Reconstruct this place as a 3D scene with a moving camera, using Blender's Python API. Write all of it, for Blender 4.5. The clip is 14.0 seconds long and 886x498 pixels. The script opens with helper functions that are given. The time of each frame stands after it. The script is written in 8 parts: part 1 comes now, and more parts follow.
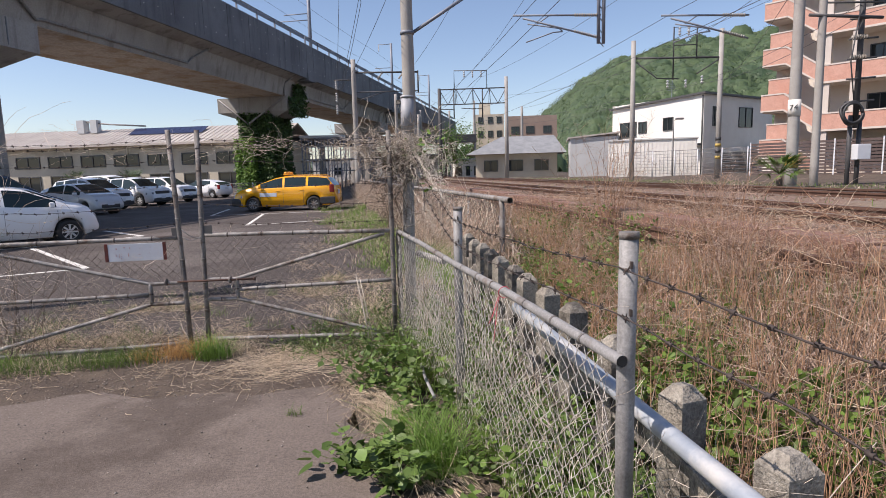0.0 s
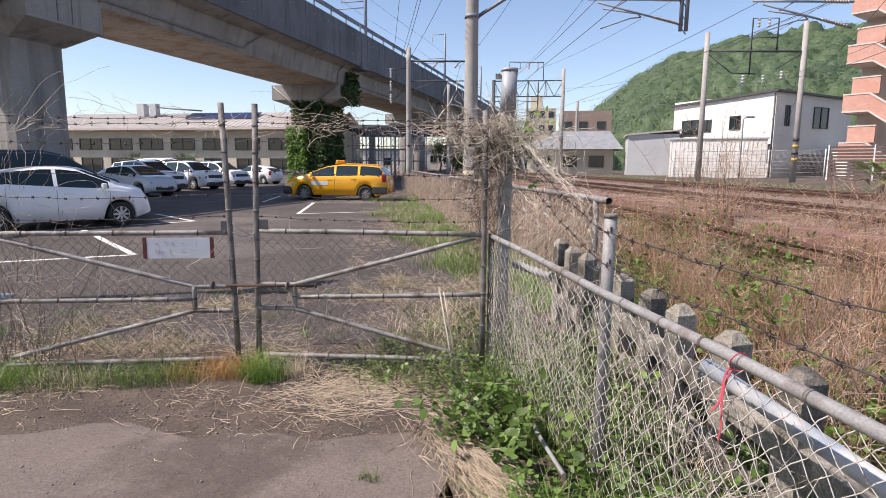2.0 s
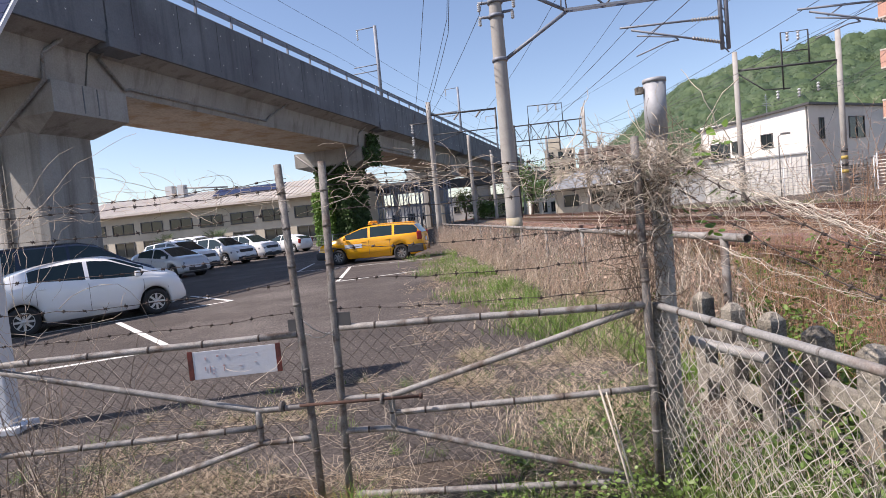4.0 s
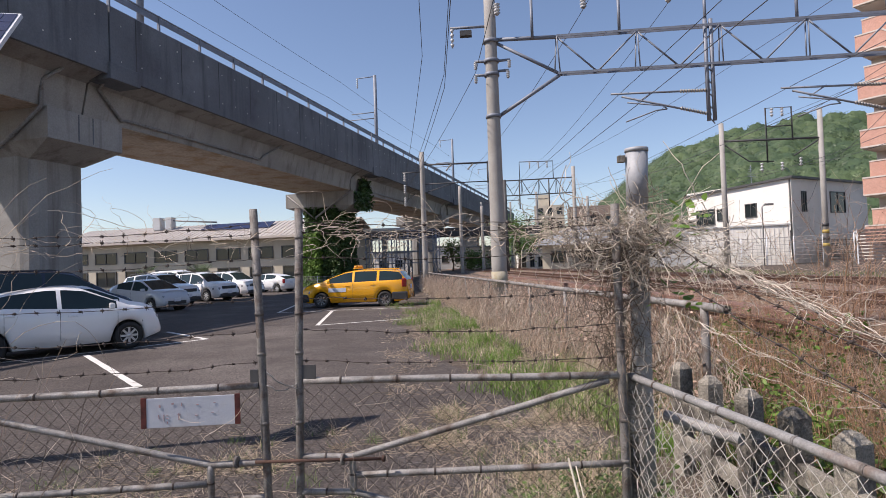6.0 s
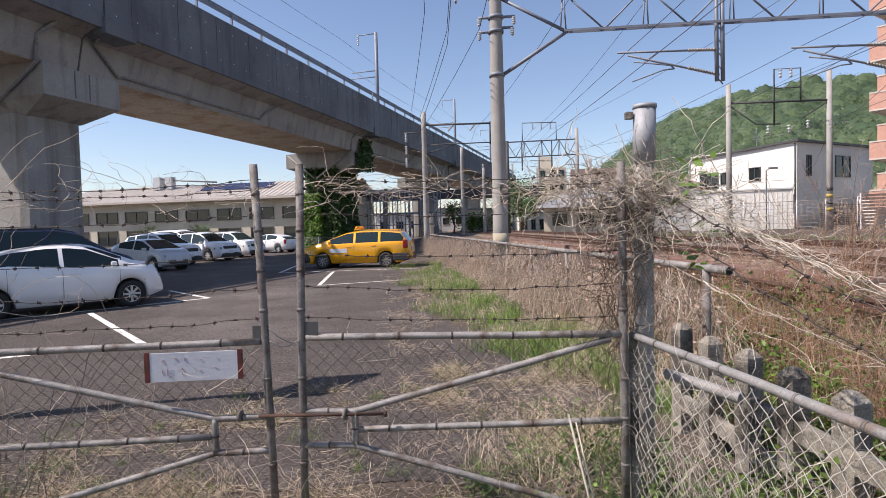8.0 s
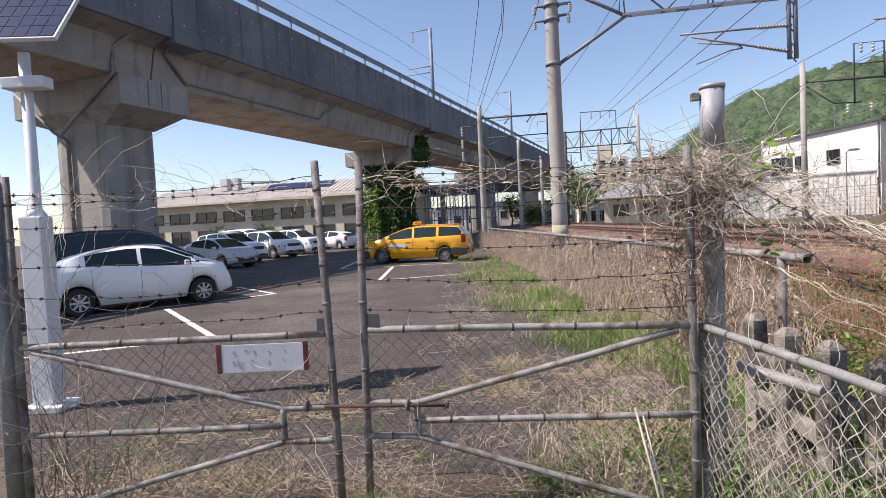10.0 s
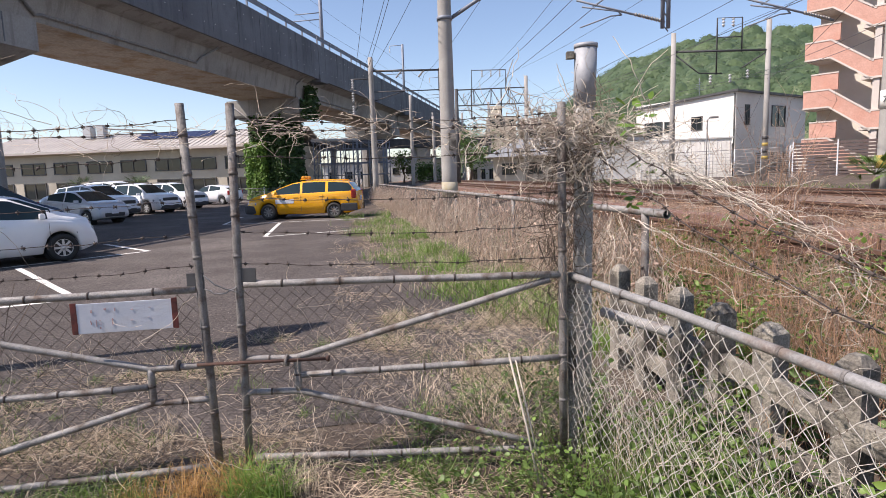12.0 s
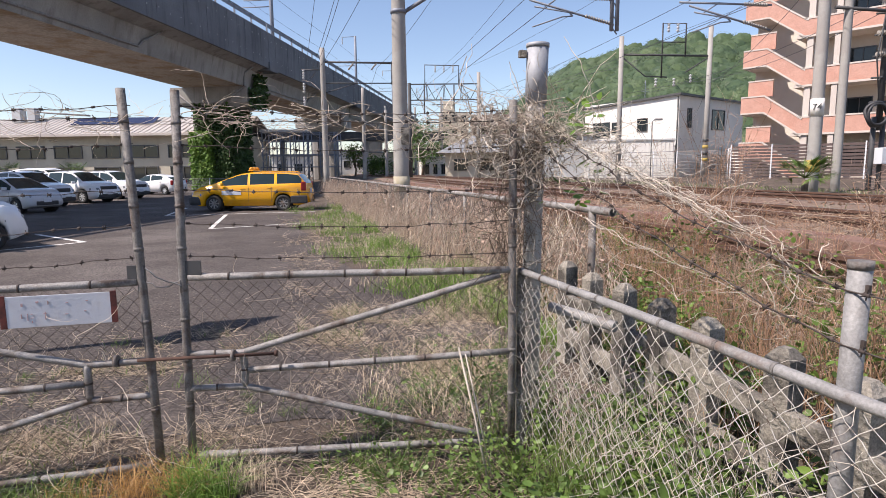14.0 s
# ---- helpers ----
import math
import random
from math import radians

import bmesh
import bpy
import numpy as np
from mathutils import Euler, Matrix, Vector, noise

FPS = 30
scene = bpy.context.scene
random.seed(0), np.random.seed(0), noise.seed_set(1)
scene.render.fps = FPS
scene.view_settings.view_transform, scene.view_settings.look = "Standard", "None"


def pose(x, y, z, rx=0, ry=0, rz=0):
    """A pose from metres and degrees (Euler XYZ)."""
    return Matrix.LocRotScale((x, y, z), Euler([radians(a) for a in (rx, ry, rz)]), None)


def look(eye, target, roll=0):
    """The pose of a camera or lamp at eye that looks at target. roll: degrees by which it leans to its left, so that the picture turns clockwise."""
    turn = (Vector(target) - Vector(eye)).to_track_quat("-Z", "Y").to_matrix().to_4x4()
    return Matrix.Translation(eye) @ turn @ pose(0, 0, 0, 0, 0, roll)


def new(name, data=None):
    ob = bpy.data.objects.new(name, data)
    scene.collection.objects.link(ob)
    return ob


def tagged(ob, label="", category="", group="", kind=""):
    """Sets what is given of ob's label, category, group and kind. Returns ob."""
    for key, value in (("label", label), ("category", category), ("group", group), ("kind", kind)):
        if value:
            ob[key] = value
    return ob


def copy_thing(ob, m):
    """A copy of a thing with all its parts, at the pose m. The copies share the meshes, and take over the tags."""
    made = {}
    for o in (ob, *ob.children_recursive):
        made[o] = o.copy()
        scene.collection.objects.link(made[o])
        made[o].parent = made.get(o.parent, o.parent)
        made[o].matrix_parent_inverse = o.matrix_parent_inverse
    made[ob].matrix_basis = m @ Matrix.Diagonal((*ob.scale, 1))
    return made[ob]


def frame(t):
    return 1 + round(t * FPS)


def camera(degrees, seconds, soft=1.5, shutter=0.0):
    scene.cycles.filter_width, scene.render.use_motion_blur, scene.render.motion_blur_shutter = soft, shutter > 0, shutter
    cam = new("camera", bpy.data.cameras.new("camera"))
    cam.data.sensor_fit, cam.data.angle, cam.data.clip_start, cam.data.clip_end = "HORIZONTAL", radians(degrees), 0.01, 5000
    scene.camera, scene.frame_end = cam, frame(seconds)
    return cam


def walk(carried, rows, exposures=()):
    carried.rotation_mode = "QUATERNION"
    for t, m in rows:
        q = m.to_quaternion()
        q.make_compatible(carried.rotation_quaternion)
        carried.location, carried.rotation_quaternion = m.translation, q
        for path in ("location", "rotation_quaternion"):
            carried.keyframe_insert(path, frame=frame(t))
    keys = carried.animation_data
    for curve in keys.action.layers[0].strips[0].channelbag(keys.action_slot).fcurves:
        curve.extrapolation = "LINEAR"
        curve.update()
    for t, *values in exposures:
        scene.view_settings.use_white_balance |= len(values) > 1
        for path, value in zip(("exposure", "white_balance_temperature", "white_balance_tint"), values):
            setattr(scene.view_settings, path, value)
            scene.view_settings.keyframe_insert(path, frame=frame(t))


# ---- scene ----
cam = camera(74.8, 14.0, soft=0.8)
PATH = [
    (0, (0.031, -0.107, 1.556), (0.023, 1.876, 1.293), -1.5),
    (0.5, (-0.076, 0.02, 1.525), (-0.209, 1.999, 1.268), -0.4),
    (1, (-0.245, 0.303, 1.549), (-0.258, 2.275, 1.219), -2.1),
    (1.5, (-0.29, 0.618, 1.549), (-0.343, 2.581, 1.173), 0.1),
    (2, (-0.413, 0.869, 1.544), (-0.568, 2.843, 1.259), 0.4),
    (2.5, (-0.655, 1.122, 1.551), (-0.69, 3.103, 1.279), -1.8),
    (3, (-0.842, 1.458, 1.538), (-1.027, 3.429, 1.254), -1.7),
    (3.5, (-0.972, 1.723, 1.547), (-1.131, 3.692, 1.236), -0.4),
    (4, (-1.114, 1.939, 1.607), (-1.355, 3.921, 1.499), -5.5),
    (4.2, (-1.131, 1.973, 1.63), (-1.464, 3.944, 1.579), -5.7),
    (6.3, (-1.051, 2.01, 1.645), (-1.219, 4.002, 1.701), -1.9),
    (6.5, (-1.055, 2.009, 1.644), (-1.217, 4.001, 1.699), -2.0),
    (7, (-1.065, 2.02, 1.638), (-1.269, 4.009, 1.629), -1.8),
    (7.5, (-1.069, 2.043, 1.624), (-1.231, 4.034, 1.531), -0.9),
    (8, (-1.068, 2.04, 1.622), (-1.262, 4.029, 1.547), -1.6),
    (8.5, (-1.072, 2.041, 1.619), (-1.346, 4.021, 1.531), -3.1),
    (8.7, (-1.07, 2.042, 1.615), (-1.385, 4.015, 1.537), -3.6),
    (10.8, (-1.077, 2.061, 1.607), (-1.479, 4.018, 1.513), -2.7),
    (11, (-1.072, 2.064, 1.612), (-1.429, 4.03, 1.512), -2.1),
    (11.5, (-1.052, 2.068, 1.608), (-1.284, 4.051, 1.489), -1.7),
    (12, (-1.02, 2.072, 1.58), (-1.05, 4.056, 1.33), -1.9),
    (12.5, (-1.022, 2.071, 1.586), (-1.043, 4.058, 1.362), -2.4),
    (13, (-1.004, 2.035, 1.601), (-0.937, 4.027, 1.432), -1.2),
    (13.5, (-1.019, 2.058, 1.59), (-0.886, 4.044, 1.399), -0.6),
    (14, (-1.023, 2.065, 1.58), (-0.885, 4.041, 1.309), -0.6),
]
walk(cam, [(t, look(eye, target, roll)) for t, eye, target, roll in PATH],
     [(0.0, 0.24, 6750, 19), (1.0, 0.42, 6750, 19), (3.0, 0.50, 6750, 19), (4.0, 0.48, 6750, 19), (6.5, 0.17, 6750, 19), (7.5, 0.28, 6750, 19), (8.5, 0.37, 6750, 19), (11.0, 0.47, 6750, 19), (14.0, 0.46, 6750, 19)])

# ---- daylight ----
SUN_TO = Vector((-0.945, -0.325, 0.0)).normalized() * math.cos(radians(51)) + Vector((0, 0, math.sin(radians(51))))
world = bpy.data.worlds.new("sky")
scene.world = world
world.use_nodes = True
wn = world.node_tree.nodes
sky = wn.new("ShaderNodeTexSky")
sky.sky_type = "NISHITA"
sky.sun_disc = False
sky.sun_elevation = radians(51)
sky.sun_rotation = radians(251)
sky.air_density, sky.dust_density, sky.ozone_density = 1.0, 0.45, 2.4
wn["Background"].inputs["Strength"].default_value = 0.127
world.node_tree.links.new(sky.outputs[0], wn["Background"].inputs["Color"])
sun = new("sun", bpy.data.lights.new("sun", "SUN"))
sun.data.energy, sun.data.angle, sun.data.color = 5.0, radians(0.53), (1.0, 0.95, 0.87)
sun.matrix_world = look(SUN_TO * 60, (0, 0, 0))

# ---- materials ----
def surf(name, c1, c2, scale=3.0, rough=0.85, bump=0.0, metal=0.0, c3=None, scale3=0.4, cut3=(0.5, 0.65), fine=0.0, fscale=None, streak=None, island=0.0, spec=0.5, bscale=None):
    """A procedural surface: two tones mixed by noise, a third in larger patches, grain, streaks down the face, tone by piece."""
    m = bpy.data.materials.new(name)
    m.use_nodes = True
    nt = m.node_tree
    N, L = nt.nodes, nt.links
    b = N["Principled BSDF"]
    b.inputs["Roughness"].default_value, b.inputs["Metallic"].default_value = rough, metal
    b.inputs["Specular IOR Level"].default_value = spec
    co = N.new("ShaderNodeTexCoord").outputs["Object"]

    def noisy(sc, detail=5.0, vec=co):
        n = N.new("ShaderNodeTexNoise")
        n.inputs["Scale"].default_value, n.inputs["Detail"].default_value = sc, detail
        n.inputs["Roughness"].default_value = 0.62
        L.new(vec, n.inputs["Vector"])
        return n.outputs["Fac"]

    def ramp(fac, lo, hi):
        r = N.new("ShaderNodeMapRange")
        r.inputs["From Min"].default_value, r.inputs["From Max"].default_value = lo, hi
        L.new(fac, r.inputs["Value"])
        return r.outputs["Result"]

    def mix(fac, a, bb, kind="MIX"):
        x = N.new("ShaderNodeMix")
        x.data_type, x.blend_type = "RGBA", kind
        if isinstance(fac, float):
            x.inputs["Factor"].default_value = fac
        else:
            L.new(fac, x.inputs["Factor"])
        for sock, v in ((x.inputs["A"], a), (x.inputs["B"], bb)):
            if isinstance(v, tuple):
                sock.default_value = (*v, 1)
            else:
                L.new(v, sock)
        return x.outputs["Result"]

    col = mix(ramp(noisy(scale), 0.32, 0.68), c1, c2)
    if c3:
        col = mix(ramp(noisy(scale3, 6.0), *cut3), col, c3)
    if streak:
        mp = N.new("ShaderNodeMapping")
        mp.inputs["Scale"].default_value = streak[1]
        L.new(co, mp.inputs["Vector"])
        col = mix(ramp(noisy(1.0, 4.0, mp.outputs["Vector"]), 0.52, 0.72), col, streak[0])
    if fine:
        g = N.new("ShaderNodeMapRange")
        g.inputs["From Min"].default_value, g.inputs["From Max"].default_value = 0.3, 0.7
        g.inputs["To Min"].default_value, g.inputs["To Max"].default_value = 1 - fine, 1 + fine
        L.new(noisy(fscale or scale * 22, 3.0), g.inputs["Value"])
        h = N.new("ShaderNodeHueSaturation")
        L.new(g.outputs["Result"], h.inputs["Value"])
        L.new(col, h.inputs["Color"])
        col = h.outputs["Color"]
    if island:
        g = N.new("ShaderNodeMapRange")
        g.inputs["To Min"].default_value, g.inputs["To Max"].default_value = 1 - island, 1 + island
        L.new(N.new("ShaderNodeNewGeometry").outputs["Random Per Island"], g.inputs["Value"])
        h = N.new("ShaderNodeHueSaturation")
        L.new(g.outputs["Result"], h.inputs["Value"])
        L.new(col, h.inputs["Color"])
        col = h.outputs["Color"]
    L.new(col, b.inputs["Base Color"])
    if bump:
        bp = N.new("ShaderNodeBump")
        bp.inputs["Strength"].default_value, bp.inputs["Distance"].default_value = min(1.0, bump), 0.02
        L.new(noisy(bscale or scale * 9, 6.0), bp.inputs["Height"])
        L.new(bp.outputs["Normal"], b.inputs["Normal"])
    return m


def foliage(name, c1, c2, island=0.35, through_light=0.25, rough=0.55, patch=1.3):
    """Leaf or blade: tone by piece, some light through it."""
    m = surf(name, c1, c2, scale=patch, rough=rough, island=island)
    b = m.node_tree.nodes["Principled BSDF"]
    t = m.node_tree.nodes.new("ShaderNodeBsdfTranslucent")
    link = b.inputs["Base Color"].links[0].from_socket
    m.node_tree.links.new(link, t.inputs["Color"])
    x = m.node_tree.nodes.new("ShaderNodeMixShader")
    x.inputs["Fac"].default_value = through_light
    m.node_tree.links.new(b.outputs["BSDF"], x.inputs[1])
    m.node_tree.links.new(t.outputs["BSDF"], x.inputs[2])
    m.node_tree.links.new(x.outputs["Shader"], m.node_tree.nodes["Material Output"].inputs["Surface"])
    return m


M_road = surf("worn_asphalt", (0.128, 0.103, 0.088), (0.172, 0.140, 0.120), 0.7, 0.95, 0.35, c3=(0.088, 0.068, 0.056), scale3=0.33, cut3=(0.47, 0.54), fine=0.30, fscale=75, bscale=160)
M_lot = surf("parking_asphalt", (0.058, 0.047, 0.042), (0.094, 0.077, 0.069), 0.8, 0.93, 1.0, c3=(0.135, 0.115, 0.104), scale3=0.22, cut3=(0.50, 0.64), fine=0.75, fscale=32, bscale=60)
M_soil = surf("dry_soil", (0.062, 0.046, 0.036), (0.110, 0.083, 0.063), 3.0, 0.97, 1.0, c3=(0.150, 0.118, 0.085), scale3=1.1, cut3=(0.52, 0.66), fine=0.45, fscale=70)
M_far = surf("far_ground", (0.10, 0.11, 0.05), (0.16, 0.14, 0.09), 0.15, 0.97, 0.0)
M_ballast = surf("rusty_ballast", (0.135, 0.085, 0.062), (0.245, 0.170, 0.130), 9.0, 0.95, 1.0, c3=(0.20, 0.16, 0.12), scale3=0.6, fine=0.45, bscale=30)
M_grit = surf("grit_stone", (0.15, 0.125, 0.107), (0.32, 0.28, 0.245), 6.0, 0.9, 0.2, island=0.35)
M_stone = surf("ballast_stone", (0.12, 0.068, 0.045), (0.26, 0.17, 0.125), 6.0, 0.9, 0.3, island=0.5)
M_line = surf("worn_white_paint", (0.72, 0.71, 0.68), (0.60, 0.58, 0.54), 4, 0.8, 0.2, c3=(0.26, 0.23, 0.20), scale3=3.0, cut3=(0.58, 0.66))
M_conc = surf("weathered_concrete", (0.285, 0.275, 0.258), (0.375, 0.362, 0.340), 0.5, 0.92, 0.3, c3=(0.235, 0.218, 0.200), scale3=0.3, cut3=(0.5, 0.72), fine=0.10, fscale=14, streak=((0.19, 0.175, 0.16), (1.4, 1.4, 0.09)))
M_para = surf("stained_parapet_concrete", (0.135, 0.145, 0.160), (0.200, 0.212, 0.228), 0.7, 0.9, 0.3, c3=(0.11, 0.115, 0.13), scale3=0.35, cut3=(0.48, 0.7), fine=0.10, fscale=12, streak=((0.085, 0.09, 0.10), (1.1, 1.1, 0.10)))
M_soffit = surf("brown_stained_concrete", (0.47, 0.405, 0.33), (0.37, 0.31, 0.255), 0.35, 0.92, 0.2, c3=(0.33, 0.235, 0.145), scale3=0.7, cut3=(0.5, 0.66), fine=0.2, fscale=6)
M_oldconc = surf("mossy_old_concrete", (0.22, 0.198, 0.165), (0.37, 0.338, 0.285), 6, 0.95, 0.9, c3=(0.085, 0.075, 0.064), scale3=3.2, cut3=(0.46, 0.60), fine=0.35, fscale=90)
M_pole = surf("spun_concrete_pole", (0.30, 0.285, 0.265), (0.38, 0.365, 0.34), 2.0, 0.85, 0.2, c3=(0.30, 0.28, 0.26), scale3=0.8, fine=0.08)
M_galv = surf("galvanised_pipe", (0.200, 0.196, 0.192), (0.300, 0.296, 0.290), 9, 0.62, 0.2, metal=0.12, c3=(0.15, 0.105, 0.08), scale3=4.0, cut3=(0.56, 0.70), fine=0.2, fscale=120)
M_sleeve = surf("blue_grey_steel_sleeve", (0.30, 0.31, 0.33), (0.37, 0.38, 0.40), 3, 0.6, 0.1, metal=0.1, c3=(0.27, 0.27, 0.28), scale3=6.0, fine=0.08, fscale=80)
M_pipe = surf("dirty_gate_pipe", (0.19, 0.18, 0.17), (0.33, 0.315, 0.30), 10, 0.65, 0.3, metal=0.2, c3=(0.12, 0.088, 0.07), scale3=7.0, cut3=(0.5, 0.64), fine=0.25, fscale=140)
M_stile = surf("rusted_stile_pipe", (0.13, 0.12, 0.112), (0.25, 0.235, 0.222), 9, 0.72, 0.35, metal=0.2, c3=(0.085, 0.058, 0.045), scale3=6.0, cut3=(0.5, 0.62), fine=0.25, fscale=140)
M_bluepipe = surf("blue_grey_pipe", (0.28, 0.32, 0.37), (0.42, 0.45, 0.48), 6, 0.5, 0.1, metal=0.2, c3=(0.55, 0.54, 0.52), scale3=3)
M_mesh = surf("weathered_wire", (0.44, 0.41, 0.37), (0.60, 0.57, 0.52), 12, 0.7, 0.0, metal=0.15, c3=(0.11, 0.075, 0.055), scale3=22, cut3=(0.56, 0.64))
M_gmesh = surf("rusty_gate_wire", (0.085, 0.068, 0.058), (0.17, 0.14, 0.12), 12, 0.8, 0.0, metal=0.1)
M_barb = surf("rusty_barbed_wire", (0.040, 0.030, 0.027), (0.095, 0.075, 0.066), 15, 0.8, 0.0, metal=0.2)
M_rust = surf("rust", (0.095, 0.048, 0.034), (0.060, 0.034, 0.027), 20, 0.9, 0.3)
M_steel = surf("painted_steel_truss", (0.17, 0.19, 0.23), (0.23, 0.25, 0.29), 2, 0.6, 0.1, metal=0.2)
M_dark = surf("dark_weathered_steel", (0.05, 0.05, 0.055), (0.09, 0.09, 0.09), 2, 0.7, 0.1, metal=0.2)
M_wire = surf("overhead_wire", (0.06, 0.065, 0.075), (0.09, 0.09, 0.10), 1, 0.6, 0.0, metal=0.3)
M_ceramic = surf("insulator_porcelain", (0.30, 0.27, 0.235), (0.40, 0.37, 0.33), 8, 0.3, 0.0)
M_ceramicw = surf("white_porcelain", (0.42, 0.43, 0.44), (0.50, 0.51, 0.52), 8, 0.3, 0.0)
M_rail = surf("rusty_rail", (0.10, 0.055, 0.04), (0.16, 0.09, 0.065), 6, 0.7, 0.2, metal=0.3)
M_railtop = surf("worn_railhead", (0.30, 0.27, 0.25), (0.22, 0.18, 0.16), 6, 0.35, 0.0, metal=0.8)
M_sleeper = surf("sleeper", (0.12, 0.085, 0.065), (0.19, 0.15, 0.12), 6, 0.9, 0.4)
M_trough = surf("red_brown_trough", (0.16, 0.082, 0.062), (0.235, 0.140, 0.108), 3, 0.9, 0.4, c3=(0.20, 0.155, 0.12), scale3=1.2, fine=0.35, fscale=40)
M_wwall = surf("white_siding", (0.80, 0.78, 0.73), (0.74, 0.71, 0.66), 0.8, 0.8, 0.1, c3=(0.68, 0.66, 0.61), scale3=0.3)
M_cream = surf("cream_wall", (0.52, 0.46, 0.36), (0.60, 0.54, 0.43), 0.5, 0.88, 0.1, c3=(0.44, 0.39, 0.31), scale3=0.2)
M_roofm = surf("sheet_metal_roof", (0.40, 0.36, 0.33), (0.50, 0.46, 0.42), 0.7, 0.6, 0.1, metal=0.1)
M_graywall = surf("grey_sheet_wall", (0.46, 0.47, 0.47), (0.55, 0.56, 0.56), 0.6, 0.75, 0.1)
M_tileroof = surf("slate_grey_roof", (0.19, 0.20, 0.21), (0.27, 0.28, 0.29), 1.5, 0.7, 0.2)
M_brown = surf("brown_wall", (0.28, 0.20, 0.16), (0.33, 0.25, 0.20), 0.5, 0.85, 0.1)
M_pink = surf("salmon_brick_tile", (0.48, 0.262, 0.200), (0.55, 0.315, 0.245), 3.0, 0.8, 0.2, c3=(0.50, 0.255, 0.190), scale3=0.6, fine=0.12, fscale=16)
M_band = surf("pale_coping", (0.52, 0.46, 0.41), (0.58, 0.52, 0.46), 1.0, 0.85, 0.1)
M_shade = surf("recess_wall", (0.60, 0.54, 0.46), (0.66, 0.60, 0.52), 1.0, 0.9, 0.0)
M_slat = surf("dark_brown_board", (0.075, 0.052, 0.048), (0.115, 0.082, 0.075), 2.0, 0.8, 0.1, c3=(0.09, 0.07, 0.065), scale3=0.8)
M_winframe = surf("dark_window_frame", (0.06, 0.06, 0.06), (0.08, 0.08, 0.08), 3, 0.5, 0.0)
M_black = surf("black_rubber", (0.018, 0.018, 0.018), (0.028, 0.027, 0.026), 8, 0.75, 0.1)
M_plastic = surf("dark_plastic", (0.03, 0.03, 0.032), (0.045, 0.045, 0.047), 8, 0.55, 0.0)
M_alloy = surf("wheel_alloy", (0.55, 0.55, 0.56), (0.62, 0.62, 0.62), 6, 0.35, 0.0, metal=0.6)
M_lamp = surf("headlight_lens", (0.24, 0.26, 0.29), (0.42, 0.44, 0.47), 9, 0.08, 0.0, metal=0.3)
M_tail = surf("red_tail_light", (0.35, 0.02, 0.02), (0.25, 0.02, 0.02), 9, 0.2, 0.0)
M_amber = surf("amber_beacon", (0.75, 0.33, 0.03), (0.65, 0.26, 0.02), 9, 0.25, 0.0)
M_signw = surf("faded_sign_board", (0.50, 0.52, 0.57), (0.58, 0.60, 0.64), 6, 0.5, 0.1, c3=(0.56, 0.56, 0.58), scale3=5)
M_signr = surf("peeled_red_paint", (0.055, 0.016, 0.014), (0.16, 0.035, 0.028), 22, 0.8, 0.2)
M_inkr = surf("faded_red_ink", (0.40, 0.22, 0.21), (0.50, 0.38, 0.38), 40, 0.8, 0.0)
M_ribbon = surf("red_tape", (0.52, 0.07, 0.10), (0.40, 0.06, 0.08), 14, 0.5, 0.0)
M_post = surf("white_painted_steel", (0.66, 0.68, 0.71), (0.58, 0.60, 0.63), 3, 0.5, 0.1, c3=(0.45, 0.43, 0.41), scale3=2, cut3=(0.58, 0.72))
M_solar = surf("solar_cell", (0.02, 0.025, 0.06), (0.03, 0.035, 0.08), 3, 0.15, 0.0)
M_fadey = surf("faded_yellow_paint", (0.36, 0.31, 0.20), (0.40, 0.37, 0.31), 7, 0.8, 0.2)
M_yellow = surf("hazard_yellow", (0.46, 0.33, 0.08), (0.38, 0.27, 0.07), 4, 0.7, 0.0)
M_bark = surf("bark", (0.11, 0.08, 0.06), (0.17, 0.13, 0.10), 6, 0.95, 0.5)

M_straw = foliage("dead_straw", (0.47, 0.37, 0.26), (0.64, 0.53, 0.41), 0.5, 0.15, 0.8)
M_deadred = foliage("red_brown_dead_stalk", (0.36, 0.20, 0.115), (0.46, 0.29, 0.185), 0.5, 0.1, 0.85)
M_deadpink = foliage("pale_brown_seed_head", (0.44, 0.31, 0.235), (0.56, 0.42, 0.335), 0.45, 0.2, 0.85)
M_vine = surf("dead_vine", (0.38, 0.315, 0.25), (0.60, 0.515, 0.425), 9, 0.9, 0.0, island=0.5)
# dark brown stems, and the painted shade within the corner tangle
M_vinedark = surf("dark_and_shaded_dead_vine", (0.13, 0.095, 0.07), (0.22, 0.165, 0.125), 9, 0.9, 0.0, island=0.45)
M_vinegrey = surf("bleached_vine", (0.46, 0.40, 0.33), (0.62, 0.56, 0.48), 9, 0.9, 0.0, island=0.4)
M_grass = foliage("green_grass", (0.120, 0.225, 0.035), (0.190, 0.310, 0.060), 0.45, 0.35)
M_weed = foliage("green_weed_leaf", (0.088, 0.155, 0.026), (0.150, 0.228, 0.042), 0.4, 0.3)
M_leafdark = foliage("broad_leaf", (0.070, 0.135, 0.028), (0.150, 0.225, 0.052), 0.45, 0.22, 0.5)
M_orange = foliage("orange_dry_grass", (0.42, 0.22, 0.075), (0.50, 0.30, 0.11), 0.35, 0.2)
M_ivy = foliage("dark_ivy_leaf", (0.040, 0.085, 0.022), (0.072, 0.130, 0.034), 0.45, 0.15)
# lighter copy of the ivy: sunlight put into the colour; also young vine leaves
M_ivyl = foliage("sunlit_ivy_and_young_leaf", (0.10, 0.20, 0.03), (0.16, 0.27, 0.05), 0.35, 0.3)
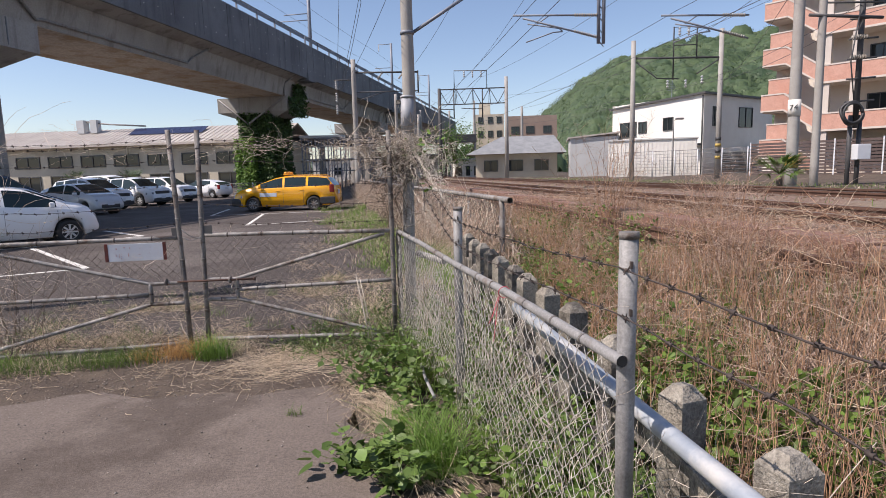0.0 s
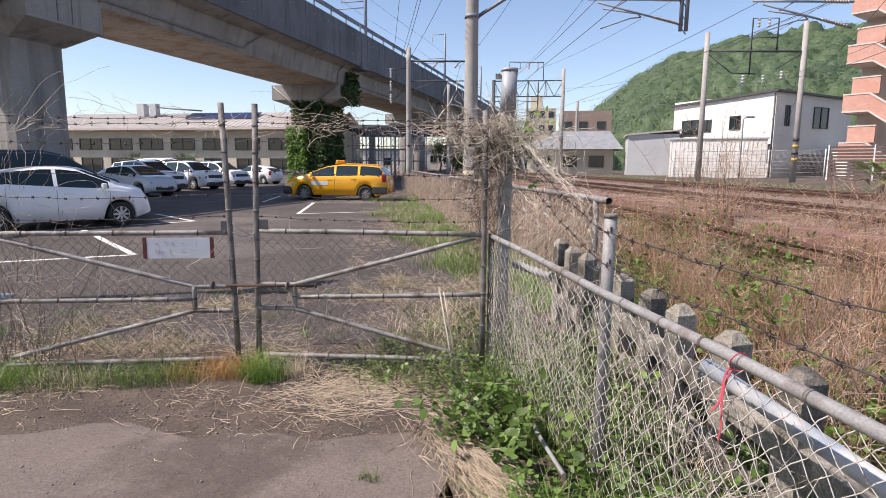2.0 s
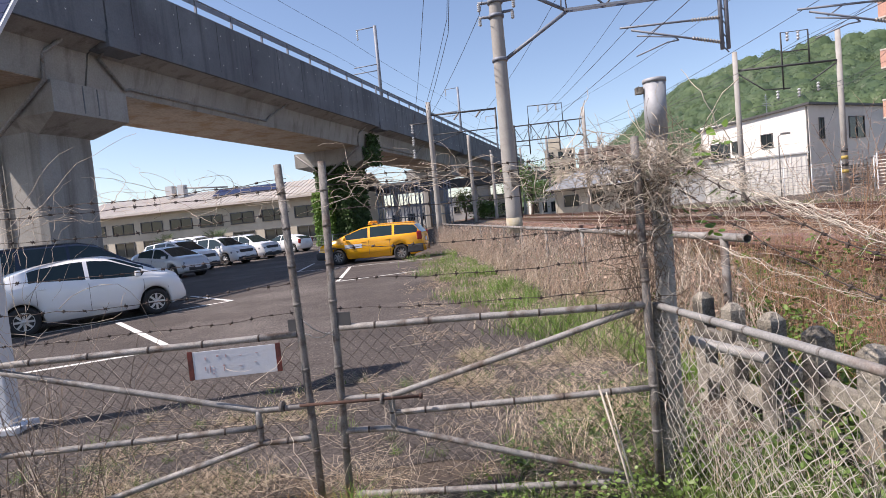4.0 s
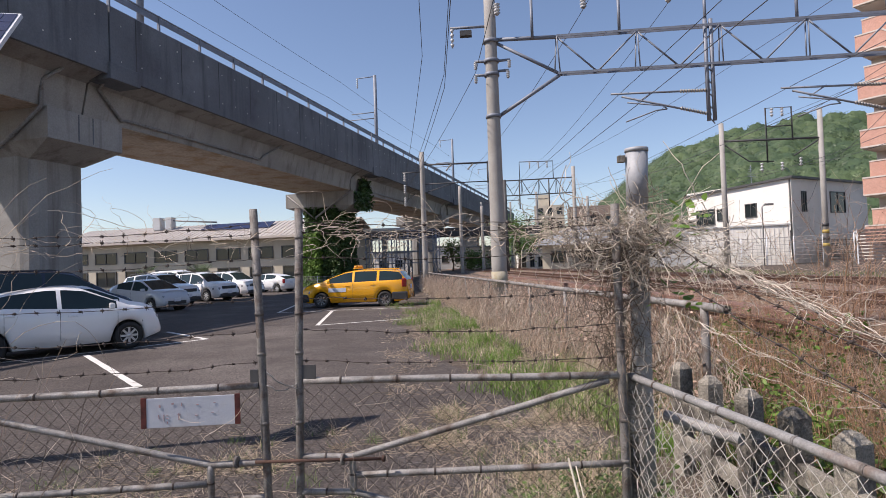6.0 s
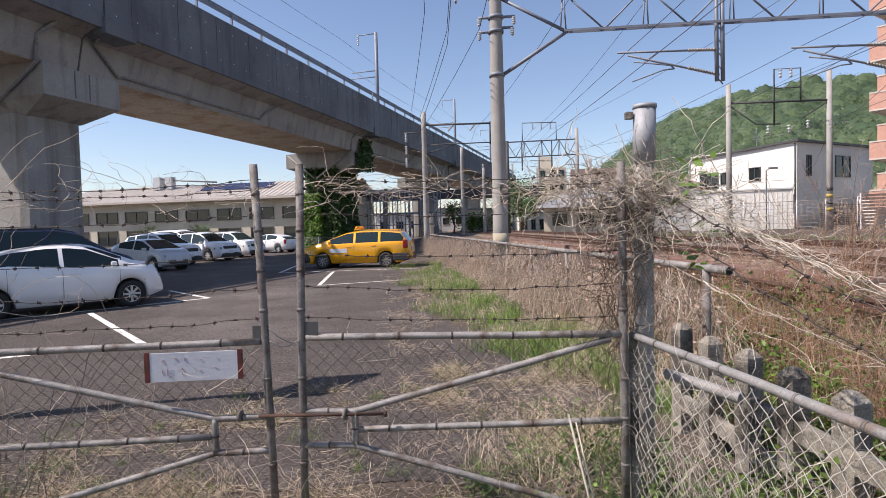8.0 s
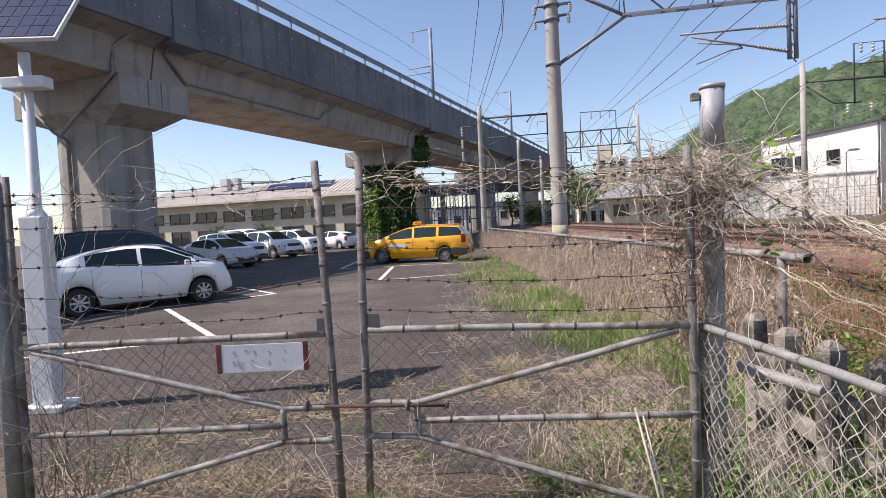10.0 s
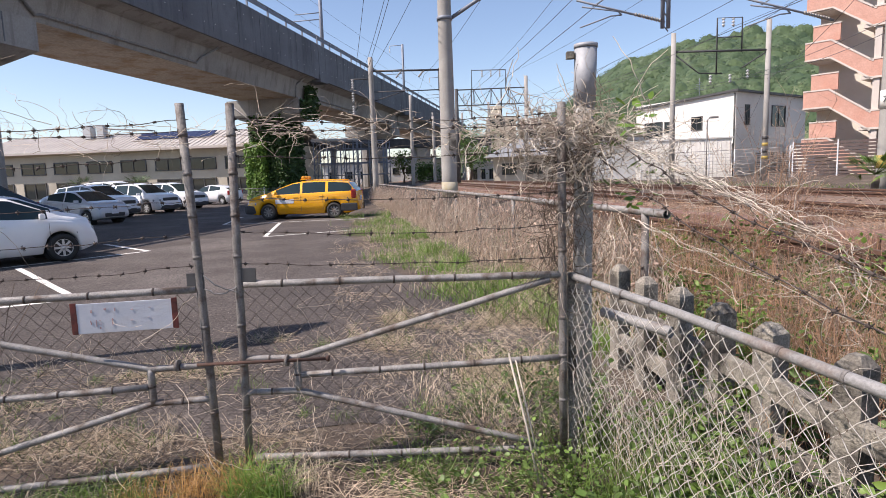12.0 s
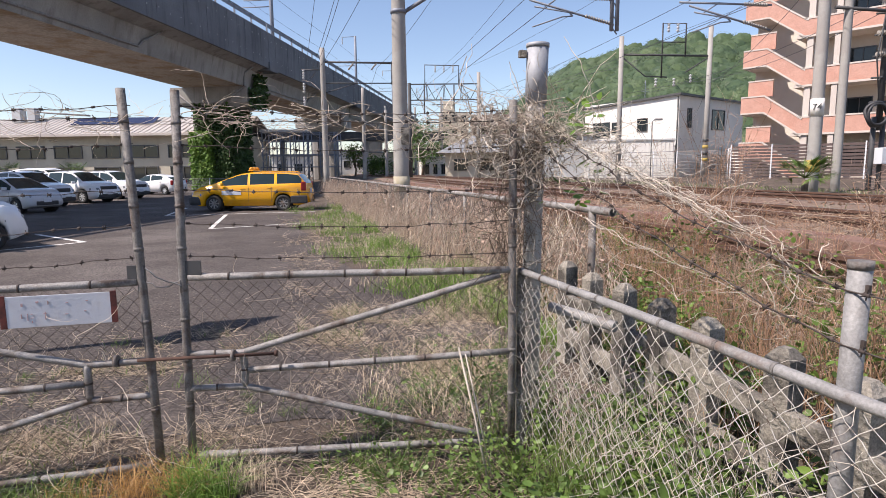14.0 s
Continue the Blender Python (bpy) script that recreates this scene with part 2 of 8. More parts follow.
# hill leaves greyed and bluer: distance haze mixed into the leaf colour
M_hill = foliage("hazy_woodland_leaf", (0.040, 0.074, 0.034), (0.102, 0.148, 0.062), 0.18, 0.15, patch=0.075)
M_tree = foliage("tree_leaf", (0.07, 0.14, 0.03), (0.13, 0.21, 0.05), 0.45, 0.25)


def paint(name, c, rough=0.25):
    m = surf(name, c, tuple(v * 0.94 for v in c), 1.5, rough, 0.0)
    m.node_tree.nodes["Principled BSDF"].inputs["Coat Weight"].default_value = 0.6
    m.node_tree.nodes["Principled BSDF"].inputs["Coat Roughness"].default_value = 0.06
    return m


P_white = paint("white_car_paint", (0.86, 0.86, 0.86))
P_yellow = paint("yellow_orange_car_paint", (0.84, 0.39, 0.010))
P_navy = paint("dark_blue_car_paint", (0.018, 0.025, 0.042))
P_silver = paint("silver_car_paint", (0.55, 0.56, 0.58))


def glass_mat(name, tint, rough=0.03):
    m = surf(name, tint, tuple(v * 1.3 for v in tint), 0.7, rough, 0.0)
    m.node_tree.nodes["Principled BSDF"].inputs["Specular IOR Level"].default_value = 0.45
    return m


M_glass = glass_mat("dark_window_glass", (0.022, 0.028, 0.030))
M_cglass = glass_mat("car_window_glass", (0.020, 0.034, 0.036))


# ---- building tools ----
def box(bm, c, s, rz=0.0, ry=0.0, rx=0.0):
    m = Matrix.LocRotScale(c, Euler((radians(rx), radians(ry), radians(rz))), None) @ Matrix.Diagonal((s[0], s[1], s[2], 1))
    return bmesh.ops.create_cube(bm, size=1.0, matrix=m)["verts"]


def bbox(bm, c, s, rz=0.0, bev=0.02):
    vs = box(bm, c, s, rz)
    es = list({e for v in vs for e in v.link_edges})
    bmesh.ops.bevel(bm, geom=es, offset=bev, segments=2, profile=0.6, affect="EDGES")


def tube(bm, pts, r, n=8, caps=True, r_end=None):
    """A round bar through the points, in radius r (to r_end)."""
    pts = [Vector(p) for p in pts]
    rings = []
    up = None
    for i, p in enumerate(pts):
        d = (pts[min(i + 1, len(pts) - 1)] - pts[max(i - 1, 0)])
        d = d.normalized() if d.length > 1e-9 else Vector((0, 0, 1))
        if up is None:
            up = d.orthogonal().normalized()
        up = (up - d * up.dot(d))
        up = up.normalized() if up.length > 1e-6 else d.orthogonal().normalized()
        side = d.cross(up)
        k = r if r_end is None else r + (r_end - r) * i / max(1, len(pts) - 1)
        rings.append([bm.verts.new(p + (up * math.cos(a) + side * math.sin(a)) * k) for a in (2 * math.pi * j / n for j in range(n))])
    for a, b in zip(rings, rings[1:]):
        for j in range(n):
            f = bm.faces.new((a[j], a[(j + 1) % n], b[(j + 1) % n], b[j]))
            f.smooth = True
    if caps and n > 2:
        bm.faces.new(rings[0][::-1])
        bm.faces.new(rings[-1])


def lathe(bm, profile, n=20, m=None):
    """Turns (radius, height) pairs about z."""
    rings = []
    for r, z in profile:
        rings.append([bm.verts.new((m @ Vector((r * math.cos(a), r * math.sin(a), z))) if m else (r * math.cos(a), r * math.sin(a), z)) for a in (2 * math.pi * j / n for j in range(n))])
    for a, b in zip(rings, rings[1:]):
        for j in range(n):
            bm.faces.new((a[j], a[(j + 1) % n], b[(j + 1) % n], b[j])).smooth = True
    bm.faces.new(rings[0][::-1])
    bm.faces.new(rings[-1])


def thing(name, m, label, category, group="", kind=""):
    ob = new(name)
    ob.empty_display_size = 0.2
    ob.matrix_world = m if isinstance(m, Matrix) else pose(*m)
    return tagged(ob, label, category, group, kind)


def finish(name, bm, material):
    me = bpy.data.meshes.new(name)
    bm.normal_update()
    bm.to_mesh(me)
    bm.free()
    me.materials.append(material)
    return me


def root_matrix(ob):
    m = ob.matrix_basis.copy()
    while ob.parent:
        ob = ob.parent
        m = ob.matrix_basis @ m
    return m


def part(name, bm, material, parent, label="", local=False, kind=""):
    """One mesh under a thing or a part. The bmesh is in world metres unless local."""
    if not local:
        bm.transform(root_matrix(parent).inverted())
    ob = new(name, finish(name, bm, material))
    ob.parent = parent
    return tagged(ob, label, kind=kind)


def solid(name, bm, material, label, category, group="", kind=""):
    """A thing that is one mesh, in world metres."""
    return tagged(new(name, finish(name, bm, material)), label, category, group, kind)


def fast_mesh(name, verts, faces, material, smooth=False):
    """A mesh from numpy arrays; faces are all of one size."""
    me = bpy.data.meshes.new(name)
    k = faces.shape[1]
    me.vertices.add(len(verts))
    me.vertices.foreach_set("co", verts.astype(np.float32).ravel())
    me.loops.add(faces.size)
    me.loops.foreach_set("vertex_index", faces.astype(np.int32).ravel())
    me.polygons.add(len(faces))
    me.polygons.foreach_set("loop_start", np.arange(0, faces.size, k, dtype=np.int32))
    me.update(calc_edges=True)
    if smooth:
        me.polygons.foreach_set("use_smooth", np.ones(len(faces), dtype=bool))
    me.materials.append(material)
    return me


def B():
    return bmesh.new()

# ---- ground ----
def L_of(y):
    """x of the foot of the railway bank at y."""
    return np.interp(y, [-60, 0, 5, 7.0, 47, 140, 600], [3.0, 0.98, 0.46, 0.85, -7.3, -24.0, -80.0])


def gz(x, y):
    """Height of the ground: level yard and road, a bank up to the tracks."""
    x, y = np.asarray(x, float), np.asarray(y, float)
    s = np.clip((x - L_of(y)) / 2.6, 0, 1)
    up = s * s * (3 - 2 * s) * 0.80
    rough = (np.sin(x * 2.3 + y * 1.1) + np.sin(x * 1.1 - y * 2.7 + 1) + np.sin(x * 5.1 + y * 4.3)) * 0.018
    return up + rough * np.clip(s * 6, 0, 1)


def spread(lo, hi, near, far_step, n_near):
    a = np.linspace(near[0], near[1], n_near)
    l = near[0] - np.cumsum(np.geomspace(0.4, far_step, 26))
    r = near[1] + np.cumsum(np.geomspace(0.4, far_step, 26))
    return np.unique(np.concatenate([[lo], l[l > lo], a, r[r < hi], [hi]]))


gx = spread(-900, 900, (-1.5, 9.0), 60, 84)
gy = spread(-500, 1200, (-3.0, 30.0), 60, 130)
GX, GY = np.meshgrid(gx, gy)
GZ = gz(GX, GY)
nx, ny = len(gx), len(gy)
idx = np.arange(nx * ny).reshape(ny, nx)
quads = np.stack([idx[:-1, :-1], idx[:-1, 1:], idx[1:, 1:], idx[1:, :-1]], -1).reshape(-1, 4)
tagged(new("ground", fast_mesh("ground", np.stack([GX, GY, GZ], -1).reshape(-1, 3), quads, M_soil, True)), "dry brown soil ground rising to the railway bank", "ground", kind="structure")


def sheet(name, x0, x1, y0, y1, z, material, label, category, nxs=30, nys=30, edge=0.0, seed=1):
    """A thin slab on the ground with ragged edges; x1 may be a function of y."""
    ys = np.linspace(y0, y1, nys)
    V, F = [], []
    for j, y in enumerate(ys):
        a = x0(y) if callable(x0) else x0
        b = x1(y) if callable(x1) else x1
        for i in range(nxs):
            u = i / (nxs - 1)
            x = a + (b - a) * u
            e = edge * noise.noise(Vector((x * 1.7, y * 1.7, seed)))
            dx = e * max(0.0, 1 - min(i, nxs - 1 - i) / 5)
            dy = e * max(0.0, 1 - min(j, nys - 1 - j) / 5)
            V.append((x + dx, y + dy, z))
    for j in range(nys - 1):
        for i in range(nxs - 1):
            k = j * nxs + i
            F.append((k, k + 1, k + nxs + 1, k + nxs))
    return tagged(new(name, fast_mesh(name, np.array(V), np.array(F), material, True)), label, category, kind="structure")


sheet("road", -14, lambda y: 0.05 - 0.13 * y if y > 1.0 else 0.45 - 0.53 * y * 0 - 0.2, -8, 3.92, 0.005, M_road, "worn brownish asphalt road apron before the gate", "road", 60, 60, 0.45, 3)
sheet("parking_lot", -46, lambda y: float(L_of(y)) - 0.75 - min(1.6, max(0.0, (y - 5.6) * 0.16)), 5.55, 64, 0.006, M_lot, "dark worn asphalt parking lot with painted bays", "parking lot", 60, 110, 0.5, 5)


def stripe(a, b, w=0.12):
    a, b = Vector((*a, 0)), Vector((*b, 0))
    d = (b - a).normalized()
    s = Vector((-d.y, d.x, 0)) * w / 2
    bm = B()
    n = 14
    pts = [a.lerp(b, i / n) for i in range(n + 1)]
    rows = [(bm.verts.new((*(p + s * (1 + 0.12 * noise.noise(p * 7)))[:2], 0.011)), bm.verts.new((*(p - s * (1 + 0.12 * noise.noise(p * 7 + Vector((5, 5, 5)))))[:2], 0.011))) for p in pts]
    for (p, q), (r, t) in zip(rows, rows[1:]):
        bm.faces.new((p, q, t, r))
    tagged(solid("road_marking", bm, M_line, "worn white painted parking bay line", "road marking", kind="structure"), kind="structure")


for a, b in (((-8.35, 15.9), (-12.7, 10.8)), ((-8.35, 15.9), (-10.6, 17.9)), ((-9.8, 13.55), (-6.4, 10.15)), ((-6.4, 10.15), (-9.3, 8.4)), ((-12.7, 10.8), (-9.3, 7.4)),
             ((-6.4, 18.67), (-3.6, 20.2)), ((-6.4, 18.67), (-7.55, 24.1)), ((-9.7, 24.05), (-4.4, 25.0)), ((-9.7, 24.05), (-10.6, 28.6))):
    stripe(a, b)

# ---- railway ----
TD = Vector((-0.1305, 0.9914, 0))
TN = Vector((0.9914, 0.1305, 0))
T0 = Vector((4.65, 6.7, 0))
T_END = {0.0: 130, 3.9: 130}
for off in (0.0, 3.9):
    bm = B()
    prof = [(-2.1, 0.74), (-1.35, 0.89), (1.35, 0.89), (2.1, 0.74)]
    st = np.arange(-16, 131, 1.5)
    rows = []
    for a in st:
        rows.append([bm.verts.new(T0 + TD * a + TN * (off + u + 0.07 * noise.noise(Vector((a, u, off)))) + Vector((0, 0, z + 0.025 * noise.noise(Vector((a * 0.9, u * 2, 3)))))) for u, z in prof])
    for p, q in zip(rows, rows[1:]):
        for k in range(3):
            bm.faces.new((p[k], p[k + 1], q[k + 1], q[k])).smooth = True
    bed = solid("track_bed", bm, M_ballast, "rust-brown ballast bed of a railway track", "railway", kind="structure")
    for side in (-0.535, 0.535):
        bm = B()
        for a0 in range(-16, 130, 12):
            p = T0 + TD * (a0 + 6) + TN * (off + side)
            rz = math.degrees(math.atan2(TD.y, TD.x))
            box(bm, (p.x, p.y, 0.985), (12.0, 0.065, 0.035), rz)
            box(bm, (p.x, p.y, 0.93), (12.0, 0.018, 0.09), rz)
            box(bm, (p.x, p.y, 0.882), (12.0, 0.12, 0.02), rz)
        rail = solid("rail", bm, M_rail, "rusty steel rail on sleepers", "rail", "rails of the tracks", kind="structure")
        bm = B()
        p = T0 + TD * 57 + TN * (off + side)
        box(bm, (p.x, p.y, 1.004), (146, 0.05, 0.004), rz)
        part("railhead", bm, M_railtop, rail, "worn shiny running surface")
bm = B()
bbox(bm, (0, 0, 0), (2.0, 0.2, 0.12), 0, 0.012)
me_sl = finish("sleeper", bm, M_sleeper)
for off in (0.0, 3.9):
    host = thing("sleepers", (*(T0 + TN * off).to_tuple()[:2], 0.83), "row of weathered track sleepers in ballast", "sleepers", "sleepers under the tracks", "structure")
    for k in range(110):
        ob = new("sleeper", me_sl)
        ob.parent = host
        v = TD * (k * 0.62 - 10)
        ob.matrix_basis = pose(v.x, v.y, 0.012, 0, 0, math.degrees(math.atan2(TN.y, TN.x)))
# cable trough beside the near track
for k in range(34):
    p = T0 + TN * -1.75 + TD * (k * 1.02 - 6)
    bm = B()
    bbox(bm, (p.x, p.y, 0.88 + 0.012 * math.sin(k * 1.7)), (0.99, 0.34, 0.16), math.degrees(math.atan2(TD.y, TD.x)) + 1.2 * math.sin(k * 2.1), 0.012)
    solid("cable_trough", bm, M_trough, "red-brown concrete cable trough block beside the track", "cable trough", "cable trough blocks")

# dark disused rail lying on the bank
for k, (a0, a1) in enumerate(((-9, -3.2), (-2.9, 1.6), (2.2, 9.5))):
    p, q = T0 + TN * (-2.27 + 0.05 * k) + TD * a0, T0 + TN * -2.25 + TD * a1
    bm = B()
    c, rz = (p + q) / 2, math.degrees(math.atan2((q - p).y, (q - p).x))
    box(bm, (c.x, c.y, 0.86), ((q - p).length, 0.065, 0.035), rz)
    box(bm, (c.x, c.y, 0.81), ((q - p).length, 0.02, 0.09), rz)
    box(bm, (c.x, c.y, 0.765), ((q - p).length, 0.12, 0.02), rz)
    solid("disused_rail", bm, M_rail, "rusty dark disused rail lying on the bank", "rail")
# ---- viaduct ----
VD = Vector((math.sin(0.1758), math.cos(0.1758), 0))
VN = Vector((-VD.y, VD.x, 0))           # away from the yard
V0 = Vector((-1.04, 2.1, 0)) + VN * 21.0


def vp(a, u, z):
    return V0 + VD * a + VN * u + Vector((0, 0, z))


def extrude_profile(bm, prof, a0, a1, step):
    st = np.arange(a0, a1 + 0.01, step)
    rows = [[bm.verts.new(vp(a, u, z)) for u, z in prof] for a in st]
    n = len(prof)
    for p, q in zip(rows, rows[1:]):
        for k in range(n):
            bm.faces.new((p[k], q[k], q[(k + 1) % n], p[(k + 1) % n]))
    bm.faces.new(rows[0])
    bm.faces.new(rows[-1][::-1])


viaduct = thing("viaduct", vp(0, 5, 0).to_tuple() and pose(*vp(0, 5, 0)), "tall grey concrete railway viaduct with stained parapet and piers", "viaduct", kind="structure")
SPAN = [(-40.7, -10.0), (-9.9, 20.7), (20.8, 51.5), (51.6, 82.3), (82.4, 113.1), (113.2, 143)]
PIERS = (-10.0, 20.75, 51.45, 82.3, 113.1)
rzv = math.degrees(math.atan2(VD.y, VD.x))
for a0, a1 in SPAN:
    bm = B()
    extrude_profile(bm, [(1.15, 10.42), (1.5, 8.98), (7.05, 8.98), (7.4, 10.42)], a0, a1, a1 - a0)
    part("girder", bm, M_conc, viaduct, "brownish weathered box girder")
    bm = B()
    extrude_profile(bm, [(1.53, 8.976), (1.53, 8.95), (7.02, 8.95), (7.02, 8.976)], a0 + 0.02, a1 - 0.02, a1 - a0 - 0.04)
    part("soffit", bm, M_soffit, viaduct, "brown-stained underside of the girder")
    bm = B()
    extrude_profile(bm, [(0.0, 10.82), (1.15, 10.424), (7.4, 10.424), (8.5, 10.82), (8.5, 11.3), (0.0, 11.3)], a0, a1, a1 - a0)
    part("deck_slab", bm, M_conc, viaduct)
    bm = B()
    extrude_profile(bm, [(-0.12, 10.70), (0.0, 10.68), (0.22, 10.8), (0.22, 13.80), (-0.10, 13.80)], a0, a1, a1 - a0)
    par = part("parapet", bm, M_para, viaduct, "blue-grey streaked parapet wall")
    bm = B()
    for k in range(int((a1 - a0) / 1.22)):
        for z in (11.45, 13.1):
            box(bm, vp(a0 + 0.6 + k * 1.22, -0.118, z + 0.1 * (k % 2)), (0.05, 0.02, 0.05), rzv)
    part("tie_hole_plugs", bm, M_wwall, par, "pale tie-hole plugs in the parapet", kind="stuff")
    bm = B()
    for k in range(int((a1 - a0) / 3.07)):
        box(bm, vp(a0 + 1.5 + k * 3.07, -0.112, 12.25), (0.035, 0.012, 3.0), rzv)
    part("joint_strips", bm, M_dark, par, "dark upright joints in the parapet", kind="stuff")
    bm = B()
    extrude_profile(bm, [(8.3, 10.8), (8.5, 10.8), (8.5, 13.80), (8.3, 13.80)], a0, a1, a1 - a0)
    part("parapet", bm, M_para, viaduct)
    # open railing on the parapet: two dark rails high up, daylight below them
    for k in range(int((a1 - a0) / 3.07)):
        aa = a0 + 0.08 + k * 3.07
        bm = B()
        box(bm, vp(aa, 0.03, 14.22), (0.10, 0.12, 0.86), rzv)
        part("railing_post", bm, M_steel, viaduct)
        bm = B()
        extrude_profile(bm, [(0.02, 14.27), (0.05, 14.27), (0.05, 14.56), (0.02, 14.56)], aa + 0.06, aa + 3.01, 2.95)
        part("railing_panel", bm, M_steel, viaduct, "dark blue-grey railing panel")
    for z in (14.62, 13.86):
        bm = B()
        tube(bm, [vp(a0, 0.03, z), vp(a1, 0.03, z)], 0.045, 6)
        part("handrail", bm, M_steel, viaduct)
for a in PIERS:
    bm = B()
    bbox(bm, vp(a - 0.05, 4.6, 3.75), (2.9, 3.4, 7.7), rzv, 0.5)
    part("pier_column", bm, M_conc, viaduct, "tall pale concrete pier column with water streaks")
    bm = B()
    # cap: flares out under the girder
    lo = [(-1.4, 2.9), (1.4, 2.9), (1.4, 6.3), (-1.4, 6.3)]
    mid = [(-1.95, 1.2), (1.95, 1.2), (1.95, 8.2), (-1.95, 8.2)]
    ra = [bm.verts.new(vp(a + p, u, 6.95)) for p, u in lo]
    rb = [bm.verts.new(vp(a + p, u, 7.6)) for p, u in mid]
    rc = [bm.verts.new(vp(a + p, u, 8.945)) for p, u in mid]
    for r, q in ((ra, rb), (rb, rc)):
        for i in range(4):
            bm.faces.new((r[i], r[(i + 1) % 4], q[(i + 1) % 4], q[i]))
    bm.faces.new(ra[::-1])
    bm.faces.new(rc)
    part("pier_cap", bm, M_conc, viaduct, "flared concrete pier cap")
    bm = B()
    tube(bm, [vp(a - 1.6, 0.7, 10.6), vp(a - 2.1, 1.3, 10.0), vp(a - 2.1, 1.35, 8.9), vp(a - 2.05, 5.0, 6.55), vp(a - 1.62, 5.15, 6.3), vp(a - 1.62, 5.15, 0.1)], 0.09, 8)
    part("drain_pipe", bm, M_galv, viaduct, "grey drain pipe down the pier")
    bm = B()
    tube(bm, [vp(a - 2.0, 8.0, 8.8), vp(a - 2.05, 5.4, 6.7), vp(a - 1.64, 5.2, 6.4)], 0.07, 8)
    part("drain_pipe", bm, M_galv, viaduct, "grey drain pipe down the pier")
    bm = B()
    tube(bm, [vp(a + 0.4, 0.5, 10.66), vp(a + 0.5, 1.05, 10.3), vp(a + 2.1, 1.36, 9.2), vp(a + 2.4, 1.36, 9.3), vp(a + 14.0, 1.36, 9.3), vp(a + 14.2, 1.2, 9.6), vp(a + 15.6, 0.7, 10.5)], 0.075, 8)
    part("drain_pipe", bm, M_galv, viaduct, "grey drain pipe along the girder")
    bm = B()
    bbox(bm, vp(a + 0.75, 0.35, 10.85), (1.75, 1.25, 0.75), rzv, 0.04)
    part("bracket", bm, M_para, viaduct)
    for q in (-0.45, 0.3):
        bm = B()
        box(bm, vp(a + q, 1.19, 8.3), (0.05, 0.02, 1.2), rzv)
        part("water_streak", bm, M_para, viaduct, "dark water streak down the pier cap")

# ---- buildings ----
def wall_window(host, face, u, z, w, h, axis, off, frame_w=0.06, deep=0.10, mat=None):
    """A window let into a wall of a local box building: frame, pane, sill. axis x: wall at x = off, u along y; axis y: wall at y = off, u along x."""
    s = -1 if face < 0 else 1
    win = None
    bm = B()
    for du, dz, ww, hh in ((0, h / 2, w + frame_w, frame_w), (0, -h / 2, w + frame_w, frame_w), (-w / 2, 0, frame_w, h), (w / 2, 0, frame_w, h), (0, 0, frame_w * 0.7, h)):
        c, sz = (u + du, z + dz), (ww, hh)
        if axis == "x":
            box(bm, (off + s * 0.03, c[0], c[1]), (deep, sz[0], sz[1]))
        else:
            box(bm, (c[0], off + s * 0.03, c[1]), (sz[0], deep, sz[1]))
    win = part("window", bm, M_winframe, host, "", True)
    bm = B()
    if axis == "x":
        box(bm, (off + s * 0.012, u, z), (0.02, w, h))
    else:
        box(bm, (u, off + s * 0.012, z), (w, 0.02, h))
    part("pane", bm, mat or M_glass, win, "", True)


def hbox(host, name, c, s, m, label="", bev=0.0):
    bm = B()
    if bev:
        bbox(bm, c, s, 0, bev)
    else:
        box(bm, c, s)
    return part(name, bm, m, host, label, True)


# white two-storey house beyond the tracks
house = thing("house", pose(22.1, 49.8, 0.6, 0, 0, 31.5), "white two-storey house with dark flat roof edge beyond the tracks", "house")
hbox(house, "wall", (5.15, 5.0, 3.45), (10.3, 10.0, 6.9), M_wwall, "off-white rendered walls")
bm = B()
vs = [(-0.25, -0.25, 6.92), (10.5, -0.25, 6.75), (10.5, 10.25, 6.35), (-0.25, 10.25, 6.5)]
lo = [bm.verts.new(v) for v in vs]
hi = [bm.verts.new((x, y, z + 0.17)) for x, y, z in vs]
bm.faces.new(lo[::-1]); bm.faces.new(hi)
for i in range(4):
    bm.faces.new((lo[i], lo[(i + 1) % 4], hi[(i + 1) % 4], hi[i]))
part("roof", bm, M_winframe, house, "dark thin roof edge", True)
for u, z, w, h in ((8.0, 4.5, 1.9, 1.35), (6.3, 4.6, 0.9, 1.0), (3.5, 4.7, 1.0, 1.1)):
    wall_window(house, -1, u, z, w, h, "x", 0.0)
for u, z, w, h in ((1.5, 5.1, 0.55, 1.6), (6.0, 5.1, 2.0, 1.7), (5.0, 1.3, 1.9, 1.5)):
    wall_window(house, -1, u, z, w, h, "y", 0.0)
hbox(house, "canopy", (-0.55, 5.0, 2.75), (1.1, 9.6, 0.16), M_winframe, "dark canopy between the storeys")
bm = B()
tube(bm, [(-0.06, 0.1, 0.2), (-0.06, 0.1, 6.8)], 0.06, 6)
part("downpipe", bm, M_winframe, house, "dark downpipe", True)
bm = B()
tube(bm, [(3, 5.5, 6.5), (3, 5.5, 9.0)], 0.03, 5)
for k in range(5):
    tube(bm, [(2.4 + 0.1 * k, 5.5, 8.0 + 0.2 * k), (3.6 - 0.1 * k, 5.5, 8.0 + 0.2 * k)], 0.02, 4)
part("antenna", bm, M_steel, house, "roof aerial", True)
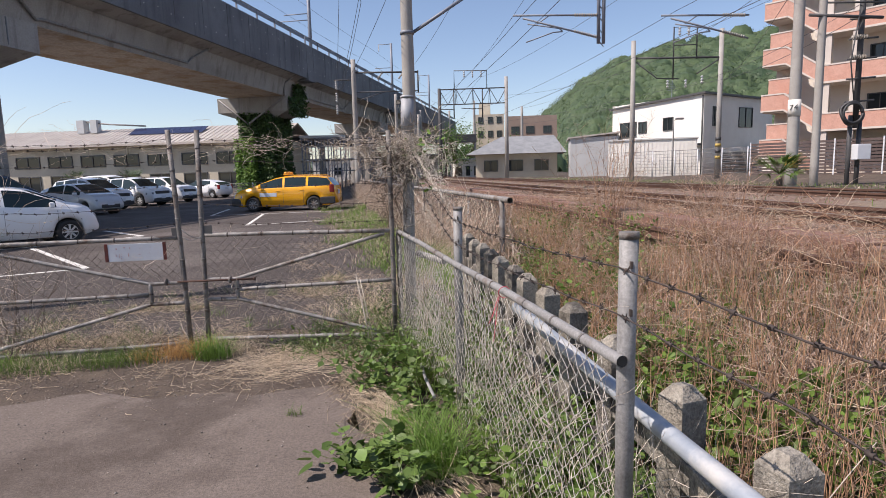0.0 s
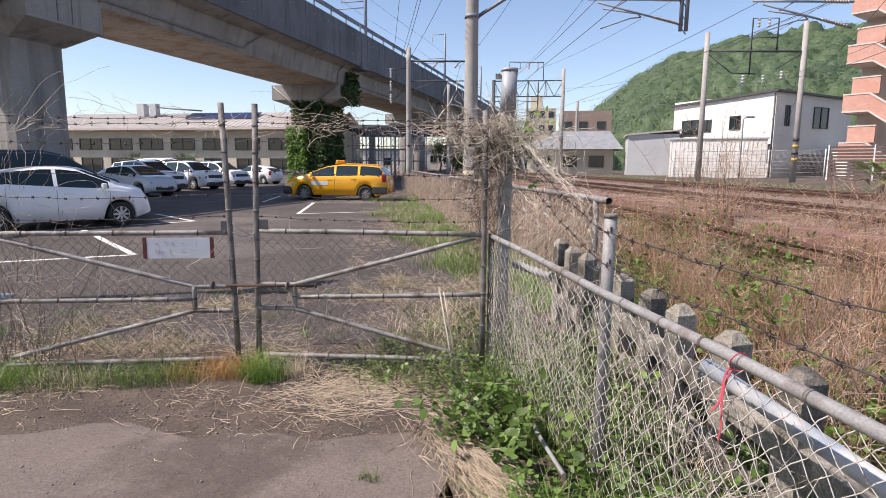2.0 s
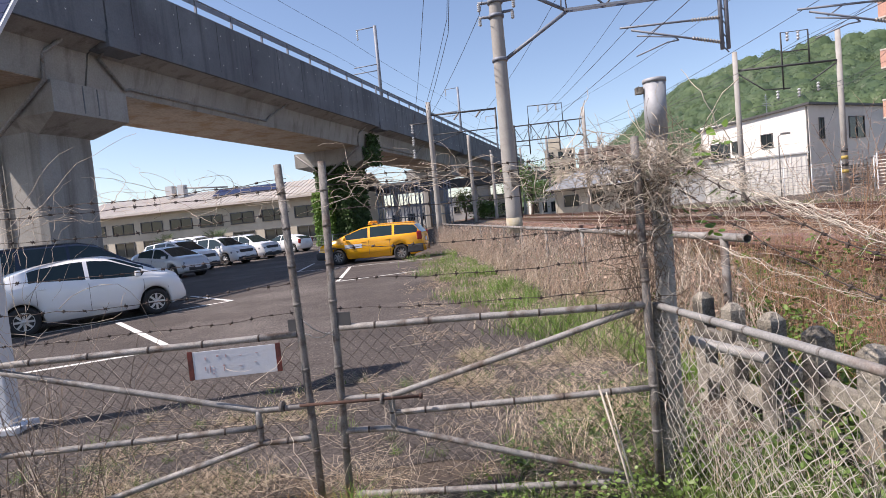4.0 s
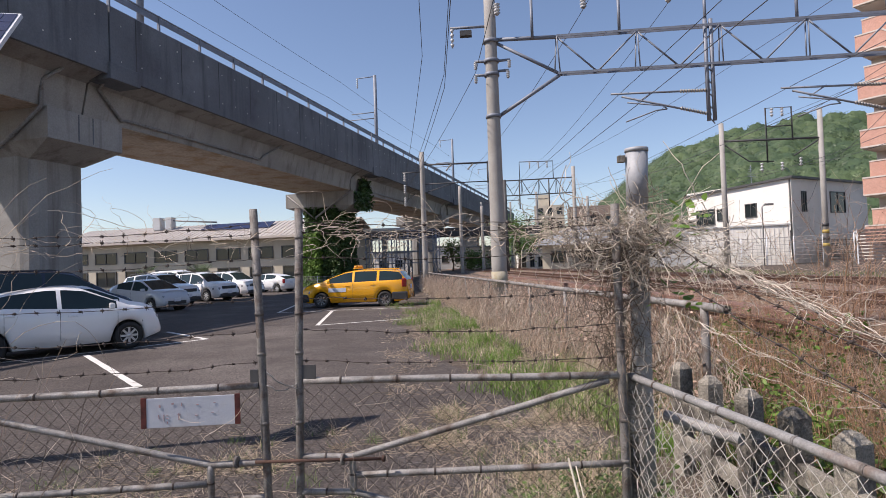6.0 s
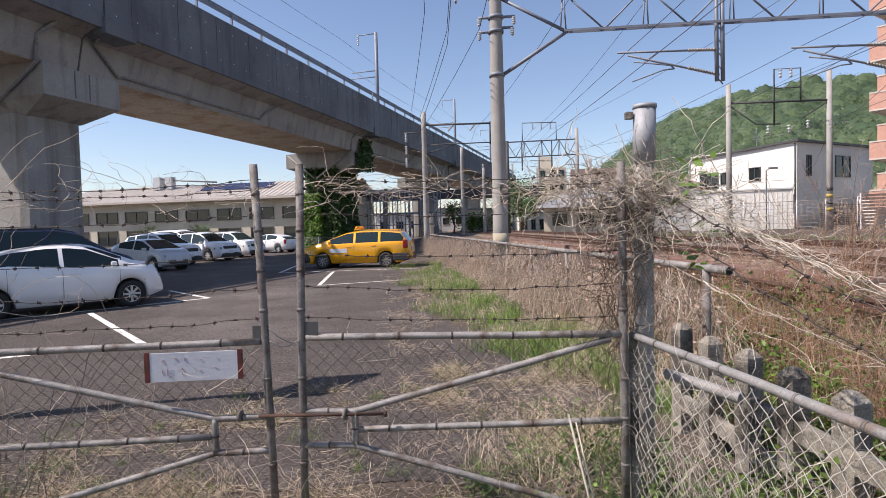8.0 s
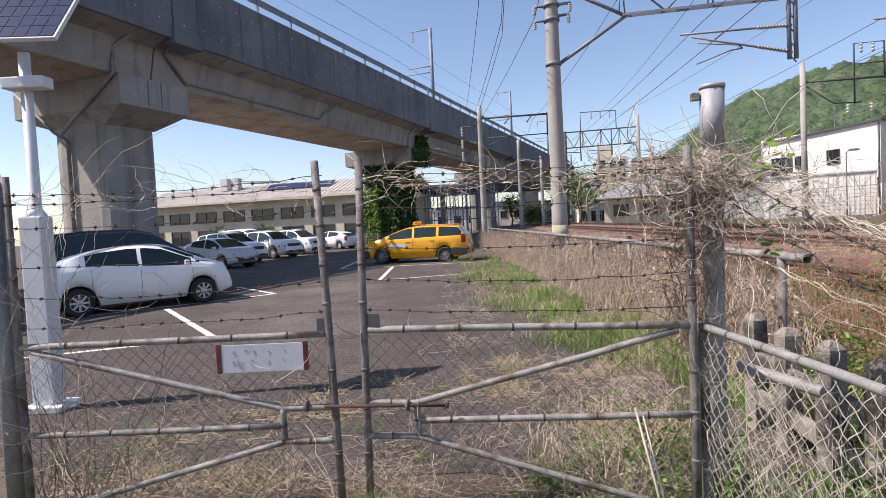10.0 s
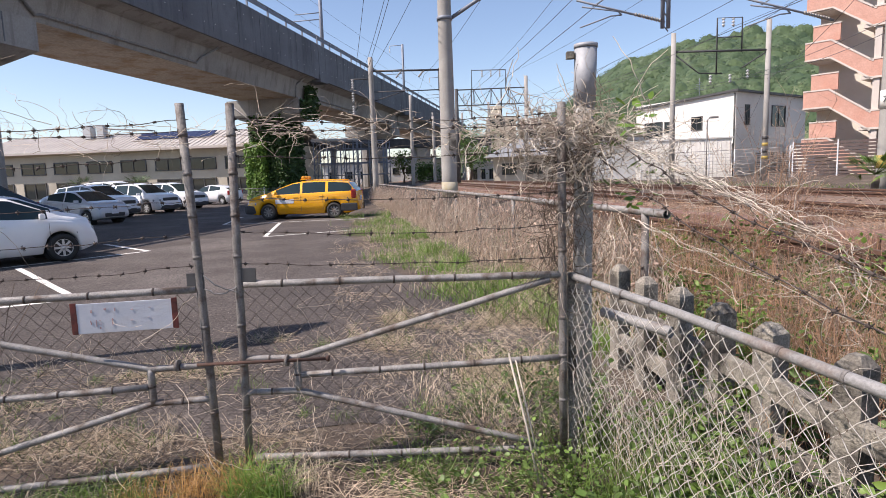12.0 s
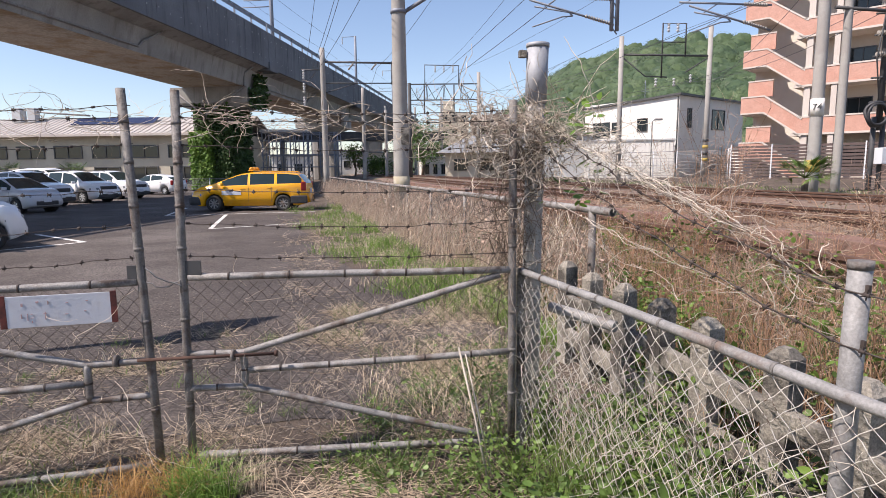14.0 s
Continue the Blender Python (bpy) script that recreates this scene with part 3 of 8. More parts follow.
# dark slatted screen and white shed against the house's end wall
HM = pose(22.1, 49.8, 0.6, 0, 0, 31.5)
scr = thing("slatted_screen", HM @ pose(3.4, -1.3, 0), "dark brown slatted screen beside the white house", "screen")
for k in range(11):
    bm = B()
    bbox(bm, (0, 0, 0.22 + k * 0.17), (5.2, 0.04, 0.12), 0, 0.006)
    part("slat", bm, M_brown if k % 2 else M_winframe, scr, "", True)
for x in (-2.55, -0.85, 0.85, 2.55):
    bm = B()
    bbox(bm, (x, 0.06, 1.0), (0.09, 0.07, 2.05), 0, 0.008)
    part("post", bm, M_winframe, scr, "", True)
sh2 = thing("garden_shed", HM @ pose(7.4, -1.6, 0), "small white metal shed beside the slatted screen", "shed")
bm = B()
bbox(bm, (0, 0, 1.25), (2.3, 1.5, 2.5), 0, 0.03)
part("body", bm, M_wwall, sh2, "", True)
bm = B()
bbox(bm, (0, 0, 2.56), (2.5, 1.7, 0.14), 0, 0.03)
part("roof", bm, M_graywall, sh2, "", True)
bm = B()
bbox(bm, (-0.3, -0.77, 1.1), (1.1, 0.04, 2.0), 0, 0.01)
part("door", bm, M_graywall, sh2, "", True)
# white panel fence and grey mesh fence in front of it
annex = thing("shed", pose(17.0, 47.6, 0.65, 0, 0, -20), "low white corrugated shed beside the house", "shed")
hbox(annex, "wall", (0, 0, 1.5), (6.6, 2.6, 3.0), M_wwall, "white corrugated panels")
hbox(annex, "roof", (0, 0, 3.05), (6.8, 2.8, 0.1), M_graywall)
for k in range(23):
    hbox(annex, "rib", (-3.2 + k * 0.29, -1.315, 1.45), (0.05, 0.03, 2.85), M_wwall)


def mesh_fence(p, q, h, n, label, z0=0.75, bars=9):
    p, q = Vector((*p, z0)), Vector((*q, z0))
    f = thing("fence", pose(*p), label, "fence")
    for k in range(n + 1):
        c = p.lerp(q, k / n)
        bm = B()
        tube(bm, [c, c + Vector((0, 0, h + 0.05))], 0.035, 6)
        part("post", bm, M_post, f)
    for k in range(n):
        a, b = p.lerp(q, k / n), p.lerp(q, (k + 1) / n)
        bm = B()
        for i in range(bars):
            z = Vector((0, 0, 0.08 + (h - 0.1) * i / (bars - 1)))
            tube(bm, [a + z, b + z], 0.012 if 0 < i < bars - 1 else 0.025, 4)
        for i in range(1, 24):
            c = a.lerp(b, i / 24)
            tube(bm, [c + Vector((0, 0, 0.08)), c + Vector((0, 0, h - 0.02))], 0.006, 3)
        part("panel", bm, M_galv, f, kind="stuff")


mesh_fence((13.5, 46.5), (20.6, 39.5), 2.0, 6, "grey wire mesh fence beside the tracks", 0.7)


def slat_fence(p, q, h, n, slats, label, z0):
    """Pale posts with dark horizontal boards between them."""
    p, q = Vector((*p, z0)), Vector((*q, z0))
    f = thing("fence", pose(*p), label, "fence")
    rz = math.degrees(math.atan2((q - p).y, (q - p).x))
    for k in range(n + 1):
        c = p.lerp(q, k / n)
        bm = B()
        box(bm, c + Vector((0, 0, h / 2 + 0.03)), (0.07, 0.07, h + 0.1), rz)
        part("post", bm, M_post, f, "pale grey post")
    for k in range(n):
        c = p.lerp(q, (k + 0.5) / n)
        for i in range(slats):
            bm = B()
            box(bm, c + Vector((0, 0, 0.12 + (h - 0.2) * i / (slats - 1))), ((q - p).length / n - 0.08, 0.03, (h - 0.2) / (slats - 1) * 0.72), rz)
            part("slat", bm, M_slat, f)


slat_fence((20.7, 39.35), (34.8, 22.5), 2.2, 9, 11, "dark brown slatted fence before the apartment block", 0.7)

# apartment block with open stair, salmon tile and pale bands
apt = thing("apartment_building", pose(21.2, 39.8, 0.70, 0, 0, -50), "salmon-tiled apartment block with open zigzag stair and galleries", "apartment building")
ST = 2.98
NF = 6
hbox(apt, "wall", (13.2, 7.2, ST * NF / 2), (19.6, 9.0, ST * NF), M_shade, "beige recessed gallery wall")
hbox(apt, "stair_wall", (1.6, 4.2, ST * NF / 2), (3.0, 2.8, ST * NF), M_shade, "beige stair core")
for f in range(NF + 1):
    z = f * ST
    hbox(apt, "gallery_floor", (13.0, 1.9, z - 0.1), (20.0, 2.0, 0.2), M_band)
    if f:
        hbox(apt, "balustrade", (13.2, 0.92, z + 0.42), (19.6, 0.14, 0.95), M_pink, "salmon tile balustrade")
        hbox(apt, "coping", (13.2, 0.92, z + 0.94), (19.7, 0.20, 0.09), M_band)
        hbox(apt, "coping", (13.2, 0.92, z - 0.12), (19.7, 0.20, 0.12), M_band)
    if f < NF:
        # stair: a landing at the outer end and a sloping flight to each floor
        hbox(apt, "landing_wall", (0.65, 0.92, z + 1.92), (1.4, 0.14, 0.98), M_pink, "salmon landing wall")
        hbox(apt, "landing_wall", (0.95, 1.35, z + 2.95), (1.5, 0.14, 1.0), M_pink, "salmon half-landing wall set back")
        hbox(apt, "coping", (0.95, 1.35, z + 3.49), (1.55, 0.2, 0.08), M_band)
        hbox(apt, "landing_wall", (-0.02, 2.2, z + 1.92), (0.14, 2.6, 0.98), M_pink)
        hbox(apt, "landing", (0.9, 2.2, z + 1.36), (1.8, 2.5, 0.16), M_band)
        for (xa, za), (xb, zb) in (((1.35, z + 1.92), (3.6, z + 0.30)),):
            bm = B()
            ring = []
            for (xx, zz) in ((xa, za - 0.49), (xb, zb - 0.49), (xb, zb + 0.49), (xa, za + 0.49)):
                ring.append([bm.verts.new((xx, 0.86, zz)), bm.verts.new((xx, 1.0, zz))])
            for i in range(4):
                p, q = ring[i], ring[(i + 1) % 4]
                bm.faces.new((p[0], q[0], q[1], p[1]))
            bm.faces.new([r[0] for r in ring][::-1])
            bm.faces.new([r[1] for r in ring])
            part("stair_wall", bm, M_pink, apt, "salmon sloping stair wall", True)
            bm = B()
            for dz in (-0.53, 0.53):
                d = Vector((xb - xa, 0, zb - za))
                box(bm, ((xa + xb) / 2, 0.92, (za + zb) / 2 + dz), (d.length, 0.2, 0.1), 0, math.degrees(math.atan2(-(zb - za), xb - xa)))
            part("coping", bm, M_band, apt, "", True)
        hbox(apt, "coping", (0.65, 0.92, z + 2.45), (1.45, 0.2, 0.09), M_band)
        hbox(apt, "coping", (0.65, 0.92, z + 1.38), (1.45, 0.2, 0.09), M_band)
        hbox(apt, "column", (3.75, 1.1, z + ST / 2), (0.35, 0.35, ST), M_band)
        for u in (6.2, 9.6, 13.0, 16.4, 19.8):
            wall_window(apt, -1, u, z + 1.45, 1.3, 1.2, "y", 2.70)
            hbox(apt, "door", (u + 1.6, 2.68, z + 1.0), (0.85, 0.06, 2.0), M_brown, "brown flat door")
        for u in (5.2, 12.0, 18.8):
            hbox(apt, "gallery_column", (u, 1.0, z + ST / 2), (0.3, 0.24, ST), M_band)
bm = B()
box(bm, (13.2, 6.5, ST * NF + 0.55), (19.8, 11.0, 0.5))
part("roof", bm, M_band, apt, "", True)

# long cream workshop behind the yard
shop = thing("workshop", pose(-57.3, 72.2, -0.4, 0, 0, -6.5) @ Matrix.Scale(1.25, 4), "long cream two-storey workshop with pale metal roof", "workshop building")
LW = 31.0
hbox(shop, "wall", (LW / 2, 4.0, 2.45), (LW, 8.0, 4.9), M_cream, "cream wall with pilasters")
bm = B()
pr = [(-0.8, 4.80), (-0.8, 5.0), (4.0, 6.75), (8.8, 5.0), (8.8, 4.80), (4.0, 6.55)]
ra = [bm.verts.new((-0.4, y, z)) for y, z in pr]
rb = [bm.verts.new((LW + 0.4, y, z)) for y, z in pr]
for i in range(6):
    bm.faces.new((ra[i], rb[i], rb[(i + 1) % 6], ra[(i + 1) % 6]))
bm.faces.new(ra[::-1]); bm.faces.new(rb)
roof = part("roof", bm, M_roofm, shop, "pale grey-pink sheet roof with ribs", True)
bm = B()
for k in range(60):
    x = 0.2 + k * 0.52
    box(bm, (x, 1.6, 5.90), (0.05, 5.1, 0.05), 0, 0, 20.0)
part("roof_rib", bm, M_roofm, roof, "", True)
hbox(shop, "eave", (LW / 2, -0.85, 4.86), (LW + 0.8, 0.14, 0.16), M_band)
for k in range(9):
    x = 1.9 + k * 3.45
    wall_window(shop, -1, x, 3.45, 2.5, 1.05, "y", 0.0, 0.09)
    wall_window(shop, -1, x, 1.35, 2.3, 1.5, "y", 0.0, 0.09)
for k in range(14):
    bm = B()
    box(bm, (15.2 + k * 0.55, 2.35, 6.33), (0.51, 1.5, 0.05), 0, 0, 27)
    part("roof_panel", bm, M_solar, roof, "dark solar panel on the roof", True)
hbox(shop, "vent_box", (9.2, 3.0, 7.0), (0.8, 0.8, 1.3), M_graywall)
hbox(shop, "vent_box", (10.6, 3.0, 7.0), (0.7, 0.7, 1.3), M_graywall)
bm = B()
tube(bm, [(9.6, 3.0, 7.5), (12, 3, 7.2), (16, 3, 6.9)], 0.08, 6)
part("duct", bm, M_galv, shop, "", True)
hbox(shop, "notice_board", (28.2, -0.12, 1.6), (1.6, 0.1, 1.9), M_wwall, "white board on the wall")

# small house, grey shed and blocks beyond the tracks
sh = thing("small_house", pose(3.0, 61.0, 0.5, 0, 0, -8), "low cream house with grey tiled hip roof", "house")
hbox(sh, "wall", (4.6, 3.5, 1.4), (8.4, 6.4, 2.8), M_cream)
bm = B()
e = [bm.verts.new(v) for v in ((-0.5, -0.6, 2.75), (9.7, -0.6, 2.75), (9.7, 7.6, 2.75), (-0.5, 7.6, 2.75))]
r = [bm.verts.new(v) for v in ((3.0, 3.5, 4.7), (8.6, 3.5, 4.7))]
for f in ((e[0], e[1], r[1], r[0]), (e[1], e[2], r[1]), (e[2], e[3], r[0], r[1]), (e[3], e[0], r[0]), (e[3], e[2], e[1], e[0])):
    bm.faces.new(f)
part("roof", bm, M_tileroof, sh, "grey tiled roof", True)
for x in (2.0, 4.6, 7.2):
    wall_window(sh, -1, x, 1.55, 1.4, 1.1, "y", 0.3)
gs = thing("grey_shed", pose(12.2, 56.0, 0.5, 0, 0, -10), "pale grey corrugated metal shed", "shed")
hbox(gs, "wall", (2.2, 2.5, 2.0), (4.4, 5.0, 4.0), M_graywall)
bm = B()
box(bm, (2.2, 2.5, 4.15), (4.8, 5.4, 0.14), 0, -5)
part("roof", bm, M_roofm, gs, "", True)
bk = thing("apartment_block", pose(12.5, 112, 0.5, 0, 0, -5), "distant brown and cream apartment block", "apartment building")
hbox(bk, "wall", (4.6, 4, 5.6), (9.2, 8, 11.2), M_brown)
for zz in (2.4, 5.4, 8.6):
    for x in (1.4, 4.2, 7.4):
        wall_window(bk, -1, x, zz, 1.5, 1.3, "y", 0.0)
bk2 = thing("apartment_block", pose(6.8, 122, 0.5, 0, 0, -5), "distant cream apartment block with rooftop tower", "apartment building")
hbox(bk2, "wall", (3.0, 4, 6.3), (6, 8, 12.6), M_cream)
hbox(bk2, "tower", (2.0, 4, 13.8), (2.4, 3, 2.6), M_cream)
for zz in (2.4, 5.4, 8.6, 11.4):
    for x in (1.2, 3.2, 5.0):
        wall_window(bk2, -1, x, zz, 1.0, 1.3, "y", 0.0)

# ---- gate and fences ----
rng = random.Random(7)


def sag(a, b, drop, n=10, wob=0.0, seed=0):
    a, b = Vector(a), Vector(b)
    out = []
    for i in range(n + 1):
        t = i / n
        p = a.lerp(b, t)
        p.z -= drop * 4 * t * (1 - t)
        if wob and 0 < i < n:
            p += Vector((noise.noise(Vector((i * 0.7, seed, 0))), noise.noise(Vector((i * 0.7, seed, 5))), noise.noise(Vector((i * 0.7, seed, 9))))) * wob
        out.append(p)
    return out


def bands(bm, a, b, r, at, w=0.018):
    """Clamps round a pipe from a to b."""
    a, b = Vector(a), Vector(b)
    d = (b - a).normalized()
    for t in at:
        p = a.lerp(b, t)
        tube(bm, [p - d * w / 2, p + d * w / 2], r * 1.12, 10)


def chain_link(bm, a, b, z0, z1, cell=0.056, r=0.0016, seed=1, bulge=0.012):
    """Diamond mesh between two upright ends: two families of slanting wires, a little wavy."""
    a, b = Vector(a), Vector(b)
    W, H = (b - a).length, z1 - z0
    d = (b - a) / W
    nrm = Vector((-d.y, d.x, 0))
    for fam in (1, -1):
        k = -H
        while k < W:
            u0, u1 = (max(k, 0), min(k + H, W))
            if u1 - u0 > 0.01:
                st = cell * 0.625
                n = max(2, int(round((u1 - u0) / st)))
                pts = []
                for i in range(n + 1):
                    u = u0 + (u1 - u0) * i / n
                    v = (u - k) if fam == 1 else H - (u - k)
                    w = noise.noise(Vector((u * 2.3, v * 2.3, seed)))
                    w2 = noise.noise(Vector((u * 2.7, v * 2.7, seed + 3)))
                    zig = 0.0014 if i % 2 else -0.0014
                    pts.append(a + d * (u + 0.012 * w2 + zig * fam) + nrm * (bulge * w + 0.0025 * (1 if i % 2 else -1) * fam) + Vector((0, 0, z0 + v + 0.010 * w - zig)))
                tube(bm, pts, r, 3, False)
            k += cell * 1.25


def barbed(bm, pts, r=0.0025, gap=0.11, seed=0):
    """Twisted strand with knots of barbs."""
    tube(bm, pts, r, 4, False)
    rr = random.Random(seed)
    carry = 0.05
    for p, q in zip(pts, pts[1:]):
        Lh = (q - p).length
        d = (q - p).normalized()
        s = carry
        while s < Lh:
            c = p + d * s
            tube(bm, [c - d * 0.008, c + d * 0.008], r * 2.4, 5)
            for _ in range(2):
                v = Vector((rr.uniform(-1, 1), rr.uniform(-1, 1), rr.uniform(-1, 1)))
                v = (v - d * v.dot(d)).normalized() * 0.015
                tube(bm, [c - v + d * 0.004, c + v - d * 0.004], r * 0.8, 3, False)
            s += gap
        carry = s - Lh


# left leaf hangs from a post out towards the road; right leaf hangs at the corner
LA, LB = Vector((-2.31, 5.0, 0)), Vector((-4.02, 4.70, 0))
RA, RB = Vector((-2.14, 5.03, 0)), Vector((-0.445, 5.07, 0))


def leaf(a, b, tops, zs, label):
    """A pipe-framed gate leaf from the free stile a to the hinge stile b."""
    g = thing("gate_leaf", pose(a.x, a.y, 0.0), label, "gate", "gate leaves")

    def P(t, z, o=0.0):
        p = a.lerp(b, t)
        return Vector((p.x, p.y + o, z))
    for t, top in ((0, tops[0]), (1, tops[1])):
        bm = B()
        lean = (0.04 if a.x < -2.2 else -0.03) if t == 0 else 0
        tube(bm, [P(t, 0.04) + Vector((lean * 0.3, 0, 0)), P(t, 0.6), P(t, 1.2) + Vector((-lean * 0.35, 0, 0)), P(t, top) + Vector((-lean, 0, 0))], 0.0215, 12)
        st = part("stile", bm, M_stile, g, "brown rust-stained upright pipe")
        for q in (0.17, 0.30, 0.41, 0.60, 0.71, 0.82, 0.92):
            bm = B()
            z = 0.05 + (top - 0.05) * q
            dx = float(np.interp(z, [0.04, 0.6, 1.2, top], [lean * 0.3, 0, -lean * 0.35, -lean]))
            c = P(t, z) + Vector((dx, 0, 0))
            tube(bm, [c - Vector((0, 0, 0.009)), c + Vector((0, 0, 0.009))], 0.0238, 10)
            part("clamp", bm, M_stile, st)
    K = 0.167
    bars = [("rail", [P(0.02, zs[0]), P(1, zs[1])], 0.0188), ("brace", [P(0.0, zs[2]), P(K, zs[2]), P(0.96, zs[1] - 0.025)], 0.0172),
            ("strut", [P(K, zs[2]), P(K, zs[3])], 0.0185), ("rail", [P(K + 0.01, (zs[2] + zs[3]) / 2 - 0.005), P(1, (zs[2] + zs[3]) / 2 + zs[5])], 0.0172),
            ("brace", [P(0, zs[3]), P(K, zs[3]), P(0.93, 0.12)], 0.0172), ("rail", [P(0.02, zs[4]), P(1, zs[4] - 0.01)], 0.0185)]
    for n, pts, r in bars:
        bm = B()
        full = []
        for p, q in zip(pts, pts[1:]):
            full += [p.lerp(q, i / 6) + Vector((0, 0, 0.004 * noise.noise(p * 3 + Vector((i, 0, 0))))) for i in range(6)]
        tube(bm, full + [pts[-1]], r, 12)
        ob = part(n, bm, M_pipe, g, "grey weathered pipe")
        for q in ([0.12, 0.3, 0.47, 0.66, 0.84] if n == "rail" else [0.5]):
            bm = B()
            bands(bm, pts[0], pts[1], r, (q,), 0.010)
            part("tie", bm, M_barb, ob, "dark wire tie")
    bm = B()
    chain_link(bm, P(0.0, 0, 0.02), P(1, 0, 0.02), zs[4] + 0.02, zs[0] - 0.02, 0.061, 0.0015, 11 if a.x < -2.2 else 12)
    part("chain_link", bm, M_gmesh, g, "thin rusty diamond wire mesh")
    bm = B()
    box(bm, P(-0.01 if a.x < -2.2 else 0.035, zs[0] + 0.042, 0.0) + Vector((-0.05 if a.x < -2.2 else 0.0, -0.01, 0)), (0.085, 0.008, 0.085))
    part("plate", bm, M_dark, g, "square steel latch plate")
    for i, z in enumerate((1.165, 1.335, 1.50, 1.72, 1.85, 1.90)):
        bm = B()
        e = 0.06 if a.x < -2.2 else 0.0
        barbed(bm, sag(P(0, z), P(1, z - 0.02 + e * 0), 0.02 + 0.01 * (i % 2), 16, 0.012, i + a.x), seed=i + 3)
        part("barbed_wire", bm, M_barb, g, "dark rusty barbed wire strand")
    return g, P


gl, PL = leaf(LA, LB, (1.98, 1.98), (1.042, 1.04, 0.638, 0.454, 0.075, 0.0), "rusty pipe-framed chain-link gate leaf with white sign")
gr, PR = leaf(RA, RB, (1.975, 1.93), (1.056, 1.05, 0.653, 0.472, 0.105, 0.04), "rusty pipe-framed chain-link gate leaf beside the corner post")

# sliding bolt across the two leaves
bolt = thing("gate_bolt", pose(-2.1, 5.0, 0.65), "rusty sliding bolt across the two gate leaves", "bolt")
bm = B()
tube(bm, [(-2.36, 4.97, 0.648), (-1.68, 4.995, 0.655)], 0.009, 8)
part("rod", bm, M_rust, bolt, "red-brown rusted rod")
for x, y in ((-2.46, 4.965), (-1.90, 5.0)):
    bm = B()
    tube(bm, [(x - 0.008, y, 0.65), (x + 0.008, y, 0.65)], 0.03, 12)
    part("collar", bm, M_stile, bolt)
bm = B()
tube(bm, [(-1.69, 4.995, 0.655), (-1.675, 4.995, 0.655)], 0.017, 8)
part("knob", bm, M_rust, bolt)
# loose chain of wire between the stiles
bm = B()
tube(bm, sag((-2.28, 4.95, 1.05), (-2.10, 5.03, 1.09), 0.05, 8, 0.015, 4), 0.003, 5)
tube(bm, sag((-2.28, 4.95, 1.12), (-2.10, 5.03, 1.02), 0.03, 8, 0.02, 8), 0.003, 5)
solid("tie_wire", bm, M_galv, "twisted wire tying the gate leaves together", "wire")

# sign on the left leaf
sign = thing("sign_board", pose(-2.672, 4.905, 0.932, 0, 0, 9.9), "faded white sign board with peeled red ends wired to gate", "sign")
bm = B()
bbox(bm, (0, 0, 0), (0.45, 0.006, 0.152), 0, 0.002)
part("board", bm, M_signw, sign, "white faded board", True)
for s in (-1, 1):
    bm = B()
    bbox(bm, (s * 0.2365, -0.001, 0.002), (0.028, 0.008, 0.158), 0, 0.002)
    part("end_strip", bm, M_signr, sign, "dark red peeling strip", True)
bm = B()
for x, z, w, h in ((-0.155, 0.035, 0.012, 0.02), (-0.09, 0.045, 0.016, 0.012), (-0.045, 0.04, 0.006, 0.022), (-0.16, -0.02, 0.005, 0.028), (-0.135, -0.025, 0.005, 0.045), (-0.118, -0.03, 0.016, 0.004), (-0.118, -0.012, 0.012, 0.004), (-0.06, -0.022, 0.006, 0.05),
                   (-0.06, -0.012, 0.022, 0.004), (0.03, -0.02, 0.02, 0.004), (0.035, 0.035, 0.016, 0.004), (0.11, -0.01, 0.014, 0.004), (0.12, 0.04, 0.016, 0.004), (-0.118, -0.05, 0.006, 0.012)):
    bm = B()
    box(bm, (x, -0.0045, z), (w * 0.75, 0.002, h * 0.75), 0, rng.uniform(-6, 6))
    part("ink_stroke", bm, M_inkr, sign, "", True)

# hinge post of the left leaf
bm = B()
tube(bm, [(-4.10, 4.69, -0.1), (-4.10, 4.69, 2.0)], 0.045, 12)
solid("gate_post", bm, M_galv, "rusty steel hinge post of the gate", "post", "fence posts")

# corner: capped steel post, with a small square concrete post that carries the rails
corner = thing("corner_post", pose(-0.29, 5.25, 0.0), "tall grey steel pipe post with flat cap at corner", "post", "fence posts")
bm = B()
tube(bm, [(-0.305, 5.25, -0.1), (-0.30, 5.25, 1.0), (-0.287, 5.25, 1.93)], 0.052, 18)
part("shaft", bm, M_pole, corner, "pale grimy lower shaft")
bm = B()
tube(bm, [(-0.287, 5.25, 1.93), (-0.279, 5.25, 2.225)], 0.0585, 20)
part("sleeve", bm, M_sleeve, corner, "grey galvanised upper sleeve")
bm = B()
tube(bm, [(-0.279, 5.25, 2.225), (-0.279, 5.25, 2.245)], 0.0625, 20)
part("cap", bm, M_sleeve, corner)
bm = B()
box(bm, (-0.362, 5.25, 2.19), (0.038, 0.04, 0.035))
tube(bm, [(-0.355, 5.25, 2.19), (-0.32, 5.25, 2.19)], 0.01, 6)
part("clip", bm, M_oldconc, corner)
bm = B()
bbox(bm, (-0.39, 5.11, 0.5), (0.042, 0.05, 1.1), 0, 0.006)
solid("square_post", bm, M_oldconc, "slim square grey post under the fence rail", "post", "fence posts")

# chain-link fence along the bank
F0, F1, F2 = Vector((-0.385, 5.10, 0)), Vector((0.082, 3.41, 0)), Vector((0.532, 1.555, 0))
fence = thing("chain_link_fence", pose(0.098, 3.4, 0), "grey pipe and chain-link fence along the railway bank", "fence")


def U(p, z, dx=0.0):
    return Vector((p.x + dx, p.y, z))


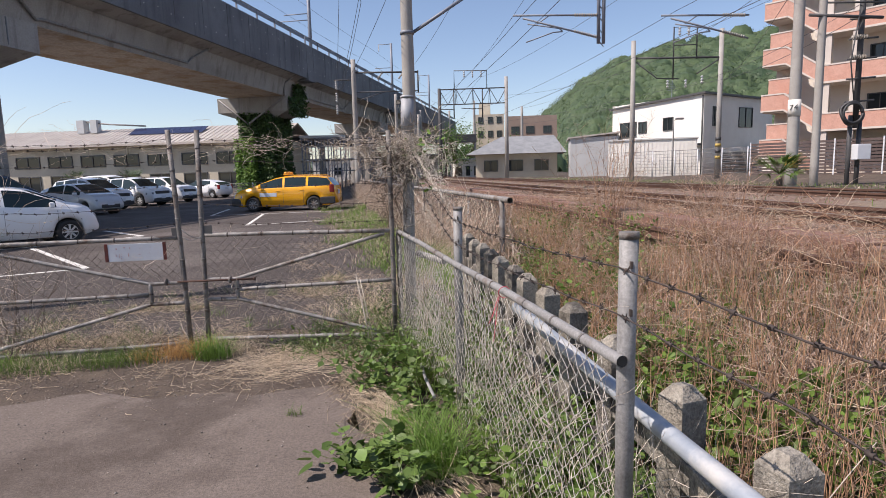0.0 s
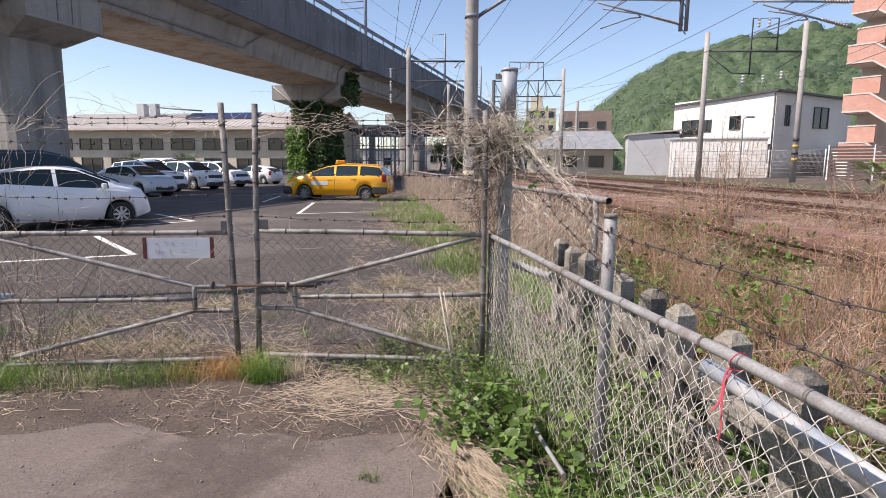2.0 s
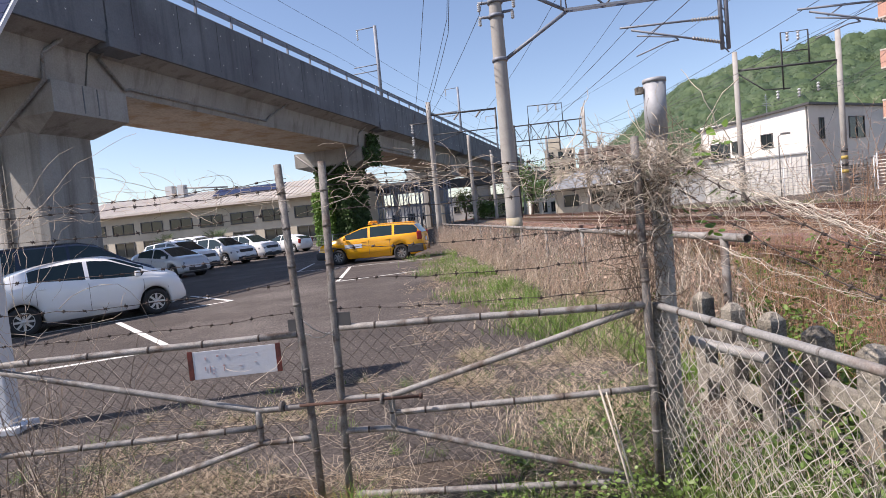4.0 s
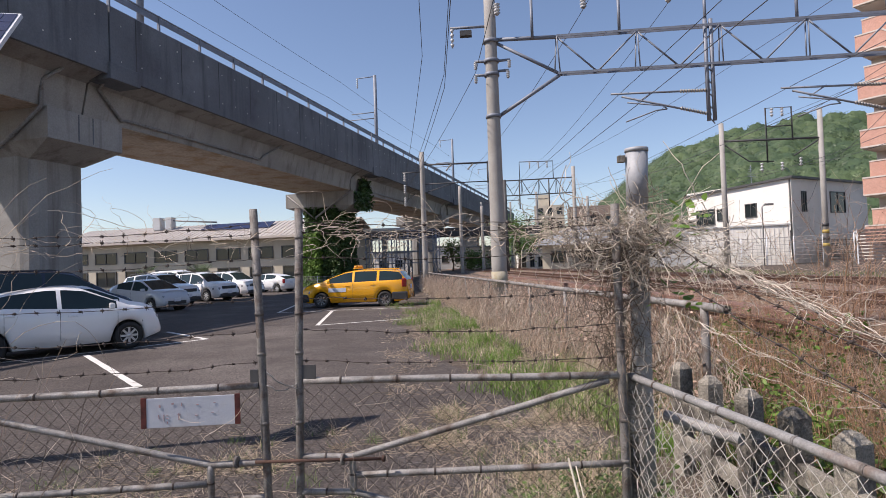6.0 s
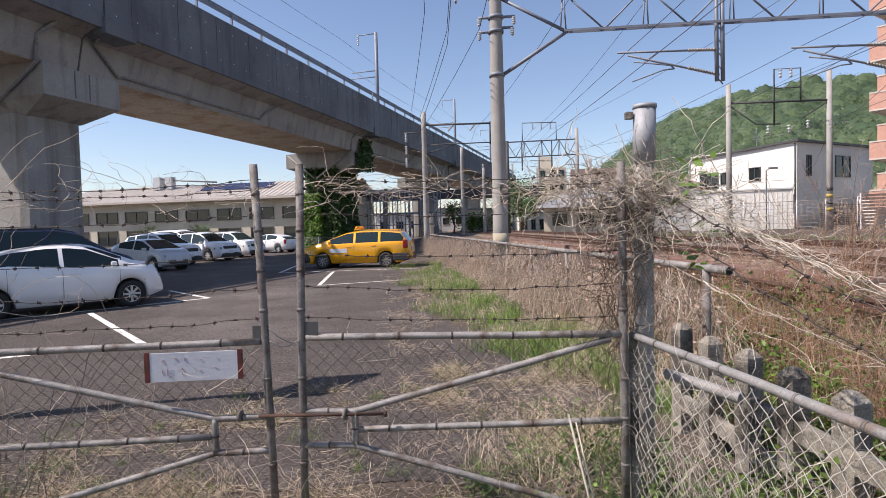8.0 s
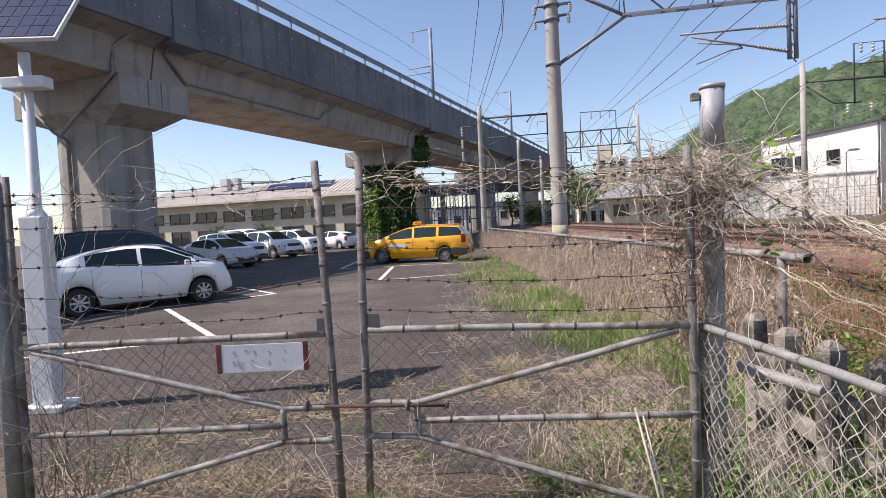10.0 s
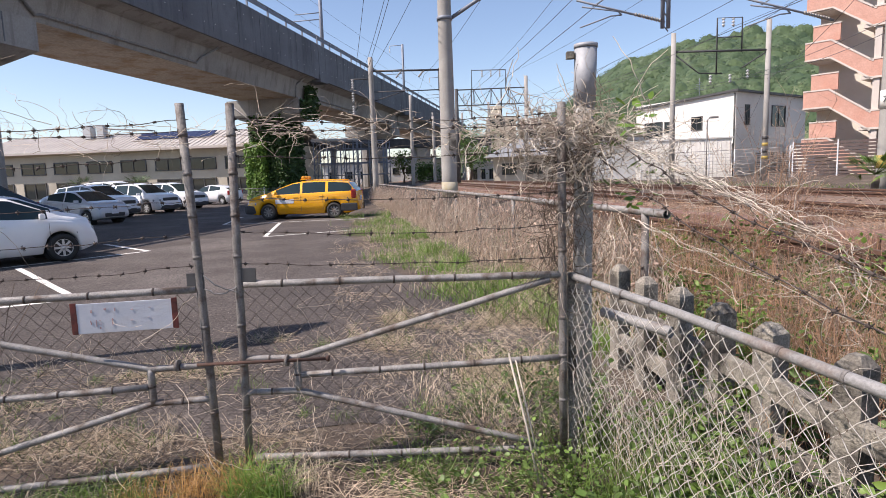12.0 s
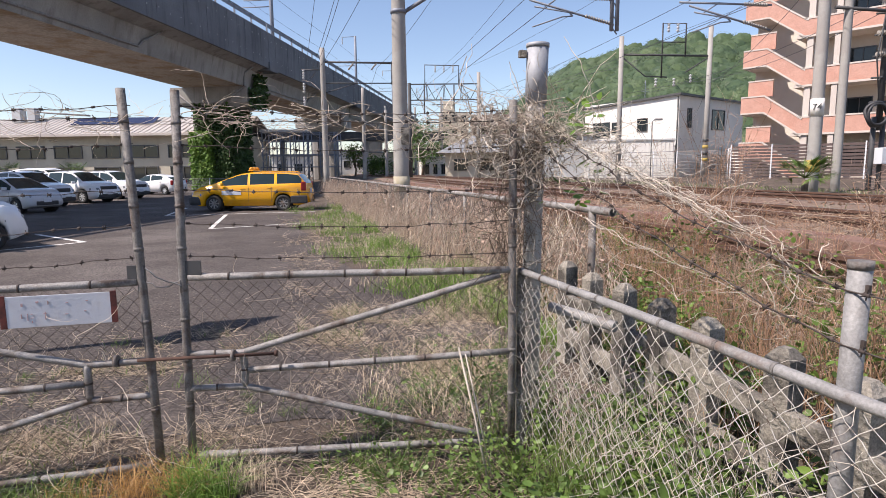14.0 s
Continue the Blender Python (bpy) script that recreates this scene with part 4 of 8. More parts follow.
pts = [U(F0, 1.034), U(F0.lerp(F1, 0.5), 1.024), U(F1, 1.005, -0.01), U(F1.lerp(F2, 0.5), 1.005), U(F2, 1.0, -0.01), U(F2 + (F2 - F1) * 0.025, 1.0, -0.01)]
bm = B()
tube(bm, pts, 0.0185, 14, False)
rail = part("top_rail", bm, M_galv, fence, "grey galvanised top rail with open end")
# black plug stands in for the shade inside the open pipe end
bm = B()
end = pts[-1]
tube(bm, [end - (F2 - F1).normalized() * 0.05, end], 0.0160, 12)
part("pipe_mouth_shade", bm, M_black, rail)
for p, q in zip(pts, pts[1:-1]):
    for t in (0.25, 0.55, 0.8):
        bm = B()
        bands(bm, p, q, 0.0185, (t,), 0.012)
        part("clamp", bm, M_stile, rail)
for p, top in ((F1, 1.345), (F2, 1.372)):
    bm = B()
    tube(bm, [(p.x + 0.026, p.y, -0.05), (p.x + 0.026, p.y, 1.0), (p.x + 0.030, p.y, top - 0.02)], 0.0272, 16)
    po = part("post", bm, M_galv, fence, "grey galvanised post with rusty rim")
    bm = B()
    tube(bm, [(p.x + 0.03, p.y, top - 0.02), (p.x + 0.03, p.y, top)], 0.0292, 16)
    part("cap", bm, M_stile, po)
    for z in (1.14, 1.28):
        bm = B()
        box(bm, (p.x + 0.028, p.y - 0.032, z), (0.007, 0.012, 0.02))
        part("wire_clip", bm, M_barb, po)
for i, (p, q) in enumerate(((F0, F1), (F1, F2))):
    bm = B()
    chain_link(bm, U(p, 0, -0.012), U(q, 0, -0.012), 0.08, 1.0, 0.060, 0.0019, 21 + i, 0.03)
    part("chain_link", bm, M_mesh, fence, "weathered diamond wire mesh")
for i, z in enumerate((1.13, 1.27)):
    bm = B()
    barbed(bm, sag((-0.27, 5.12, z + 0.55), U(F1, z), 0.06, 14, 0.02, i), seed=20 + i)
    part("barbed_wire", bm, M_barb, fence)
    bm = B()
    barbed(bm, sag(U(F1, z), U(F2, z), 0.02, 14, 0.015, i + 5), seed=30 + i)
    part("barbed_wire", bm, M_barb, fence)
    bm = B()
    barbed(bm, sag(U(F2, z), (1.0, -0.8, z), 0.03, 14, 0.015, i + 9), seed=40 + i)
    part("barbed_wire", bm, M_barb, fence)

# pipes lying behind the mesh
bm = B()
tube(bm, [(0.42, 3.05, 0.80), (0.60, 2.1, 0.765), (0.715, 1.5, 0.74), (0.79, 1.05, 0.735), (0.95, 0.1, 0.74)], 0.03, 14)
solid("loose_pipe", bm, M_bluepipe, "blue-grey loose pipe lying behind the mesh", "pipe")
bm = B()
tube(bm, [(-0.22, 5.12, 0.83), (0.02, 4.79, 0.80)], 0.028, 14, False)
tube(bm, [(0.01, 4.80, 0.802), (0.018, 4.79, 0.80)], 0.024, 12)
solid("loose_pipe", bm, M_galv, "short grey cut pipe behind the mesh", "pipe")
# red tape on the top rail
bm = B()
tube(bm, [Vector((0.295, 2.49, 1.005)) + Vector((0.027 * math.cos(a), 0.006 * math.sin(a * 2), 0.027 * math.sin(a))) for a in np.linspace(0, 6.28, 12)], 0.0022, 5)
for k, (l, dx) in enumerate(((0.20, -0.03), (0.12, -0.05))):
    prev = None
    for i in range(8):
        t = i / 7
        c = Vector((0.272 + dx * t, 2.48 + 0.02 * math.sin(t * 5 + k), 0.985 - l * t))
        row = (bm.verts.new(c + Vector((0, 0.0045, 0))), bm.verts.new(c - Vector((0, 0.0045, 0))), bm.verts.new(c - Vector((0.002, 0.0045, 0))), bm.verts.new(c + Vector((-0.002, 0.0045, 0))))
        if prev:
            for j in range(4):
                bm.faces.new((prev[j], prev[(j + 1) % 4], row[(j + 1) % 4], row[j]))
        prev = row
solid("red_tape", bm, M_ribbon, "red plastic tape tied round the fence rail", "tape")

# old concrete fence: square posts with pyramid tops and two beams, standing behind the mesh
old = thing("concrete_fence", pose(0.55, 3.0, 0), "old weathered concrete post and rail fence", "fence")
ys = [0.4, 0.85, 1.28, 1.80, 2.37, 2.93, 3.40, 3.91, 4.29, 4.80, 5.22, 5.66, 6.14, 6.6]


def old_at(y):
    return Vector((1.03 - 0.11 * y, y, 0))


rr = random.Random(3)
for y in ys:
    p = old_at(y)
    bm = B()
    w, top = 0.055, 0.785 + rr.uniform(-0.015, 0.015)
    rz = Matrix.Rotation(radians(rr.uniform(-5, 5) + 20), 4, "Z")
    lv = []
    for z, k in ((-0.05, 1), (0.5, 1), (top, 1), (top + 0.045, 0.42)):
        lv.append([bm.verts.new(p + rz @ Vector((sx * w * k, sy * w * k, z + 0.005 * noise.noise(Vector((sx, sy, z + y)))))) for sx, sy in ((-1, -1), (1, -1), (1, 1), (-1, 1))])
    for a, b in zip(lv, lv[1:]):
        for i in range(4):
            bm.faces.new((a[i], a[(i + 1) % 4], b[(i + 1) % 4], b[i]))
    bm.faces.new(lv[-1])
    part("post", bm, M_oldconc, old, "stubby concrete post with pyramid top")
for a, b in zip(ys, ys[1:]):
    for z in (0.52, 0.24):
        p, q = old_at(a), old_at(b)
        bm = B()
        c = (p + q) / 2
        d = q - p
        bbox(bm, (c.x - 0.01, c.y, z + rr.uniform(-0.012, 0.012)), (d.length - 0.06, 0.06, 0.105), math.degrees(math.atan2(d.y, d.x)) + rr.uniform(-0.6, 0.6), 0.008)
        part("beam", bm, M_oldconc, old, "concrete beam")

# fence along the yard's far side: pipe on short posts, overgrown
yf = thing("yard_fence", pose(0.35, 7.0, 0), "pipe and wire yard fence overgrown with dead vine", "fence")


def yf_at(y):
    return Vector((0.87 - 0.20 * (y - 7.0), y, 0))


yy = [7.45] + [9.2 + 2.2 * k for k in range(18)]
for y in yy:
    p = yf_at(y)
    bm = B()
    tube(bm, [(p.x, p.y, -0.05), (p.x, p.y, 1.2)], 0.036 if y < 8 else 0.03, 10)
    part("post", bm, M_stile, yf)
for a, b in zip(yy, yy[1:]):
    p, q = yf_at(a), yf_at(b)
    bm = B()
    tube(bm, [(p.x, p.y, 1.19), (q.x, q.y, 1.19)], 0.036, 10)
    part("rail", bm, M_pipe, yf, "grey pipe rail")
    bm = B()
    chain_link(bm, p, q, 0.1, 1.15, 0.11, 0.002, int(a * 10), 0.02)
    part("chain_link", bm, M_gmesh, yf)
bm = B()
p, q = yf_at(7.45), yf_at(7.1)
tube(bm, [(p.x, p.y, 1.19), (q.x, q.y, 1.185)], 0.0375, 12, False)
part("rail", bm, M_pipe, yf, "grey pipe rail")
# stick leaning in the weeds and stones
bm = B()
tube(bm, [(-0.62, 4.72, 0.02), (-0.68, 4.78, 0.35), (-0.755, 4.86, 0.70)], 0.008, 6, True, 0.005)
tube(bm, [(-0.60, 4.75, 0.05), (-0.72, 4.86, 0.66)], 0.005, 5, True, 0.003)
solid("pale_stick", bm, M_vinegrey, "pale dry stick leaning against the gate", "stick")
bm = B()
tube(bm, [(-0.176, 4.12, 0.14), (-0.13, 3.7, 0.17), (-0.06, 3.30, 0.19)], 0.011, 8)
solid("wooden_stake", bm, M_galv, "grey wooden stake lying by the fence foot", "stake")

# solar-powered lamp post in the yard
sol = thing("solar_lamp_post", pose(-5.94, 6.73, 0), "white steel post with solar panel in the yard", "solar lamp")
bm = B()
bbox(bm, (-5.94, 6.73, 0.04), (0.38, 0.34, 0.06), 10, 0.01)
part("base_plate", bm, M_post, sol)
bm = B()
bbox(bm, (-5.96, 6.73, 0.97), (0.215, 0.18, 1.80), 10, 0.015)
part("cabinet", bm, M_post, sol, "white steel battery cabinet")
bm = B()
lathe(bm, [(0.10, 1.86), (0.06, 1.93), (0.05, 1.95), (0.05, 3.42)], 16, Matrix.Translation((-5.97, 6.755, 0)))
part("pole", bm, M_post, sol)
bm = B()
bbox(bm, (-5.92, 6.72, 3.12), (0.40, 0.16, 0.11), 10, 0.015)
part("lamp_head", bm, M_post, sol)
M_pan = Matrix.LocRotScale((-5.93, 6.85, 3.86), Euler((radians(50), 0, radians(15))), None)
bm = B()
box(bm, (0, 0, 0), (0.76, 1.05, 0.04))
bm.transform(M_pan)
pan = part("panel_frame", bm, M_post, sol, "white rim")
for i in range(6):
    for j in range(6):
        bm = B()
        box(bm, (-0.30 + i * 0.120, -0.425 + j * 0.170, 0.024), (0.112, 0.16, 0.006))
        bm.transform(M_pan)
        part("solar_cell", bm, M_solar, pan, "dark blue cell")

# ---- overhead line ----
def pole(name, x, y, z0, z1, r0, r1, label, mat=None, plate=None):
    p = thing(name, pose(x, y, z0), label, "pole", "overhead line poles")
    bm = B()
    tube(bm, [(x, y, z0 - 0.2 + (z1 - z0 + 0.2) * i / 8) for i in range(9)], r0, 18, True, r1)
    part("shaft", bm, mat or M_pole, p)
    return p


def truss(host, a, b, depth, n, r=0.05, m=None):
    """A lattice beam from a to b, seen as a zigzag between two chords."""
    a, b = Vector(a), Vector(b)
    dn = Vector((0, 0, -depth))
    for p, q in ((a, b), (a + dn, b + dn)):
        bm = B()
        for o in (-0.09, 0.09):
            box(bm, (p + q) / 2 + Vector((0, o, 0)), ((q - p).length, r * 0.5, r * 1.6), math.degrees(math.atan2((q - p).y, (q - p).x)), -math.degrees(math.atan2((q - p).z, (q - p).xy.length)))
        part("chord", bm, m or M_steel, host)
    for k in range(n):
        p, q = a.lerp(b, k / n), a.lerp(b, (k + 1) / n)
        bm = B()
        s, e = (p, q + dn) if k % 2 == 0 else (p + dn, q)
        tube(bm, [s, e], r * 0.62, 6)
        if k % 2 == 0:
            tube(bm, [p + Vector((0, -0.08, 0)), p + dn + Vector((0.09, 0.08, 0))], r * 0.5, 5)
            tube(bm, [p + Vector((0, 0.08, 0)), p + dn + Vector((-0.09, -0.08, 0))], r * 0.5, 5)
        part("lattice", bm, m or M_steel, host)


def insulator(host, p, q, r=0.07, n=7, m=None):
    p, q = Vector(p), Vector(q)
    bm = B()
    pts, d = [], (q - p)
    tube(bm, [p, q], r * 0.4, 8)
    for i in range(n):
        c = p + d * ((i + 0.5) / n)
        e = d / n * 0.28
        tube(bm, [c - e, c + e], r, 10, True, r * 0.55)
    part("insulator", bm, m or M_ceramic, host, "ribbed porcelain insulator")


def bar(host, pts, r, m=None, name="arm", n=7):
    bm = B()
    tube(bm, pts, r, n)
    return part(name, bm, m or M_steel, host)


# near gantry: two concrete poles, a lattice beam, a drop bracket with registration arms
p1 = pole("overhead_line_pole", -1.02, 19.2, 0.7, 9.9, 0.235, 0.165, "tall round concrete pole beside the tracks")
p2 = pole("overhead_line_pole", 11.15, 18.6, 0.6, 9.6, 0.18, 0.14, "tall round concrete pole with number plate", None)
beam = thing("gantry_beam", pose(5.0, 18.95, 7.7), "blue-grey steel lattice gantry beam over the tracks", "gantry")
truss(beam, (0.9, 19.1, 8.22), (11.1, 18.6, 8.05), 1.10, 9, 0.042)
for t in (8.30,):
    bar(beam, [(-0.95, 19.2, 8.30), (0.9, 19.1, 8.22)], 0.06, None, "chord")
bar(beam, [(-0.9, 19.2, 8.22), (1.0, 19.1, 7.1)], 0.05, None, "brace")
bar(beam, [(-0.85, 19.2, 6.0), (0.95, 19.1, 7.08)], 0.055, None, "brace")
for x in (0.2, 2.7, 5.1, 7.6, 10.0):
    bar(beam, [(x, 19.05, 8.2), (x, 19.05, 9.35)], 0.045, M_steel, "post")
    insulator(beam, (x - 1.0, 19.0, 9.3), (x - 1.0, 19.0, 8.95), 0.1, 4, M_ceramicw)
bm = B()
for x in (5.03, 5.19):
    tube(bm, [(x, 18.9, 8.35), (x, 18.9, 5.45)], 0.055, 6)
for k in range(5):
    tube(bm, [(5.03, 18.9, 7.0 - k * 0.36), (5.19, 18.9, 6.8 - k * 0.36)], 0.02, 4)
part("drop_bracket", bm, M_steel, beam)
for x0 in (5.1, 9.75):
    q = 0.0 if x0 < 6 else -0.12
    bar(beam, [(x0, 18.9, 6.32 + q), (x0 - 2.75, 18.9, 6.37 + q)], 0.03)
    insulator(beam, (x0 - 0.12, 18.9, 6.32 + q), (x0 - 0.85, 18.9, 6.34 + q), 0.06, 10)
    bar(beam, [(x0, 18.9, 5.62 + q), (x0 - 2.45, 18.9, 6.28 + q)], 0.03)
    insulator(beam, (x0 - 0.12, 18.9, 5.66 + q), (x0 - 0.85, 18.9, 5.86 + q), 0.06, 10)
    bar(beam, [(x0 - 2.3, 18.9, 6.1 + q), (x0 - 1.3, 18.9, 5.95 + q), (x0 - 1.2, 18.9, 5.85 + q)], 0.022)
    bar(beam, [(x0 - 1.2, 18.9, 5.85 + q), (x0 - 1.5, 18.9, 5.83 + q), (x0 - 2.35, 18.9, 5.55 + q)], 0.02)
    bar(beam, [(x0 - 2.0, 18.9, 6.1 + q), (x0 - 1.55, 18.9, 6.38 + q)], 0.018)
for z, dx in ((8.72, -1.2), (7.66, -0.5), (7.25, -0.5), (7.66, 0.55), (7.35, 0.5)):
    bar(p1, [(-1.02, 19.2, z), (-1.02 + dx, 19.15, z)], 0.04, M_steel, "crossarm")
    insulator(p1, (-1.02 + dx * 0.95, 19.15, z - 0.02), (-1.02 + dx * 0.95, 19.15, z - (0.6 if z > 8 else 0.24)), 0.06, 4, M_ceramicw)
bm = B()
box(bm, (-1.75, 19.15, 8.52), (0.35, 0.2, 0.16))
part("switch_box", bm, M_dark, p1)
for z in (7.25, 7.66, 6.0, 8.25):
    bm = B()
    tube(bm, [(-1.02, 19.2, z - 0.05), (-1.02, 19.2, z + 0.05)], 0.225, 16)
    part("band", bm, M_steel, p1)
bm = B()
tube(bm, [(-1.02, 19.2, 0.95), (-1.02, 19.2, 1.4)], 0.2385, 18)
part("yellow_band", bm, M_fadey, p1, "faded yellow band")
bm = B()
box(bm, (-0.9, 18.98, 2.55), (0.22, 0.03, 0.5), 10)
part("plate", bm, M_oldconc, p1)
bm = B()
tube(bm, [(11.15, 18.6, 3.02), (11.15, 18.6, 3.52)], 0.183, 20)
part("number_plate", bm, M_wwall, p2, "white band with number 74")
txt = bpy.data.curves.new("number", "FONT")
txt.body, txt.size, txt.extrude, txt.align_x, txt.align_y = "74", 0.25, 0.004, "CENTER", "CENTER"
txt.materials.append(M_plastic)
tmp = new("number_text", txt)
num = new("number", bpy.data.meshes.new_from_object(tmp))
bpy.data.objects.remove(tmp)
num.parent = p2
dirv = (Vector((-1.0, 2.1, 0)) - Vector((11.15, 18.6, 0))).normalized()
q = Vector((11.15, 18.6, 3.27)) + dirv * 0.187
num.matrix_basis = root_matrix(p2).inverted() @ pose(q.x, q.y, q.z, 90, 0, math.degrees(math.atan2(dirv.y, dirv.x)) + 90)
bm = B()
tube(bm, [(11.15, 18.6, 1.4), (11.15, 18.6, 1.75)], 0.186, 18)
part("yellow_band", bm, M_yellow, p2)

# thin poles, signal post and cable loop by the far track
pB = pole("utility_pole", 11.85, 18.55, 0.6, 9.0, 0.125, 0.105, "grey-brown concrete utility pole beside the tracks")
bar(pB, [(11.4, 18.5, 6.05), (13.6, 18.4, 5.9)], 0.05, M_dark, "crossarm")
bar(pB, [(11.9, 18.5, 6.4), (13.6, 18.4, 6.35)], 0.03, M_dark, "crossarm")
sg = thing("signal_post", pose(13.1, 18.6, 0.6), "dark steel signal post with cable loop and box", "signal post")
for dx in (-0.16, 0.14):
    bar(sg, [(13.1 + dx, 18.6, 0.5), (13.1 + dx, 18.6, 3.0)], 0.07, M_dark, "leg")
bar(sg, [(13.1, 18.6, 2.6), (13.1, 18.6, 8.5)], 0.085, M_dark, "shaft")
bm = B()
tube(bm, [(12.85 + 0.34 * math.cos(a), 18.42 + 0.05 * math.sin(3 * a), 3.05 + 0.34 * math.sin(a)) for a in np.linspace(0, 6.28, 24)], 0.05, 8)
tube(bm, [(12.85 + 0.30 * math.cos(a), 18.36, 3.05 + 0.30 * math.sin(a)) for a in np.linspace(0, 6.28, 24)], 0.04, 8)
part("cable_loop", bm, M_plastic, sg, "coiled black cable")
bm = B()
bbox(bm, (13.2, 18.4, 1.85), (0.42, 0.3, 0.48), 0, 0.02)
part("control_box", bm, M_post, sg, "pale grey control box")
for z in (3.4, 4.1, 4.7, 5.3, 5.9):
    bar(sg, [(12.7, 18.55, z), (13.6, 18.55, z + 0.05)], 0.03, M_dark, "bracket")
insulator(sg, (12.75, 18.5, 4.75), (13.25, 18.5, 4.78), 0.08, 6)
insulator(sg, (12.75, 18.5, 5.35), (13.25, 18.5, 5.38), 0.08, 6)
bar(sg, [(12.95, 18.4, 2.9), (12.7, 18.4, 4.6), (12.9, 18.4, 6.2)], 0.02, M_plastic, "cable")

# farther poles and gantries
q2 = pole("overhead_line_pole", -5.69, 39.0, 0.6, 8.98, 0.19, 0.15, "concrete pole beside the yard")
bar(q2, [(-5.69, 39, 8.15), (-1.45, 39, 8.1)], 0.06, M_dark, "crossarm")
bar(q2, [(-5.69, 39, 6.9), (-1.45, 39, 6.9)], 0.035, M_dark, "crossarm")
bar(q2, [(-5.69, 39, 6.3), (-3.6, 39, 6.9)], 0.03, M_dark, "brace")
bar(q2, [(-5.69, 39, 7.7), (-7.0, 39, 7.7)], 0.04, M_dark, "crossarm")
bar(q2, [(-1.48, 39, 8.2), (-1.48, 39, 6.8)], 0.05, M_dark, "hanger")
for z in (7.7, 6.9, 6.1):
    insulator(q2, (-6.85, 39, z), (-6.85, 39, z - 0.6), 0.1, 4, M_ceramicw)
for x in (-3.8, -2.4):
    insulator(q2, (x, 39, 8.1), (x - 0.35, 39, 7.7), 0.08, 5)
g3 = thing("gantry", pose(3.0, 56, 0.5), "distant dark steel gantry over the tracks", "gantry")
for x, z1 in ((-0.16, 9.35), (6.15, 10.3)):
    bm = B()
    tube(bm, [(x, 56, 0.4), (x, 56, z1)], 0.2, 12, True, 0.16)
    part("post", bm, M_pole if x > 0 else M_dark, g3)
truss(g3, (-0.16, 56, 9.25), (6.15, 56, 9.3), 1.4, 8, 0.05, M_dark)
for xa, xb in ((1.26, 4.33),):
    bar(g3, [(xa, 56, 9.3), (xa, 56, 10.95), (xb, 56, 10.9), (xb, 56, 9.3)], 0.045, M_dark, "frame")
    for x in (2.2, 3.0, 3.8):
        insulator(g3, (x, 56, 10.9), (x, 56, 10.3), 0.1, 3, M_ceramicw)
for x in (1.2, 3.9):
    bar(g3, [(x, 56, 9.2), (x, 56, 6.6)], 0.06, M_dark, "hanger")
    bar(g3, [(x, 56, 7.4), (x - 2.0, 56, 7.5)], 0.035, M_dark, "arm")
g4 = thing("gantry", pose(13.1, 33, 0.6), "slim concrete pole gantry beyond the far track", "gantry")
for x, z1 in ((10.68, 8.43), (15.52, 8.96)):
    bm = B()
    tube(bm, [(x, 33, 0.4), (x, 33, z1)], 0.15, 14, True, 0.12)
    po = part("post", bm, M_pole, g4, "pale concrete pole")
    if x > 12:
        for k in range(4):
            bm = B()
            tube(bm, [(x, 33, 1.9 + k * 0.34), (x, 33, 2.07 + k * 0.34)], 0.153, 14)
            part("hazard_band", bm, M_yellow if k % 2 == 0 else M_plastic, po)
bar(g4, [(10.7, 33, 7.5), (15.55, 33, 7.45)], 0.055, M_dark, "beam")
bar(g4, [(10.7, 33, 7.4), (12.0, 33, 6.4), (13.2, 33, 6.35)], 0.035, M_dark, "brace")
bar(g4, [(15.5, 33, 7.4), (14.2, 33, 6.6)], 0.035, M_dark, "brace")
bar(g4, [(12.89, 33, 6.3), (12.89, 33, 9.1), (14.16, 33, 9.1), (14.16, 33, 7.4)], 0.04, M_dark, "frame")
bar(g4, [(12.89, 33, 8.15), (14.16, 33, 8.15)], 0.03, M_dark, "frame")
for x, z in ((13.2, 9.1), (13.7, 9.1), (12.6, 6.3), (13.6, 6.3), (14.5, 6.5)):
    insulator(g4, (x, 33, z), (x, 33, z - 0.45), 0.09, 3, M_ceramicw)
for (x, y, z1) in ((-4.6, 60, 9.5), (-2.6, 66, 8.0), (4.4, 80, 11), (9.5, 70, 9.0), (-3.4, 95, 11.5), (1.2, 92, 11.0)):
    pole("overhead_line_pole", x, y, 0.4, z1, 0.19, 0.15, "distant concrete pole along the tracks")
# posts on the viaduct
for a, h in ((53.8, 20.9), (84.6, 20.7), (23.1, 20.9), (112.5, 20.5)):
    c = vp(a, 0.35, 0)
    vpst = thing("viaduct_mast", pose(c.x, c.y, 11.5), "steel overhead line mast on the viaduct", "pole", "overhead line poles")
    bm = B()
    tube(bm, [(c.x, c.y, 11.5), (c.x, c.y, h)], 0.17, 10)
    part("shaft", bm, M_steel, vpst)
    d = VN
    for z, l in ((h - 0.1, 2.0), (16.6, 3.2), (17.2, 2.6)):
        bar(vpst, [Vector((c.x, c.y, z)), Vector((c.x, c.y, z)) + d * l], 0.05, M_steel)
    insulator(vpst, Vector((c.x, c.y, h - 0.15)) + d * 1.9, Vector((c.x, c.y, h - 1.1)) + d * 1.9, 0.1, 5, M_ceramicw)

# street lamp by the white house
sl = thing("street_lamp", pose(17.3, 44, 0.6), "slim grey street lamp by the shed", "street lamp")
bm = B()
tube(bm, [(17.3, 44, 0.5), (17.3, 44, 4.9), (17.5, 44, 5.02)], 0.05, 8)
part("pole", bm, M_galv, sl)
bm = B()
bbox(bm, (17.75, 44, 5.05), (0.6, 0.24, 0.14), 0, 0.04)
part("head", bm, M_galv, sl)

